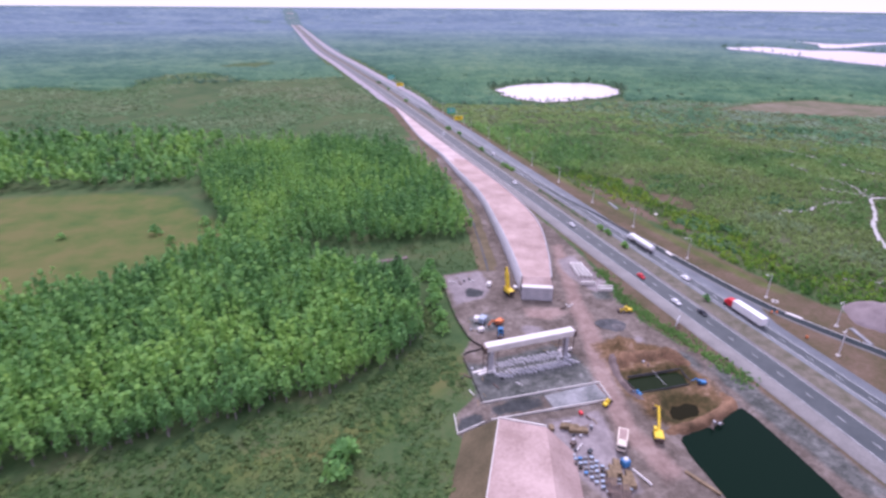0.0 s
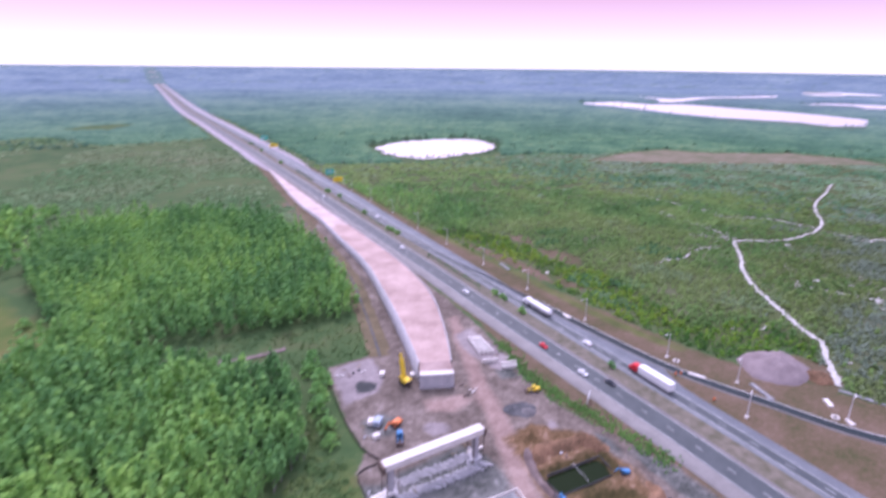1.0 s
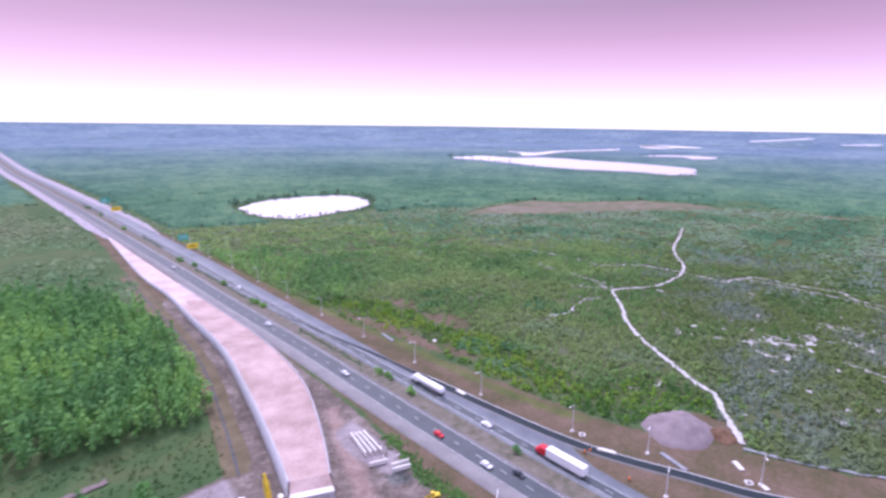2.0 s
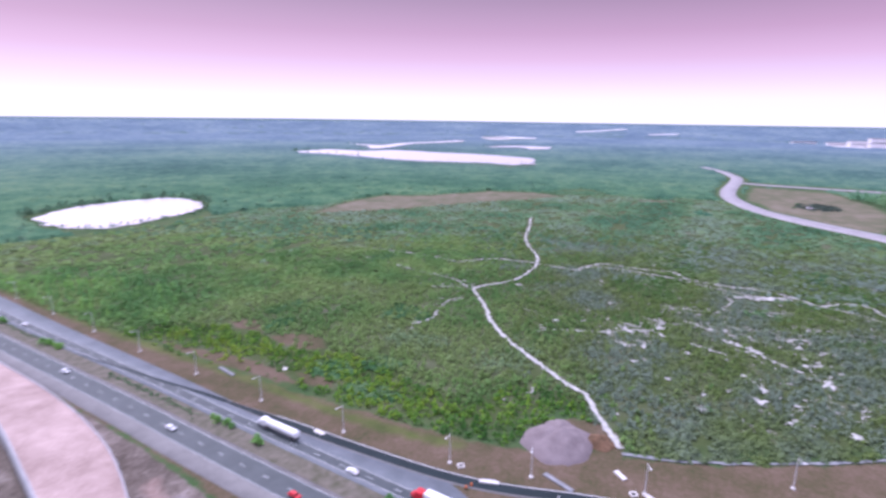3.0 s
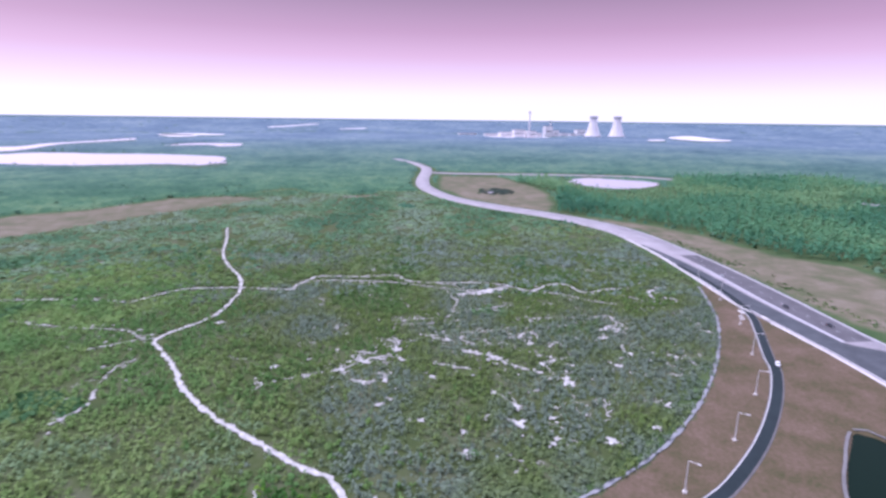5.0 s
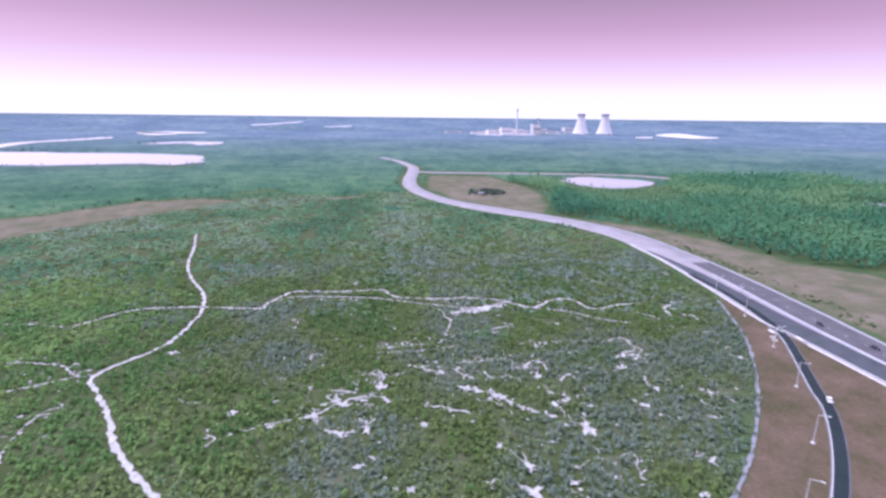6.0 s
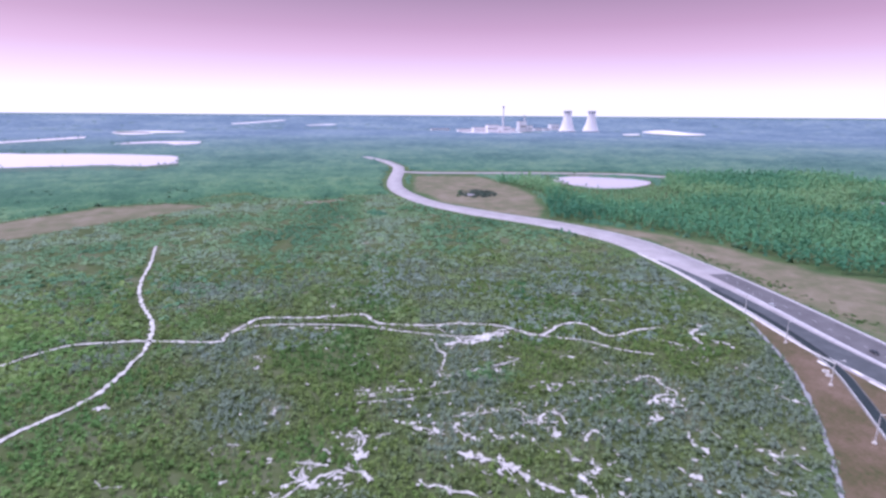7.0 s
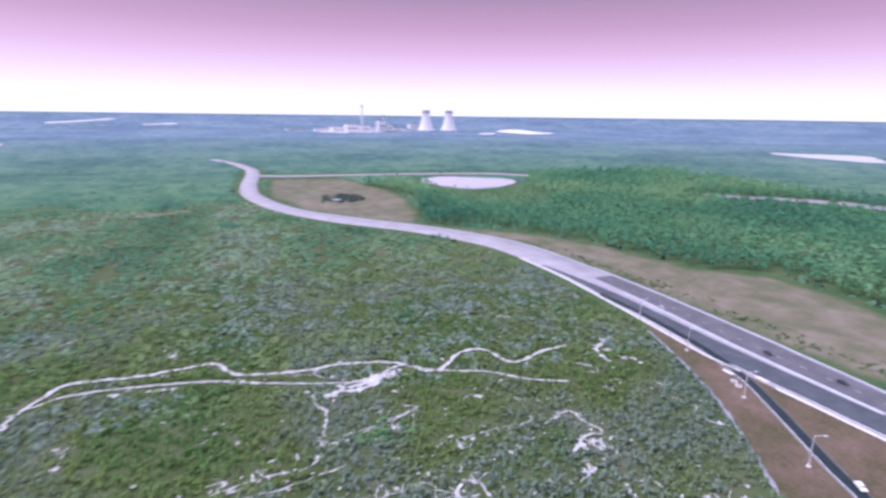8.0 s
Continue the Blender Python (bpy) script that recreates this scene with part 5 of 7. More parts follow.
# thickets in the scrub: close-grown clumps taller than the rest
thick = []
for x, y, rx, ry, n in ((330, 262, 13, 10, 70), (584, 308, 24, 14, 60), (246, 244, 9, 10, 46), (262, 226, 8, 10, 34), (236, 214, 5, 14, 40), (330, 244, 7, 6, 26), (300, 330, 14, 8, 30), (436, 354, 16, 8, 30),
                        (275, 312, 8, 5, 24), (446, 60, 10, 12, 40), (560, 20, 22, 16, 40), (640, 120, 26, 18, 44), (700, 30, 20, 16, 36), (540, 430, 26, 14, 40), (420, 470, 26, 14, 40)):
    for k in range(n):
        a, q_ = rng.uniform(0, 6.28), math.sqrt(rng.uniform(0, 1))
        thick.append((x + rx * q_ * math.cos(a), y + ry * q_ * math.sin(a), 0.0, rng.uniform(0.6, 1.25)))
thick = np.array(thick)
thick = thick[clear_of(thick[:, 0], thick[:, 1], 0.8)]
scatter("scrub", thick, LUMP_KINDS, M["thicket"], 19, "close dark green thickets in the scrub", "scrub", 0.1)
ex, ey = inside_points(EDGE_WOOD, 420, 23)
scatter("woodland", [(x, y, 0.0, s) for x, y, s in zip(ex, ey, rng.uniform(0.3, 0.62, len(ex)))], GROVE_KINDS, M["tree_green"], 24, "young green trees beside the highway verge", "wood", 0.4)
# low growth on the west side, and green along the works' fence
LOW_WEST = [(60, 226), (75, 226), (97, 226), (108, 258), (64, 266), (22, 280), (-5, 300), (15, 262), (40, 238)]
lx, ly = inside_points(LOW_WEST, 500, 14)
open_ground = away(lx, ly, [(4, 274), (36.3, 251.6), (66, 248.5)]) > 5
lx, ly = lx[open_ground], ly[open_ground]
scatter("rough_grass", [(x, y, 0.0, s) for x, y, s in zip(lx, ly, rng.uniform(0.3, 0.8, len(lx)))], BUSH_KINDS, M["verge_grass"], 15, "rough green growth in a clearing", "grass", 0.2)
TRACK_WEST = spline([(4, 274), (17.2, 264.8), (26.8, 258.2), (36.3, 251.6), (46.4, 248.6), (57, 247.8), (66, 248.5)], 2)
tagged(ribbon("sand_path", TRACK_WEST, -1.5, 1.2, 0.45, M["dirt_track"], ragged=1.3, seed=21), "pale worn track across a clearing between woods", "path", kind="structure")
SOUTH_WEST = [(-120, 143), (-37, 144), (15, 150), (37, 159), (52, 171), (60, 200), (66, 186), (60, 160), (56, 136), (44, 129), (40, 100), (15, 45), (-60, 40), (-120, 60)]
lx, ly = inside_points(SOUTH_WEST, 4200, 16)
kp = field_noise(lx, ly, 0.06, 1.0) > -0.45
scatter("rough_grass", [(x, y, 0.0, s) for x, y, s in zip(lx[kp], ly[kp], rng.uniform(0.2, 0.75, int(kp.sum())))], LUMP_KINDS, M["verge_grass"], 17, "rough green growth below the wood", "grass", 0.2)
strip = spline([(153.5, 205), (150, 190), (147, 175), (147.5, 157), (149.5, 142), (151.5, 126), (152.5, 112)], 0.8)
st = np.repeat(strip, 11, axis=0) + rng.normal(0, 1.9, (len(strip) * 11, 2))
st = st[field_noise(st[:, 0], st[:, 1], 0.12, 3.3) > -0.5]
scatter("rough_grass", [(x, y, 0.0, s) for (x, y), s in zip(st, rng.uniform(0.3, 0.6, len(st)))], BUSH_KINDS, M["fresh_grass"], 18, "strip of fresh green grass along the works' edge", "grass", 0.2)


# ---- raised road and bridge works ----
CREST_L = [(105.3, 195.7, 8.5), (114.4, 226.8, 8), (124.9, 267.8, 7), (137.2, 323.4, 5.5), (143.6, 385, 4), (149.9, 445, 2.5), (153, 522, 1), (171.5, 693, 0.45)]
CREST_R = [(116.9, 190.8, 8.5), (128.8, 215, 8), (144.1, 252.5, 7), (153.0, 288.6, 5.5), (158.5, 327.6, 4), (162, 375, 2.5), (166.5, 500, 1), (173, 693, 0.45)]


def even(pts, n):
    p = spline(pts, 2.0)
    d = np.linspace(0, len(p) - 1, n)
    return np.c_[[np.interp(d, np.arange(len(p)), p[:, i]) for i in range(p.shape[1])]].T


NS = 90
cl, cr = even(CREST_L, NS), even(CREST_R, NS)
rows_t = []
for i in range(NS):
    for j in range(9):
        u = j / 8
        p = cl[i] * (1 - u) + cr[i] * u
        edge = min(u, 1 - u)
        rows_t.append((p[0], p[1], p[2] + (0.25 * wobble(p[0], p[1], 0.15, 1.0, 4) + 0.15) * min(1, edge * 6)))
embankment = tagged(mesh_of("embankment", rows_t, [(i * 9 + j, i * 9 + j + 1, (i + 1) * 9 + j + 1, (i + 1) * 9 + j) for i in range(NS - 1) for j in range(8)], M["pink_fill"]),
                    "raised roadway of pink sand fill between concrete walls", "embankment", kind="structure")
embankment.data.materials.append(M["pale_sand_fill"])
for f in embankment.data.polygons:
    if f.center.y > 410 + 40 * wobble(f.center.x, f.center.y, 0.06, 1.0, 2.0):
        f.material_index = 1


def wall_along(name, crest, out, thick, material, parent, label):
    """A retaining wall down to the ground, with a coping."""
    v, n = [], len(crest)
    tan = np.gradient(crest[:, :2], axis=0)
    tan /= np.linalg.norm(tan, axis=1)[:, None]
    nor = np.c_[tan[:, 1], -tan[:, 0]] * out
    for k, (off, dz) in enumerate(((0.0, 0.28), (thick, 0.28), (thick, None))):
        for i in range(n):
            x, y = crest[i, :2] + nor[i] * (off + (0.25 if dz is None else 0))
            v.append((x, y, crest[i, 2] + dz if dz is not None else -0.4))
    f = [(k * n + i, k * n + i + 1, (k + 1) * n + i + 1, (k + 1) * n + i) for k in range(2) for i in range(n - 1)]
    return mesh_of(name, v, f, material, parent, label)


wall_along("retaining_wall", cl, -1, 0.5, M["concrete"], embankment, "pale concrete retaining wall")
wall_along("retaining_wall", cr[:52], 1, 0.5, M["concrete"], embankment, "pale concrete retaining wall")
FA, FB = Vector((102.6, 190.7, 0)), Vector((115.1, 185.0, 0))
mesh_of("bench", [(*FA[:2], 6.3), (*FB[:2], 6.3), (116.9, 190.8, 8.7), (105.3, 195.7, 8.7), (103.4, 192.6, 6.7), (115.9, 187.0, 6.7)], [(0, 1, 5, 4)], M["white_concrete"], embankment, "white concrete bench above the end wall")
mesh_of("bench_slope", [(103.4, 192.6, 6.7), (115.9, 187.0, 6.7), (116.9, 190.8, 8.7), (105.3, 195.7, 8.7)], [(0, 1, 2, 3)], M["pink_fill"], embankment, "pink sand slope above the bench")
mesh_of("return_wall", [(*FA[:2], -0.3), (*FA[:2], 6.3), (105.3, 195.7, 8.7), (105.3, 195.7, -0.3), (*FB[:2], -0.3), (*FB[:2], 6.3), (116.9, 190.8, 8.7), (116.9, 190.8, -0.3)], [(0, 1, 2, 3), (4, 7, 6, 5)], M["concrete"], embankment)
along = (FB - FA)
ang_f = math.degrees(math.atan2(along.y, along.x))
pw, ph = along.length / 7, 2.1
bm = block(0.03, pw - 0.03, 0, 0.22, 0.03, ph - 0.03, 0.03)
panel_mesh = bpy.data.meshes.new("wall_panel")
bm.to_mesh(panel_mesh)
bm.free()
panel_mesh.materials.append(M["concrete"])
for i in range(7):
    for k in range(3):
        o = new("wall_panel", panel_mesh)
        o.parent = embankment
        o.matrix_world = pose(*(FA + along * (i / 7) + Vector((0, 0, k * ph))), 0, 0, ang_f)
mesh_of("backing", [(FA.x + 0.1, FA.y + 0.25, -0.3), (FB.x + 0.1, FB.y + 0.25, -0.3), (FB.x + 0.1, FB.y + 0.25, 6.28), (FA.x + 0.1, FA.y + 0.25, 6.28)], [(0, 1, 2, 3)], M["grey_concrete"], embankment)

# the far approach, ending short of the pier
A2, B2 = Vector((57.5, 115.0, 8.0)), Vector((69.2, 107.4, 8.0))
way = Vector((-0.5, -0.866, 0))
side = Vector((0.866, -0.5, 0))
v2 = []
for i in range(26):
    c = way * (i * 7.5)
    a, b = A2 + c, B2 + c + side * min(7, i * 0.95)
    for p in (a - side * 11 + Vector((0, 0, -8.2)), a, a * 0.66 + b * 0.34, a * 0.33 + b * 0.67, b, b + side * 9 + Vector((0, 0, -8.2))):
        v2.append((p.x, p.y, p.z + (wobble(p.x, p.y, 0.2, 0.25) if p.z > 7 else 0)))
approach = tagged(mesh_of("embankment", v2, [(i * 6 + j, i * 6 + j + 1, (i + 1) * 6 + j + 1, (i + 1) * 6 + j) for i in range(25) for j in range(1, 4)], M["pink_fill"]),
                  "raised approach of pink sand fill with a white edge", "embankment", kind="structure")
mesh_of("slope", v2, [(i * 6 + j, i * 6 + j + 1, (i + 1) * 6 + j + 1, (i + 1) * 6 + j) for i in range(25) for j in (0,)], M["brown_slope"], approach, "brown earth side slope")
mesh_of("slope", v2, [(i * 6 + 4, i * 6 + 5, (i + 1) * 6 + 5, (i + 1) * 6 + 4) for i in range(25)], M["pink_fill"], approach, "pink sand side slope")
part("end_wall", beam(A2 + Vector((-0.2, 0.3, -4.1)), B2 + Vector((0.4, 0.2, -4.1)), 8.3, 0.5), M["concrete"], approach, "concrete end wall")
part("edge_board", beam(A2 + Vector((0, 0.2, 0.25)), B2 + Vector((0, 0.2, 0.25)), 0.35, 0.35), M["white_concrete"], approach, "white edge board")
part("edge_board", beam(A2 + Vector((0, 0, 0.2)), A2 + way * 90 + Vector((0, 0, 0.2)), 0.26, 0.3), M["white_concrete"], approach, "white edge board")

# pier with its cap
pier = thing("bridge_pier", pose(84, 147, 0), "white concrete pier cap on round columns over bare soil", "pier")
part("cap", block(-17.6, 17.6, -1.7, 1.5, 9.1, 11.5, 0.18), M["white_concrete"], pier)
for cx in (-15.2, 15.2):
    part("column", tube((cx, 0, -0.3), (cx, 0, 9.2), 1.1, 1.1, 14), M["concrete"], pier)
    part("footing", block(cx - 1.9, cx + 1.9, -1.9, 1.9, -0.2, 0.5, 0.05), M["concrete"], pier)
for cx in (-17.9, 17.7):
    part("end_form", block(cx - 0.5, cx + 0.5, -1.9, 1.7, 8.9, 11.2, 0.05), M["rust_steel"], pier, "rusty steel end form")
for cx in (-17.2, -13.4, 13.4, 17.2):
    for cy in (-1.9, 1.9):
        part("scaffold_post", beam((cx, cy, 0), (cx, cy, 9.0), 0.22, 0.22), M["rust_steel"], pier)
    for z in (3, 6, 8.8):
        part("scaffold_rail", beam((cx, -1.9, z), (cx, 1.9, z), 0.18, 0.18), M["rust_steel"], pier)
random.seed(8)
bm = block(-0.26, 0.26, -2.1, 2.1, 0.0, 0.6, 0.04)
bar = part("precast_post", bm, M["concrete"])
tagged(bar, "grey precast concrete post lying below the pier", "post", "posts below the pier")
bar.matrix_world = pose(70, 143.2, 0.15, 0, 0, 22)
for rr_, yy in ((0, 143.0), (1, 148.6)):
    for i in range(21 - rr_ * 2):
        if rr_ or i:
            copy_thing(bar, pose(69.5 + rr_ * 1.5 + i * 1.55, yy + random.uniform(-0.5, 0.5) - i * 0.03, 0.15, 0, 0, random.uniform(10, 36)))
for x, y, a in ((65.0, 147.0, 80), (66.5, 145.6, 84), (100.8, 149.5, 75)):
    g = part("concrete_beam", block(-3, 3, -0.5, 0.5, 0, 0.9, 0.05), M["white_concrete"])
    tagged(g, "short white concrete beam on the soil", "beam", "loose concrete beams")
    g.matrix_world = pose(x, y, 0.02, 0, 0, a - 78)
# footing forms
form = thing("footing_form", pose(0, 0, 0), "low white-edged formwork round a grey footing", "formwork")
for a, b in (((59, 131.2), (102, 128.6)), ((102, 128.6), (100.7, 119.6)), ((100.7, 119.6), (59, 122.8))):
    part("form_board", beam((*a, 0.35), (*b, 0.35), 0.24, 0.9), M["white_concrete"], form, "white form board")
part("slab", block(80.5, 100.4, 120.8, 128.2, -0.1, 0.35, 0.05), M["wet_slab"], form, "patchy wet grey concrete slab")
form_two = thing("footing_form", pose(0, 0, 0), "low white formwork beside dark dug soil", "formwork")
for a, b in (((48.6, 129), (46.6, 120.4)), ((46.6, 120.4), (56.5, 122.6))):
    part("form_board", beam((*a, 0.35), (*b, 0.35), 0.24, 0.8), M["white_concrete"], form_two, "white form board")
fence_line = spline([(76, 224.5), (72, 205), (69.4, 186), (69, 168), (71.5, 160), (63, 158.5), (61, 145), (59.3, 131)], 2.5)
fence = thing("silt_fence", pose(0, 0, 0), "black fabric silt fence along the edge of the works", "fence")
mesh_of("fabric", np.vstack([np.c_[fence_line, np.full(len(fence_line), -0.05)], np.c_[fence_line, np.full(len(fence_line), 0.9)]]),
        [(i, i + 1, len(fence_line) + i + 1, len(fence_line) + i) for i in range(len(fence_line) - 1)], M["tyre"], fence)
for q_ in fence_line[::2]:
    part("post", tube((*q_, -0.2), (*q_, 1.05), 0.06, 0.06, 5), M["timber"], fence)

ditch = spline([(99, 222), (110, 262), (123.5, 319), (131, 386), (134, 429), (142, 520)], 4)
tagged(ribbon("verge_strip", ditch, -4.0, 6.0, 0.16, M["brown_slope"], 0.8), "tan graded strip beside the retaining wall", "soil", kind="structure")
tagged(ribbon("ditch", ditch, 0.4, 1.4, 0.20, M["dark_soil"], 0.3), "narrow dark drainage ditch beside the wall", "ditch", kind="structure")
# precast girders by the haul road
bm = bmesh.new()
for w, z0, z1 in ((0.6, 0, 0.35), (0.22, 0.35, 1.2), (0.62, 1.2, 1.5)):
    block(-w / 2, w / 2, -7.6, 7.6, z0, z1, 0, 0, bm)
girder = tagged(part("bridge_girder", bm, M["white_concrete"]), "long white precast concrete girder on the soil", "girder", "stored girders")
girder.matrix_world = pose(140.5, 208, 0.24, 0, 0, -14.5)
for i in range(1, 4):
    copy_thing(girder, pose(140.5 + 1.7 * i, 208 - 0.6 * i, 0.24, 0, 0, -14.5 + 1.4 * i))
for x, y, a in ((139, 193.5, 70), (144.5, 188, 74), (143, 185.5, 72)):
    o = copy_thing(girder, pose(x, y, 0.24, 0, 0, a))
    o.scale = (1, 0.45, 1)


# ---- machines ----
def wheel(parent, x, y, r, w, axis_x=True):
    a, b = ((x - w / 2, y, r), (x + w / 2, y, r)) if axis_x else ((x, y - w / 2, r), (x, y + w / 2, r))
    t = part("wheel", tube(a, b, r, r, 12), M["tyre"], parent)
    d = Vector(b) - Vector(a)
    part("rim", tube(Vector(a) - d * 0.03, Vector(b) + d * 0.03, r * 0.55, r * 0.55, 10), M["steel"], t)


def excavator(m, mat, label, boom, stick, bucket, stout=1.0):
    e = thing("excavator", m, label, "excavator")
    for sx in (-1.25, 1.25):
        part("track", block(sx - 0.35, sx + 0.35, -2.2, 2.2, 0, 1.0, 0.3), M["tyre"], e)
    part("undercarriage", block(-0.9, 0.9, -1.2, 1.2, 0.45, 1.1, 0.1), M["rust_steel"], e)
    part("body", block(-1.5, 1.5, -3.0, 1.2, 1.1, 2.6, 0.2), M[mat], e)
    cab = part("cab", block(-1.5, -0.4, 0.2, 1.9, 1.2, 3.3, 0.15), M[mat], e)
    part("window", block(-1.53, -0.37, 0.5, 1.93, 2.0, 3.0, 0.05), M["window_dark"], cab)
    part("counterweight", block(-1.5, 1.5, -3.5, -2.9, 1.1, 2.4, 0.2), M["rust_steel"], e)
    b0 = (0.3, 1.0, 2.0)
    arm = part("boom", beam(b0, boom, 0.7 * stout, 0.9 * stout), M[mat], e)
    part("ram", tube((0.3, 1.4, 1.6), tuple((Vector(b0) + (Vector(boom) - Vector(b0)) * 0.5)[:]), 0.12, 0.09, 6), M["steel"], arm)
    part("stick", beam(boom, stick, 0.5 * stout, 0.6 * stout), M[mat], e)
    part("bucket", block(stick[0] - 0.6, stick[0] + 0.6, stick[1] - 0.5, stick[1] + 0.7, bucket, bucket + 1.2, 0.2, 0.1), M["rust_steel"], e)
    return e


excavator(pose(104.2, 100.2, 0.1, 0, 0, -31) @ Matrix.Scale(0.9, 4), "yellow", "yellow tracked excavator beside the muddy pit", (0.3, 7.5, 7.0), (0.3, 13.0, 3.0), 1.2)
excavator(pose(99.5, 197.5, 0.1, 0, 0, 8), "yellow", "yellow tracked crane with a raised boom by the wall", (0.3, 2.6, 9.5), (0.3, 3.4, 11.8), 10.6, 1.8)
excavator(pose(84.0, 174.5, 0.1, 0, 0, 110) @ Matrix.Scale(0.8, 4), "orange", "orange tracked machine in the yard", (0.3, 4.0, 3.8), (0.3, 6.0, 1.8), 0.6)
excavator(pose(135, 116.5, 0.6, 0, 0, 60) @ Matrix.Scale(0.55, 4), "blue", "small blue machine on the spoil heap", (0.3, 3.2, 3.6), (0.3, 5.2, 1.6), 0.4)


def loader(m, mat, label, name="wheel_loader"):
    e = thing(name, m, label, "loader")
    for sx in (-1.2, 1.2):
        for sy in (-1.7, 1.7):
            wheel(e, sx, sy, 0.8, 0.6)
    part("body", block(-1.1, 1.1, -3.2, 0.3, 0.9, 2.2, 0.2), M[mat], e)
    cab = part("cab", block(-0.8, 0.8, -0.9, 0.7, 2.1, 3.4, 0.15), M[mat], e)
    part("window", block(-0.83, 0.83, -0.7, 0.73, 2.4, 3.1, 0.05), M["window_dark"], cab)
    for sx in (-0.8, 0.8):
        part("lift_arm", beam((sx, 0.3, 2.0), (sx, 3.4, 0.9), 0.25, 0.4), M[mat], e)
    part("bucket", block(-1.5, 1.5, 3.1, 4.3, 0.2, 1.5, 0.1, 0.15), M["rust_steel"], e)
    return e


loader(pose(140.5, 166.8, 0.1, 0, 0, 70) @ Matrix.Scale(0.78, 4), "yellow", "yellow wheel loader on bare soil beside a green strip")
loader(pose(98.2, 118.0, 0.1, 0, 0, -60) @ Matrix.Scale(0.62, 4), "yellow", "small yellow loader at the corner of the formwork")
loader(pose(82.0, 167.2, 0.1, 0, 0, 155) @ Matrix.Scale(0.9, 4), "blue", "blue telescopic handler behind the pier", "telehandler")
loader(pose(110.5, 118.8, 0.6, 0, 0, 20) @ Matrix.Scale(0.5, 4), "blue", "blue pump unit at the edge of the pit", "pump_unit")


def tipper(m, label):
    e = thing("dump_truck", m, label, "truck")
    for sx in (-1.2, 1.2):
        for sy in (-2.6, -1.2, 2.6):
            wheel(e, sx, sy, 0.6, 0.45)
    part("chassis", block(-0.6, 0.6, -3.6, 3.6, 0.6, 1.0, 0.05), M["rust_steel"], e)
    part("bed", block(-1.5, 1.5, -4.2, 1.4, 1.0, 2.9, 0.1), M["cream"], e)
    part("load", block(-1.35, 1.35, -4.0, 1.2, 2.6, 3.05, 0.1, 0.4), M["pink_fill"], e)
    cab = part("cab", block(-1.35, 1.35, 1.6, 4.0, 0.8, 3.2, 0.25), M["cream"], e)
    part("windscreen", block(-1.2, 1.2, 3.5, 4.05, 1.9, 2.9, 0.05), M["window_dark"], cab)
    return e


tipper(pose(91.8, 101.0, 0.25, 0, 0, 140), "cream dump truck with a loaded bed on pale soil")
tank = thing("storage_tank", pose(88.0, 94.0, 0.1), "blue tank with a white top on the soil", "tank")
part("tank", block(-1.1, 1.1, -1.1, 1.1, 0, 2.2, 0.2), M["blue"], tank)
part("lid", tube((0, 0, 2.2), (0, 0, 2.6), 0.8, 0.6, 10), M["white_concrete"], tank, "white lid")
pipe = tagged(part("pipe", tube((0, 0, 0.35), (1.6, -6.5, 0.35), 0.3, 0.3, 8), M["white_concrete"]), "white pipe lying on the soil", "pipe")
pipe.location = (89, 92, 0)
random.seed(3)
def pallet(mat, label):
    g = thing("loaded_pallet", pose(0, 0, 0), label, "pallet", "stored pallets")
    part("wrapped_load", block(-0.55, 0.55, -0.4, 0.4, 0.15, 0.55, 0.05), M[mat], g)
    part("pallet", block(-0.62, 0.62, -0.42, 0.42, 0, 0.15), M["timber"], g)
    return g


pallets = [pallet("pale_blue", "pale blue-grey wrapped goods on a pallet"), pallet("blue", "blue wrapped goods on a pallet"), pallet("grey_concrete", "grey concrete blocks on a pallet"), pallet("tyre", "dark bundled goods on a pallet")]
for i in range(40):
    a, b = divmod(i, 5)
    kind = pallets[(0, 0, 1, 2, 0, 3, 0, 0, 2, 0, 3, 2, 0)[i % 13]]
    spot_m = pose(74.0 + b * 1.55 + a * 0.55 + random.uniform(-0.14, 0.14), 100.5 - a * 1.9 - b * 0.3 + random.uniform(-0.16, 0.16), 0.2, 0, 0, random.uniform(-26, -18))
    if i < 7 and i in (0, 2, 3, 5):
        kind.matrix_world = spot_m
    else:
        copy_thing(kind, spot_m)
stack = thing("timber_stack", pose(82.5, 92.0, 0.2, 0, 0, -28), "stack of brown timber beams on the soil", "timber", "timber stacks")
for k in range(3):
    for i in range(4):
        part("timber_beam", block(-0.9 + i * 0.45, -0.5 + i * 0.45, -3.0 + 0.1 * k, 3.0 - 0.15 * i, k * 0.4, k * 0.4 + 0.36, 0.03), M["timber"], stack)
for x, y, a in ((85, 93.5, -25), (83.6, 87.5, -30), (81.0, 90.4, -22), (80.6, 112.2, 62), (82.5, 110.0, 66), (86, 88.6, -20)):
    copy_thing(stack, pose(x, y, 0.2, 0, 0, a))
steel_stack = thing("pipe_stack", pose(78.4, 88.6, 0.2, 0, 0, -25), "stack of dark rusty pipes on the soil", "pipes", "pipe stacks")
for i in range(5):
    part("steel_pipe", tube((i * 0.7, -2.8, 0.35), (i * 0.7, 2.8, 0.35), 0.34, 0.34, 7), M["rust_steel"], steel_stack)
    if i < 4:
        part("steel_pipe", tube((i * 0.7 + 0.35, -2.7, 0.95), (i * 0.7 + 0.35, 2.7, 0.95), 0.34, 0.34, 7), M["rust_steel"], steel_stack)
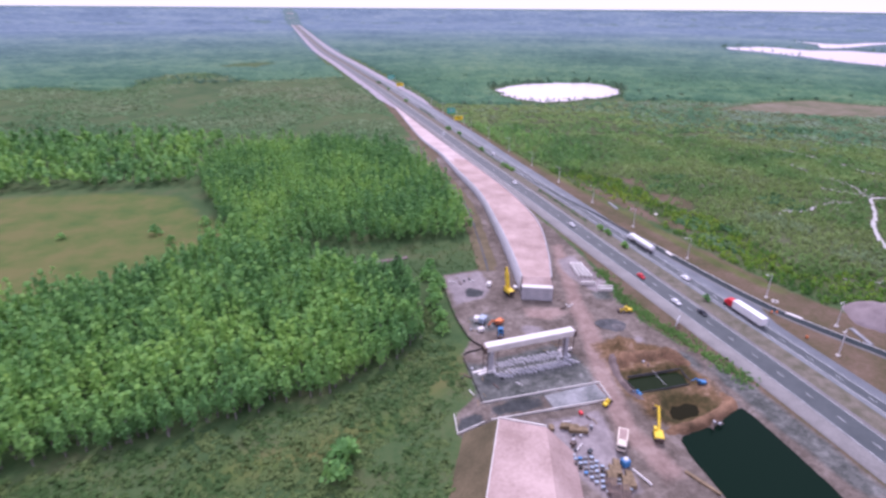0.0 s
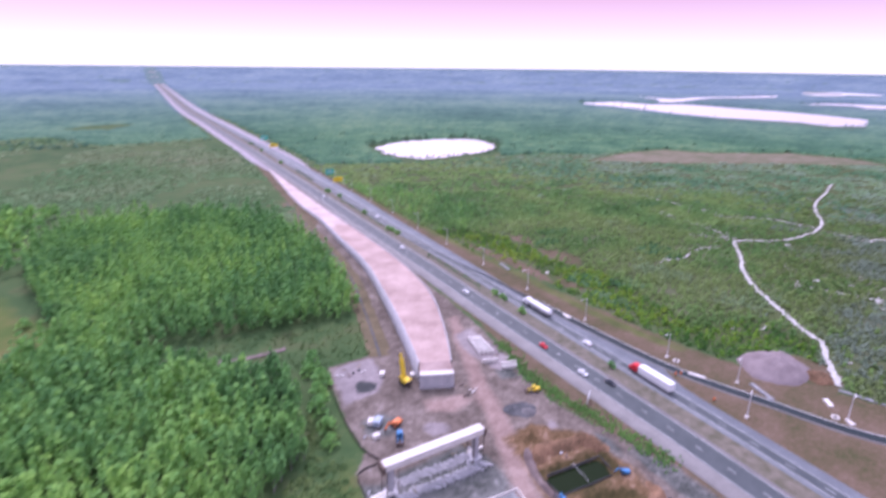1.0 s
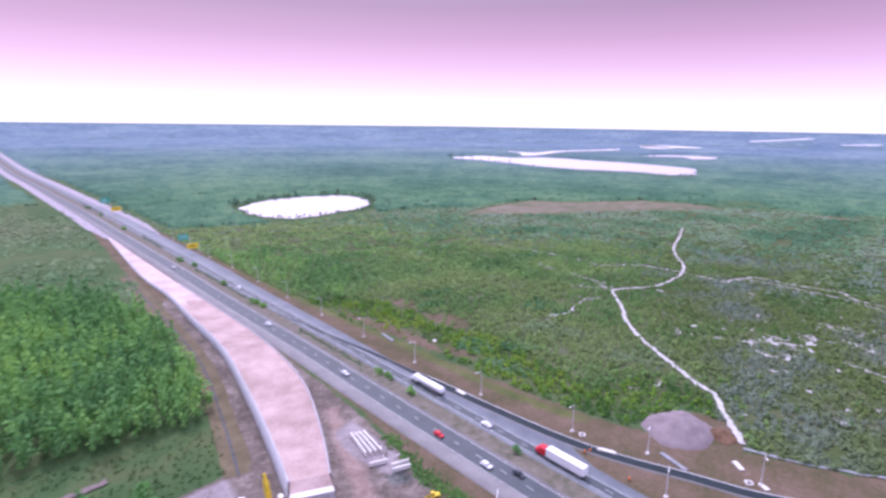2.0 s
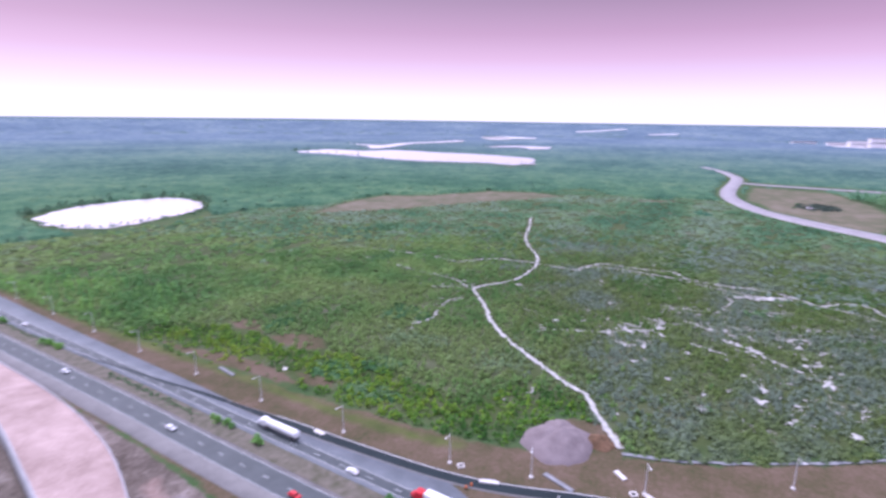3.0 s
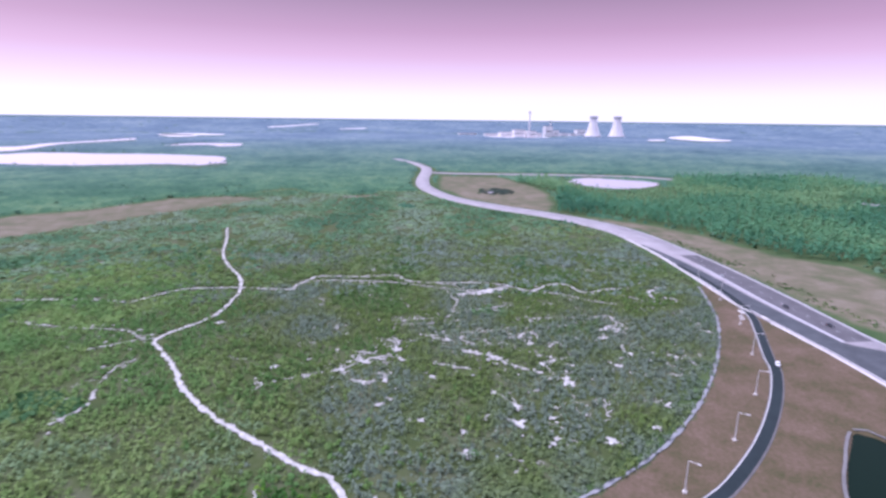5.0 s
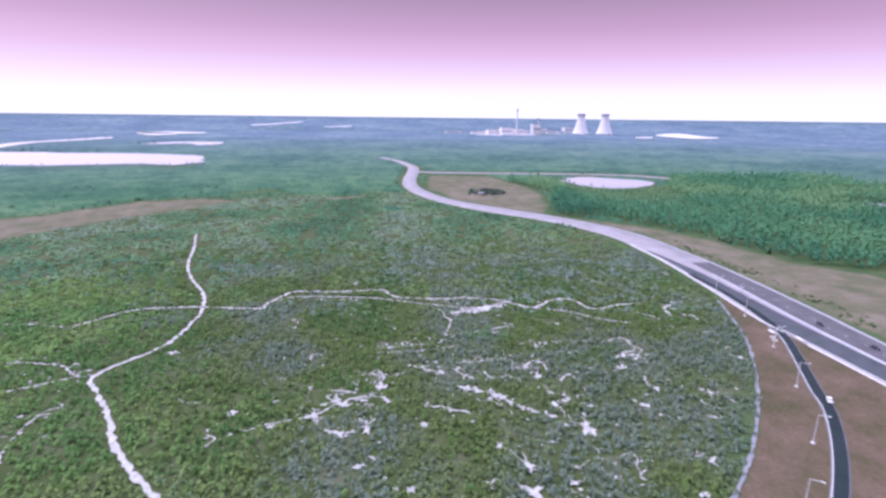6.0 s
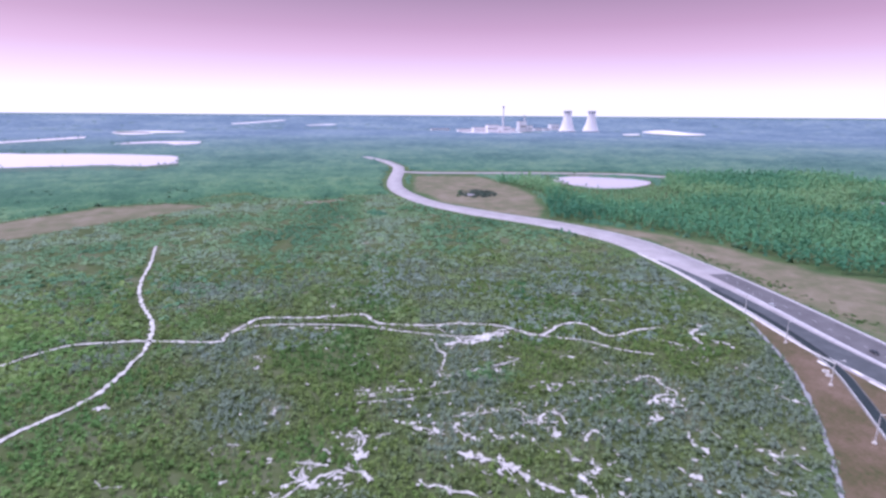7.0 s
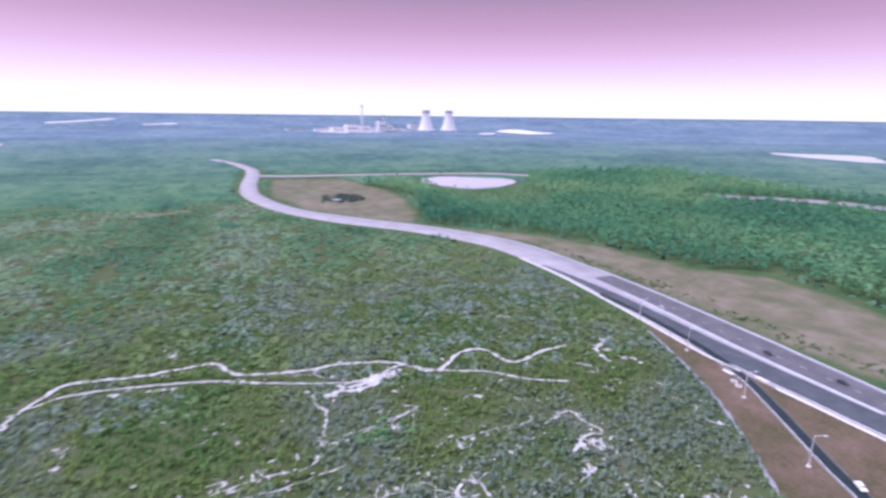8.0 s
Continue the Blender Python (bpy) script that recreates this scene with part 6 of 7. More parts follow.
for x, y, a in ((80.2, 85.6, -28), (77.0, 84.6, -22)):
    copy_thing(steel_stack, pose(x, y, 0.2, 0, 0, a))
loose = tagged(part("timber", beam((0, 0, 0.3), (-3.5, 9.5, 0.3), 0.9, 0.6), M["timber"]), "long brown timber on the soil by the basin", "timber")
loose.location = (106.2, 77, 0)
for x, y, s, nm, mat, lab in ((75, 113.4, 1.0, "crate", "timber", "timber crate at the approach's end"), (78, 105.5, 0.9, "crate", "rust_steel", "rusty steel crate on pale soil"), (81, 101.2, 0.8, "crate", "window_dark", "dark plastic bin on pale soil"),
                              (87.5, 116.6, 0.7, "crate", "red", "small red tool box by the formwork"), (77, 180, 1.4, "crate", "white_concrete", "white site box in the machine yard"), (75.5, 172, 1.2, "crate", "white_concrete", "white site box near the fence"),
                              (79, 178.5, 1.8, "crate", "pale_blue", "blue-grey covered goods in the machine yard"), (94, 207, 1.3, "crate", "white_concrete", "white site box on the pale yard"), (104.5, 200.5, 1.0, "crate", "galv", "grey steel box by the retaining wall")):
    bx_ = thing(nm, pose(x, y, 0.25, 0, 0, x * 37 % 90), lab, "box")
    part("body", block(-s, s, -0.7 * s, 0.7 * s, 0, 1.1 * s, 0.06), M[mat], bx_)
    part("lid", block(-1.05 * s, 1.05 * s, -0.75 * s, 0.75 * s, 1.1 * s, 1.2 * s, 0.03), M[mat], bx_)
rd = random.Random(41)
KIT = (("plank", "timber", 2.6, 0.3, 0.12, "loose timber plank on the soil", "timber"), ("pipe_length", "galv", 3.2, 0.25, 0.25, "loose pale pipe on the soil", "pipe"), ("steel_bundle", "rust_steel", 2.8, 0.5, 0.35, "dark bundle of reinforcing steel", "steel"),
       ("concrete_block", "concrete", 0.9, 0.7, 0.6, "loose pale concrete block", "block"), ("tool_crate", "window_dark", 0.8, 0.6, 0.7, "dark tool crate on the soil", "box"))
for x0, y0, w, d, n in ((66, 140, 16, 16, 14), (84, 112, 10, 6, 10), (78, 104, 8, 8, 8), (76, 176, 7, 9, 10), (84, 216, 10, 6, 7), (146, 200, 5, 12, 7), (97, 150, 6, 8, 6), (106, 196, 5, 5, 5), (118, 182, 5, 8, 5), (127, 100, 8, 3, 4), (128, 133, 8, 5, 5)):
    for i in range(n):
        nm, mat, l, w_, h_, lab, cat = KIT[rd.randrange(len(KIT))]
        x, y = x0 + rd.uniform(-w, w) * 0.6, y0 + rd.uniform(-d, d) * 0.6
        k = rd.uniform(0.7, 1.3)
        o = tagged(part(nm, block(-l / 2 * k, l / 2 * k, -w_ / 2, w_ / 2, 0, h_, 0.04), M[mat]), lab, cat, "loose material on the works")
        o.matrix_world = pose(x, y, max(0.2, surface(x, y) + 0.02), 0, 0, rd.uniform(0, 180))
for k, pit in enumerate((PIT_A,)):
    sheet = thing("sheet_piling", pose(0, 0, 0), "rusty sheet piling round a flooded pit", "sheeting")
    for a, b in zip(pit, pit[1:] + pit[:1]):
        part("sheet", beam((*a, -1.35), (*b, -1.35), 0.14, 1.5), M["dark_soil"], sheet)
    part("strut", tube(((pit[0][0] + pit[1][0]) / 2, 128.6, 0.4), ((pit[2][0] + pit[3][0]) / 2, 119.9, 0.4), 0.07, 0.07, 6), M["concrete"], sheet, "pale steel strut")


# ---- soil heap beside the scrub ----
def heap(name, x, y, rx, ry, h, material, label, seed):
    v, f, nr, na = [(0, 0, h)], [], 14, 40
    for i in range(1, nr + 1):
        u = i / nr
        for j in range(na):
            a = 2 * math.pi * j / na
            k = 1 + 0.22 * noise.noise(Vector((math.cos(a) * 1.5, math.sin(a) * 1.5, seed))) + 0.06 * noise.noise(Vector((math.cos(a) * 6, math.sin(a) * 6, seed)))
            px, py = rx * u * k * math.cos(a), ry * u * k * math.sin(a)
            z = h * (1 - u ** 1.6) + (0.9 * noise.noise(Vector((px * 0.3, py * 0.3, seed))) + 0.45 * noise.noise(Vector((px * 0.8, py * 0.8, seed)))) * (1 - u ** 4)
            v.append((px, py, z if i < nr else -0.4))
    bm = bmesh.new()
    vs = [bm.verts.new(p) for p in v]
    for j in range(na):
        bm.faces.new((vs[0], vs[1 + j], vs[1 + (j + 1) % na]))
        for i in range(nr - 1):
            o = 1 + i * na
            bm.faces.new((vs[o + j], vs[o + na + j], vs[o + na + (j + 1) % na], vs[o + (j + 1) % na]))
    for fc in bm.faces:
        fc.smooth = True
    ob = tagged(part(name, bm, material), label, "heap")
    ob.location = (x, y, 0.1)
    return ob


def berm(pts, width, height, material, label, seed):
    """A low uneven bank of soil along a line."""
    line = spline(pts, 1.0)
    tan = np.gradient(line, axis=0)
    tan /= np.linalg.norm(tan, axis=1)[:, None]
    v, n = [], len(line)
    for i, (p, t) in enumerate(zip(line, tan)):
        end = min(1.0, min(i, n - 1 - i) / 4)
        for u, hz in ((-1, -0.15), (-0.55, 0.6), (-0.1, 1.0), (0.4, 0.75), (1, -0.15)):
            o = u * width * (0.7 + 0.3 * end + wobble(p[0] + 9 * u, p[1], 0.3, 0.35, seed))
            x, y = p[0] + t[1] * o, p[1] - t[0] * o
            z = surface(x, y) + (height * hz * end * (1 + wobble(x, y, 0.5, 0.6, seed)) if hz > 0 else -0.3)
            v.append((x, y, z))
    ob = mesh_of("soil_bank", v, [(i * 5 + j, i * 5 + j + 1, i * 5 + j + 6, i * 5 + j + 5) for i in range(n - 1) for j in range(4)], material)
    for f in ob.data.polygons:
        f.use_smooth = True
    return tagged(ob, label, "soil bank")


berm([(115.3, 140.6), (112.7, 135), (110.6, 127.4), (110.2, 120.7), (110.6, 115)], 1.7, 1.3, M["dirt_track"], "curved low bank of pink-brown soil beside the pit", 1.0)
berm([(138.8, 111), (137.8, 105.6), (133, 103.8), (125, 101.8), (116, 101.2), (108, 101)], 2.4, 1.4, M["orange_soil"], "low bank of orange-brown soil between pit and basin", 2.0)
berm([(113, 134), (120, 137), (129, 136), (136, 133), (140, 127)], 3.0, 2.0, M["orange_soil"], "broad bank of brown spoil behind the pit", 3.0)
heap("sand_mound", 242.5, 128.5, 15.5, 13.0, 6.0, M["sand_pile"], "large pinkish heap of sand at the edge of the scrub", 2.0)
tagged(patch("puddle", [(123, 163), (127, 165), (132, 163.5), (134.5, 159), (132, 155), (128, 154), (126.5, 157), (123.5, 158.5)], 0.22, M["dark_soil"], 1.0, 1.3, 8.0), "dark wet patch of soil on the works", "soil", kind="structure")
heap("soil_mound", 130.5, 157.5, 3.2, 2.6, 1.1, M["site_grey"], "low grey mound of soil on a wet patch", 8.0)
heap("soil_mound", 126.0, 161.5, 2.6, 2.2, 0.9, M["dark_soil"], "low dark mound of soil on a wet patch", 4.0)
heap("soil_mound", 250, 115, 6.0, 6.0, 2.6, M["orange_soil"], "brown heap of soil beside the sand heap", 5.0)
for x, y, a, l in ((219, 121, 70, 6.0), (233.8, 103.6, 50, 2.6), (227, 92.8, 60, 1.2), (199.8, 211, 84, 2.6), (216.3, 285.6, 80, 6.5), (233, 263.6, 40, 1.6)):
    s = tagged(part("concrete_slab", block(-l, l, -0.9, 0.9, 0, 0.45, 0.05), M["grey_concrete"] if l > 5 else M["white_concrete"]), "flat concrete slab lying on the verge", "slab", "slabs on the verge")
    s.matrix_world = pose(x, y, 0.05, 0, 0, a)
for x, y in ((210.0, 153.7), (226, 97.6), (436, -92), (440, -93.5)):
    inlet = thing("drain_inlet", pose(x, y, 0.05, 0, 0, 40), "square concrete drain inlet in the verge", "drain", "drain inlets")
    for a, b in (((-1, -1), (1, -1)), ((1, -1), (1, 1)), ((1, 1), (-1, 1)), ((-1, 1), (-1, -1))):
        part("frame", beam((a[0], a[1], 0.2), (b[0], b[1], 0.2), 0.45, 0.5), M["white_concrete"], inlet)
    part("grate", block(-0.9, 0.9, -0.9, 0.9, 0.0, 0.12), M["tyre"], inlet)
culvert = thing("culvert", pose(206.4, 141, 0.0, 0, 0, -70), "short white concrete culvert across the slip road's edge", "culvert")
part("headwall", block(-3.4, 3.4, -0.6, 0.6, 0, 0.95, 0.05), M["white_concrete"], culvert)
part("apron", block(-2.6, 2.6, 0.6, 1.8, 0, 0.5, 0.05), M["concrete"], culvert)
for x, y in ((202, 145.5), (200, 146.4), (197, 127)):
    drum = thing("traffic_drum", pose(x, y, 0.3), "orange traffic drum on the verge", "drum", "traffic drums")
    part("drum", tube((0, 0, 0.1), (0, 0, 1.1), 0.42, 0.34, 10), M["orange"], drum)
    part("base", tube((0, 0, 0), (0, 0, 0.1), 0.55, 0.55, 8), M["tyre"], drum)


# ---- street lamps ----
lamp = thing("street_lamp", pose(0, 0, 0), "tall galvanised street lamp on a concrete footing", "street lamp", "lamps along the road")
part("foundation", tube((0, 0, -0.3), (0, 0, 0.45), 0.8, 0.75, 10), M["white_concrete"], lamp, "pale concrete foundation")
part("pole", tube((0, 0, 0.4), (0, 0, 11.6), 0.24, 0.13, 8), M["galv"], lamp)
part("arm", tube((0, 0, 11.5), (-3.0, 0, 11.9), 0.11, 0.08, 6), M["galv"], lamp)
head = part("lamp_head", block(-3.9, -2.7, -0.25, 0.25, 11.8, 12.05, 0.06), M["galv"], lamp)
part("lens", block(-3.7, -2.9, -0.18, 0.18, 11.75, 11.81), M["pale_blue"], head)
LAMPS = [(205, 203.3, 0), (209.5, 158, 5), (217, 130, 15), (228, 94.5, 25), (205.5, 249.6, 0), (207, 295.5, 0), (208.5, 343, 0), (210.5, 390, 0), (213, 440, 0), (215.5, 492, 0), (215.5, 540, 0),
         (217, 590, 0), (218, 640, 0), (217, 685, 0), (216, 735, 0), (217, 785, 0), (257, 51.8, 32), (278, 14, 42), (307.5, -18.2, 48), (342.6, -46.3, 55), (385, -69, 62), (427.5, -86, 70), (472.5, -97, 80), (515.7, -102, 85)]
for x, y, a in LAMPS[1:]:
    copy_thing(lamp, pose(x, y, 0.05, 0, 0, a))
lamp.matrix_world = pose(205, 203.3, 0.05)
copy_thing(lamp, pose(197.8, 114.4, 0.05, 0, 0, 20))


def gantry(x, y, mat, label, w, h):
    g = thing("overhead_sign", pose(x, y, 0), label, "road sign")
    part("mast", tube((6.5, 0, 0), (6.5, 0, 8.6), 0.3, 0.22, 8), M["galv"], g)
    part("arm", tube((6.5, 0, 7.6), (-w / 2, 0, 7.6), 0.2, 0.15, 6), M["galv"], g)
    board = part("sign_board", block(-w / 2, w / 2, -0.35, -0.2, 5.4, 5.4 + h, 0.03), M[mat], g)
    part("sign_border", block(-w / 2 - 0.12, w / 2 + 0.12, -0.18, -0.1, 5.3, 5.5 + h), M["paint_white"], board)
    for k in range(2):
        part("bar", block(-w * 0.35, w * 0.3 - k * 0.8, -0.4, -0.36, 5.4 + h * (0.3 + 0.35 * k), 5.4 + h * (0.42 + 0.35 * k)), M["paint_white" if mat == "sign_green" else "tyre"], board)


gantry(216.5, 606, "sign_green", "green overhead road sign on a steel mast", 9.5, 6.0)
gantry(210.5, 565, "sign_yellow", "yellow overhead road sign on a steel mast", 10.0, 4.6)
gantry(225, 932, "sign_green", "green overhead road sign far along the highway", 11.0, 6.6)
gantry(217.5, 846, "sign_yellow", "yellow overhead road sign far along the highway", 11.0, 5.0)
board = thing("notice_board", pose(154, 150.7, 0.1, 0, 0, 35), "white site notice board beside the highway", "sign")
for sx in (-2.2, 2.2):
    part("post", tube((sx, 0, 0), (sx, 0, 2.4), 0.12, 0.12, 6), M["timber"], board)
part("panel", block(-2.8, 2.8, -0.12, 0.12, 0.9, 3.6, 0.03), M["paint_white"], board)


# ---- vehicles ----
def car(m, mat, label):
    c = thing("car", m, label, "car", "cars on the road")
    bm = block(-0.95, 0.95, -2.4, 2.4, 0.35, 1.0, 0.15)
    body = part("body", bm, M[mat], c)
    cabin = part("cabin", block(-0.85, 0.85, -1.7, 1.0, 0.98, 1.6, 0.12, 0.18), M[mat], c)
    part("window", block(-0.80, 0.80, -1.62, 0.98, 1.08, 1.48, 0.03, 0.08), M["window_dark"], cabin)
    for sx in (-0.8, 0.8):
        for sy in (-1.5, 1.5):
            wheel(c, sx, sy, 0.36, 0.24)
        part("headlight", block(sx - 0.2, sx + 0.2, 2.36, 2.43, 0.65, 0.82), M["paint_white"], body)
        part("taillight", block(sx - 0.2, sx + 0.2, -2.43, -2.36, 0.7, 0.88), M["red"], body)
    return c


def semi(m, cab_mat, tanker, label):
    c = thing("articulated_lorry", m, label, "truck")
    cab = part("cab", block(-1.45, 1.45, 6.6, 9.6, 0.9, 3.9, 0.3), M[cab_mat], c)
    part("bonnet", block(-1.1, 1.1, 9.5, 11.4, 0.8, 2.3, 0.3), M[cab_mat], c)
    part("windscreen", block(-1.25, 1.25, 9.3, 9.66, 2.4, 3.5, 0.05), M["window_dark"], cab)
    part("chassis", block(-0.5, 0.5, -9.5, 10.6, 0.8, 1.15), M["rust_steel"], c)
    if tanker:
        t = part("tank", tube((0, -9.8, 2.6), (0, 6.0, 2.6), 1.55, 1.55, 18), M["car_white"], c)
        for yy in (-9.8, 6.0):
            part("end_cap", tube((0, yy, 2.6), (0, yy + (0.5 if yy > 0 else -0.5), 2.6), 1.5, 0.9, 18), M["car_white"], t)
    else:
        part("trailer", block(-1.55, 1.55, -10.2, 6.0, 1.2, 4.5, 0.08), M["car_white"], c, "white box trailer")
    for sx in (-1.2, 1.2):
        for sy in (-8.6, -7.2, 6.4, 7.6, 10.4):
            wheel(c, sx, sy, 0.6, 0.5)
    return c


semi(pose(186.6, 148.0, 0.36, 0, 0, -3), "red", False, "lorry with a red cab and a white box trailer")
semi(pose(191.5, 224.0, 0.36, 0, 0, -2), "car_white", True, "white tanker lorry on the highway")
for x, y, a, mat, lab in ((171.4, 262, 178, "car_white", "white car on the highway"), (186.9, 184, -4, "car_white", "white car following a lorry"), (167.6, 192, 177, "red", "small red car on the highway"), (170.8, 155, 178, "car_dark", "dark car on the highway"),
                          (166.4, 166, 178, "car_white", "white car in the outer lane"), (175.6, 349, 178, "car_white", "white car on the highway"), (194.6, 433, -1, "car_white", "white car in the slip lane"), (179.5, 523, 178, "car_white", "white car far along the highway"), (457, -132, 90, "car_dark", "dark car on the side road"), (424, -137.5, 92, "car_dark", "dark car on the side road"),
                          (526, -126, 90, "car_silver", "grey car on the side road"), (371.5, -74, 62, "car_white", "white car on the slip road")):
    car(pose(x, y, 0.38, 0, 0, a), mat, lab)

# ---- bushes of the median, single trees ----
big_bush = leaf_cloud(90, 1.7, 2.6, 0.7, 0.1, dome, 501)
tmp = mesh_of("shrub", big_bush.reshape(-1, 3), np.arange(len(big_bush) * 4).reshape(-1, 4), M["tree_green"])
big_data = tmp.data
low_data = tmp.data.copy()
low_data.materials[0] = M["thicket"]
bpy.data.objects.remove(tmp)
random.seed(9)


hedge = [(x + rng.normal(0, 0.9), y, 0.1, rng.uniform(0.35, 0.7)) for a, b in (((188.8, 407), (191.3, 505)), ((196.9, 608), (199.9, 678)), ((204, 857), (208, 1000)), ((183.2, 262), (185.6, 330)))
         for x, y in zip(np.linspace(a[0], b[0], 90), np.linspace(a[1], b[1], 90))]
scatter("rough_grass", hedge, BUSH_KINDS, M["thicket"], 41, "dark low growth along the highway median", "grass", 0.1)


def bush(x, y, s, lab, group, low=1.0):
    o = new("shrub", low_data if low < 1 else big_data)
    o.matrix_world = pose(x, y, 0.1, 0, 0, random.uniform(0, 360)) @ Matrix.Diagonal((s, s, s * low * random.uniform(0.85, 1.15), 1))
    tagged(o, lab, "shrub", group)


for cx, cy, n in ((185.4, 252, 3), (185.6, 245, 4), (183.5, 226, 4), (188, 385, 5), (188.5, 394, 5), (193, 545, 6), (194, 520, 4), (196.5, 735, 6), (190, 450, 4), (203, 930, 6), (182.4, 165, 1), (200, 850, 4)):
    for i in range(n):
        bush(cx + random.uniform(-1.6, 1.6), cy + random.uniform(-4, 4), random.uniform(0.7, 1.25), "dark green bush on the grassy median", "bushes on the median")
for x, y, s in ((12, 119, 3.0), (8.5, 114, 2.4), (13.5, 123, 1.8), (-62, 322, 2.2), (-52, 306, 1.6), (-110, 330, 1.5), (-36, 330, 2.0), (70, 214, 2.6), (66, 206, 2.2), (64, 196, 2.6), (68, 222, 2.0), (62, 184, 2.0), (72, 228, 2.4), (61, 176, 1.8)):
    bush(x, y, s, "fresh green bush in rough grass", "bushes west of the works")
basin_rim = loop_line(SOUTH_BASIN, 3.0)
tagged(ribbon("kerb", basin_rim, -1.6, -0.4, 0.22, M["shoulder"], 0.2), "grey lined rim of the retention basin", "kerb", kind="structure")
for x, y, s in ((870, 92, 2.0), (804, 22, 2.2), (790, 10, 1.8), (724, -62, 2.2), (1030, 20, 2.2), (985, 26, 2.0), (1330, 90, 2.6), (1284, -230, 2.6)):
    bush(x, y, s, "low dark green bush beside the side road", "bushes along the side road", 0.5)
rough = [(x + rng.normal(0, 13), y + rng.normal(0, 4.0), 0.0, rng.uniform(0.25, 0.6)) for x, y in ((600, -150), (560, -154), (505, -160), (470, -162), (440, -168), (410, -174), (640, -146)) for _ in range(46)]
scatter("rough_grass", rough, LUMP_KINDS, M["verge_grass"], 34, "patches of rough dull grass along the side road", "grass", 0.1)

ra, rr2 = rng.uniform(0, 6.28, 260), np.sqrt(rng.uniform(0.0, 1, 260))
scatter("reeds", [(1012 + 38 * r_ * math.cos(a_), -4 + 28 * r_ * math.sin(a_), 0.0, s_) for a_, r_, s_ in zip(ra, rr2, rng.uniform(0.6, 1.1, 260)) if math.hypot(1012 + 38 * r_ * math.cos(a_) - 1001, -4 + 28 * r_ * math.sin(a_) - 6) > 8],
        LUMP_KINDS, M["dark_reed"], 33, "dark reeds round a small pond", "reeds", 0.1)

# ---- sand showing between the bushes, as ragged spots and worn trails ----
sv, sf = [], []
rs = random.Random(17)


def blot(x, y, r, stretch, turn):
    n, o = 13, len(sv)
    sv.append((x, y, 0.5))
    for i in range(n):
        a = 2 * math.pi * i / n
        k = r * (0.35 + 1.05 * rs.random())
        u, w = math.cos(a) * k * stretch, math.sin(a) * k
        sv.append((x + u * math.cos(turn) - w * math.sin(turn), y + u * math.sin(turn) + w * math.cos(turn), 0.46))
    for i in range(n):
        sf.append((o, o + 1 + i, o + 1 + (i + 1) % n))


for k, (sx, sy, sr) in enumerate(SPOTS):
    sr = sr * 1.25 if k < 33 else sr
    blot(sx, sy, sr, rs.uniform(1.0, 1.3 if k < 33 else 2.0), rs.uniform(0, 3.14))
    for i in range(rs.randint(1, 3)):
        h = rs.uniform(0, 6.28)
        blot(sx + math.cos(h) * sr, sy + math.sin(h) * sr, sr * rs.uniform(0.25, 0.5), rs.uniform(1.6, 3.0), h)
nv, nf = [], []
for line in NETS:
    o = len(nv)
    for i, (x, y, w) in enumerate(line):
        x0, y0, _ = line[max(i - 1, 0)]
        x1, y1, _ = line[min(i + 1, len(line) - 1)]
        l = math.hypot(x1 - x0, y1 - y0) + 1e-6
        ux, uy = (y1 - y0) / l, -(x1 - x0) / l
        k = 0.1 if i == len(line) - 1 else 1.0
        a, b = w * k * rs.uniform(0.5, 1.4), w * k * rs.uniform(0.5, 1.4)
        nv += [(x - ux * a, y - uy * a, 0.44), (x + ux * b, y + uy * b, 0.44)]
    nf += [(o + 2 * i, o + 2 * i + 1, o + 2 * i + 3, o + 2 * i + 2) for i in range(len(line) - 1)]
tagged(mesh_of("sand_spots", sv, sf, M["sand"]), "bare white sand spots between scrub bushes", "sand", kind="stuff")
tagged(mesh_of("sand_streaks", nv, nf, M["sand"]), "net of bare white sand streaks between scrub bushes", "sand", kind="stuff")


# ---- power station on the horizon ----
def cooling_tower(x, y, label):
    t = thing("cooling_tower", pose(x, y, 0), label, "cooling tower", "cooling towers")
    prof = [(52, 8), (44, 26), (34, 56), (26.5, 88), (24, 104), (24, 122), (25.5, 134)]
    v, f, n = [], [], 36
    for r, z in prof + [(24.3, 134), (22.8, 122), (22.8, 104)]:
        v += [(r * math.cos(2 * math.pi * i / n), r * math.sin(2 * math.pi * i / n), z) for i in range(n)]
    for k in range(len(prof) + 2):
        f += [(k * n + i, k * n + (i + 1) % n, (k + 1) * n + (i + 1) % n, (k + 1) * n + i) for i in range(n)]
    s = mesh_of("shell", v, f, M["tower"], t)
    for p in s.data.polygons:
        p.use_smooth = True
    for i in range(24):
        a, b = 2 * math.pi * i / 24, 2 * math.pi * (i + 0.5) / 24
        part("leg", beam((54 * math.cos(a), 54 * math.sin(a), 0), (51.5 * math.cos(b), 51.5 * math.sin(b), 8.4), 1.6, 1.6), M["tower"], t)
    part("rim_band", tube((0, 0, 118), (0, 0, 134.4), 25.4, 26.1, 36), M["concrete"], t, "darker band round the rim")


cooling_tower(3735, -925, "tall pale concrete cooling tower of a power station")
cooling_tower(3758, -1088, "tall pale concrete cooling tower of a power station")


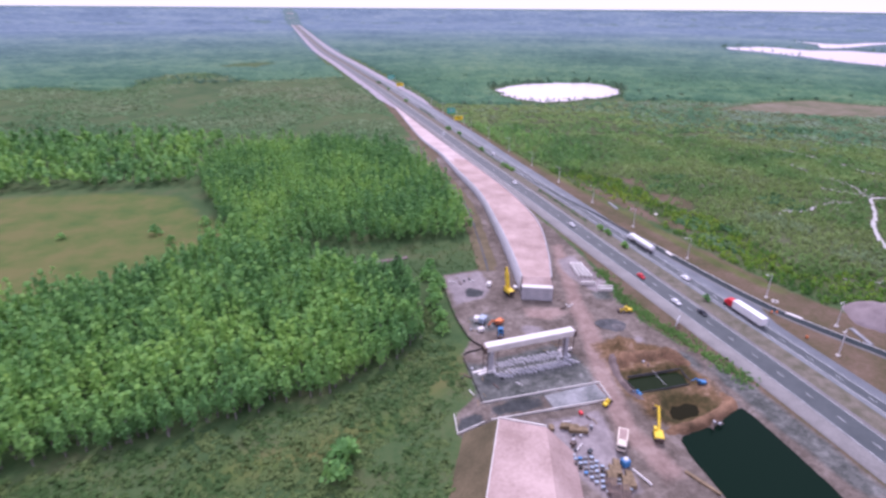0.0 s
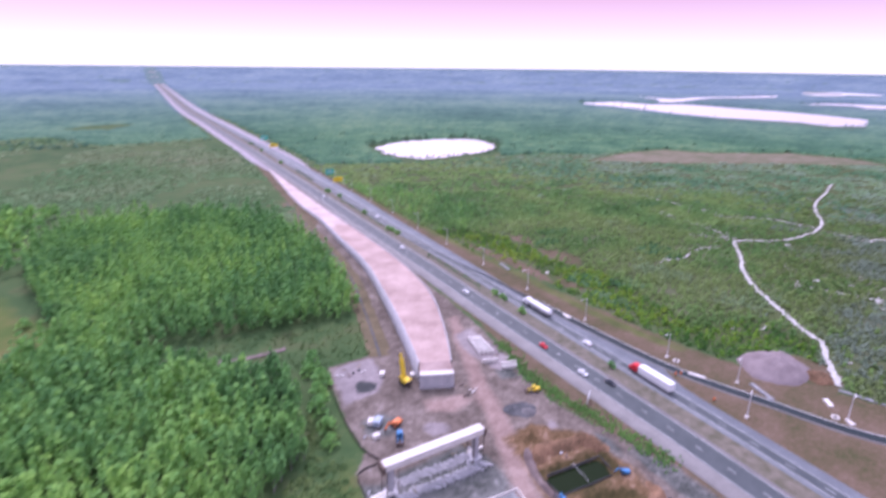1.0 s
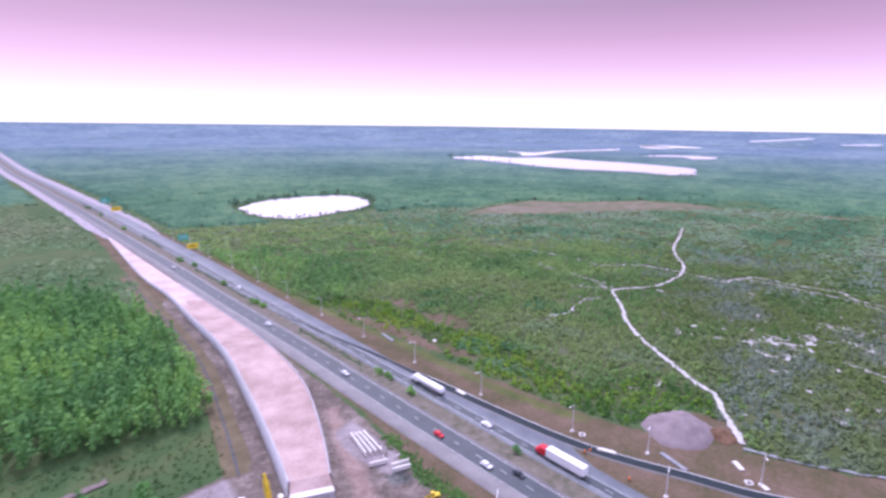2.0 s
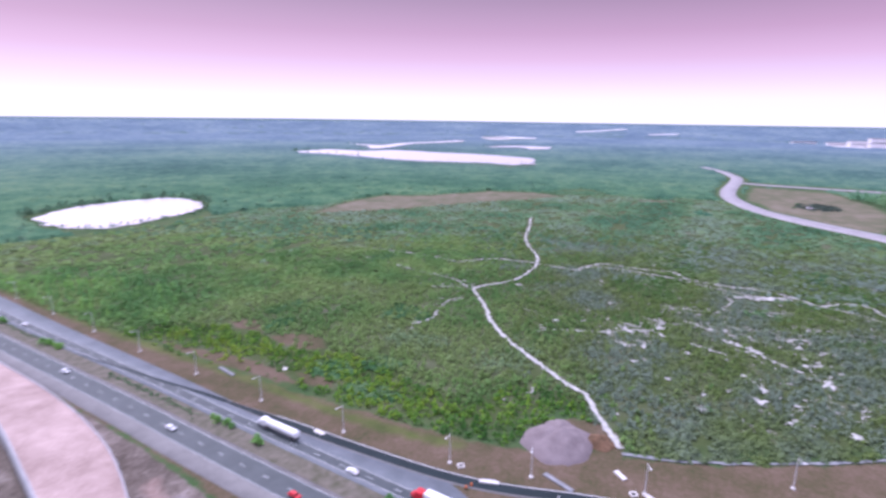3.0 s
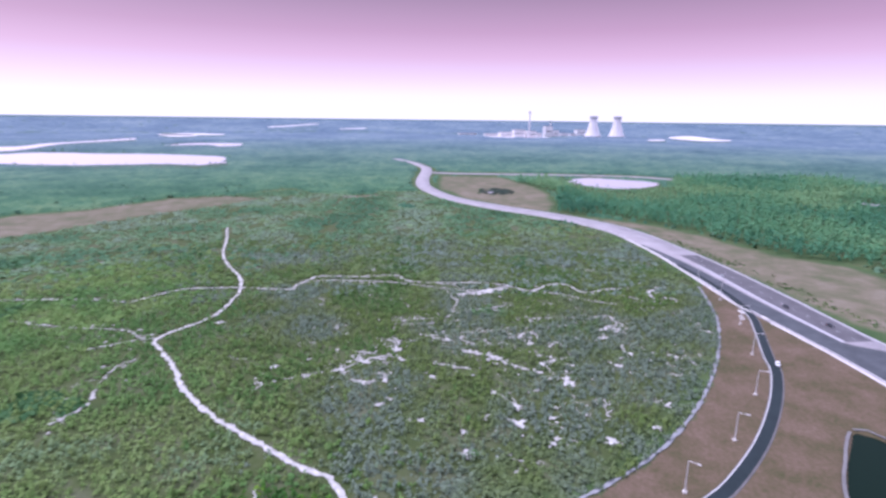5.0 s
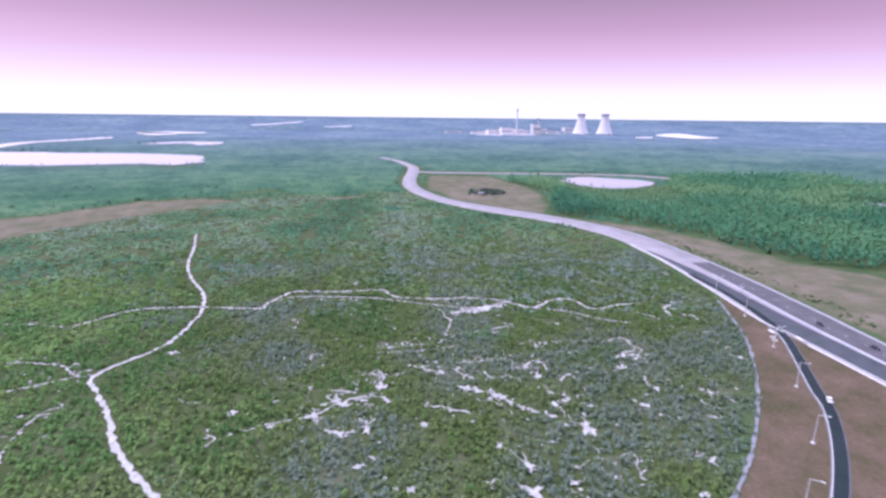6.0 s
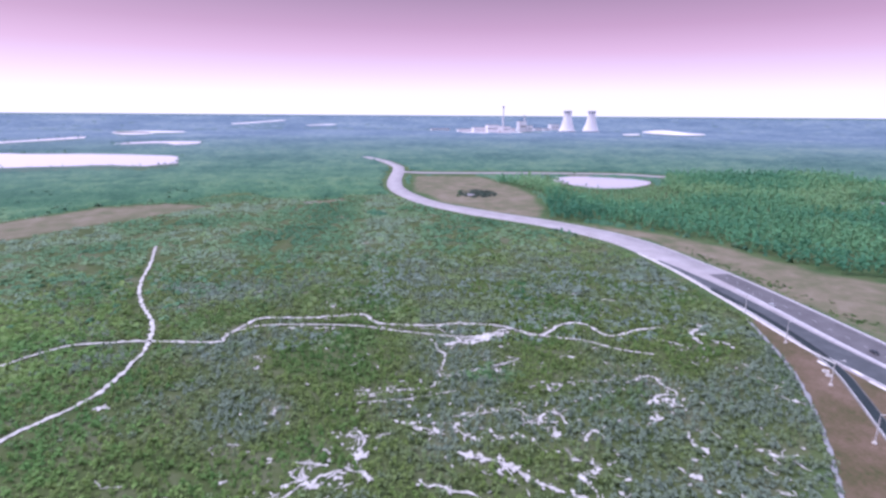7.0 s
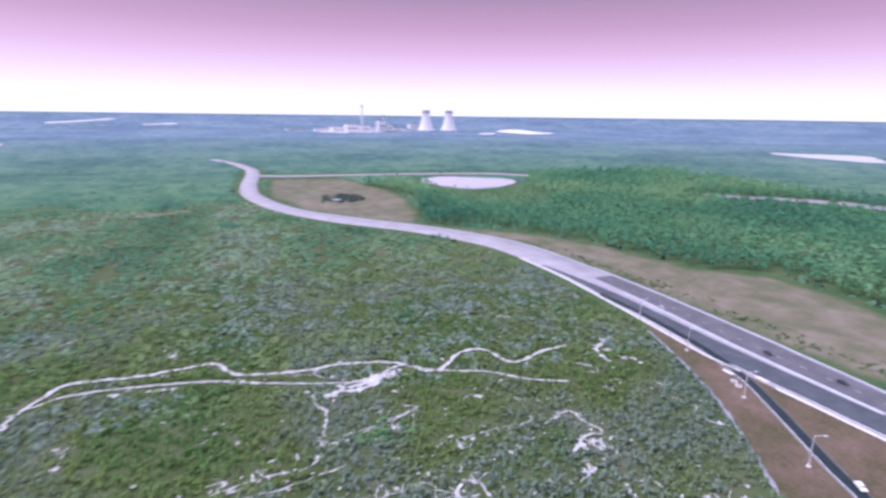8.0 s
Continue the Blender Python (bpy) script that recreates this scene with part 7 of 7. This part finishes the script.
def plant_block(x, y, w, d, h, mat, label):
    b = thing("industrial_building", pose(x, y, float(rise(x, y)), 0, 0, 10), label, "building", "power station buildings")
    part("wall", block(-d / 2, d / 2, -w / 2, w / 2, 0, h, 0.5), M[mat], b)
    part("roof", block(-d / 2 - 1, d / 2 + 1, -w / 2 - 1, w / 2 + 1, h, h + 2), M["grey_concrete"], b)
    for k in range(int(w // 14)):
        part("window_band", block(-d / 2 - 0.5, -d / 2, -w / 2 + 4 + k * 14, -w / 2 + 12 + k * 14, h * 0.45, h * 0.6), M["window_dark"], b)


for x, y, w, d, h in ((3640, -345, 80, 50, 30), (3600, -420, 70, 50, 46), (3620, -500, 60, 60, 38), (3780, -640, 50, 50, 66), (3790, -690, 40, 40, 40), (3850, -760, 60, 40, 22), (3990, -905, 60, 50, 40), (3700, -260, 90, 40, 18), (3900, -120, 120, 40, 14), (3700, -560, 40, 40, 24), (3880, -830, 40, 30, 18)):
    plant_block(x, y, w, d, h, "plant_wall", "pale power station block on the horizon")
for x, y, h, r in ((3540, -478, 158, 5.5), (3770, -655, 105, 4.0)):
    c = thing("chimney", pose(x, y, 0), "tall slim power station chimney", "chimney")
    part("shaft", tube((0, 0, 0), (0, 0, h), r, r * 0.7, 14), M["tower"], c)
    part("top_band", tube((0, 0, h - 14), (0, 0, h + 0.5), r * 0.82, r * 0.78, 14), M["rust_steel"], c, "dark band at the top")
yard = tagged(patch("yard", [(3480, -330), (3530, -520), (3700, -640), (3700, -420), (3900, -100), (4000, 30), (3850, -60), (3600, -250)], 0.6, M["white_flat"], 20, 8, 3), "bare pale yard round the power station", "yard", kind="structure")

# ---- the plan is drawn to the scale of 1 to 0.72: bring everything to metres ----
shrink = Matrix.Scale(SCALE, 4)
for me in list(bpy.data.meshes):
    me.transform(shrink)
for ob in scene.objects:
    if ob.type in {'MESH', 'EMPTY'}:
        ob.location = ob.location * SCALE
        inv = ob.matrix_parent_inverse.copy()
        inv.translation = inv.translation * SCALE
        ob.matrix_parent_inverse = inv
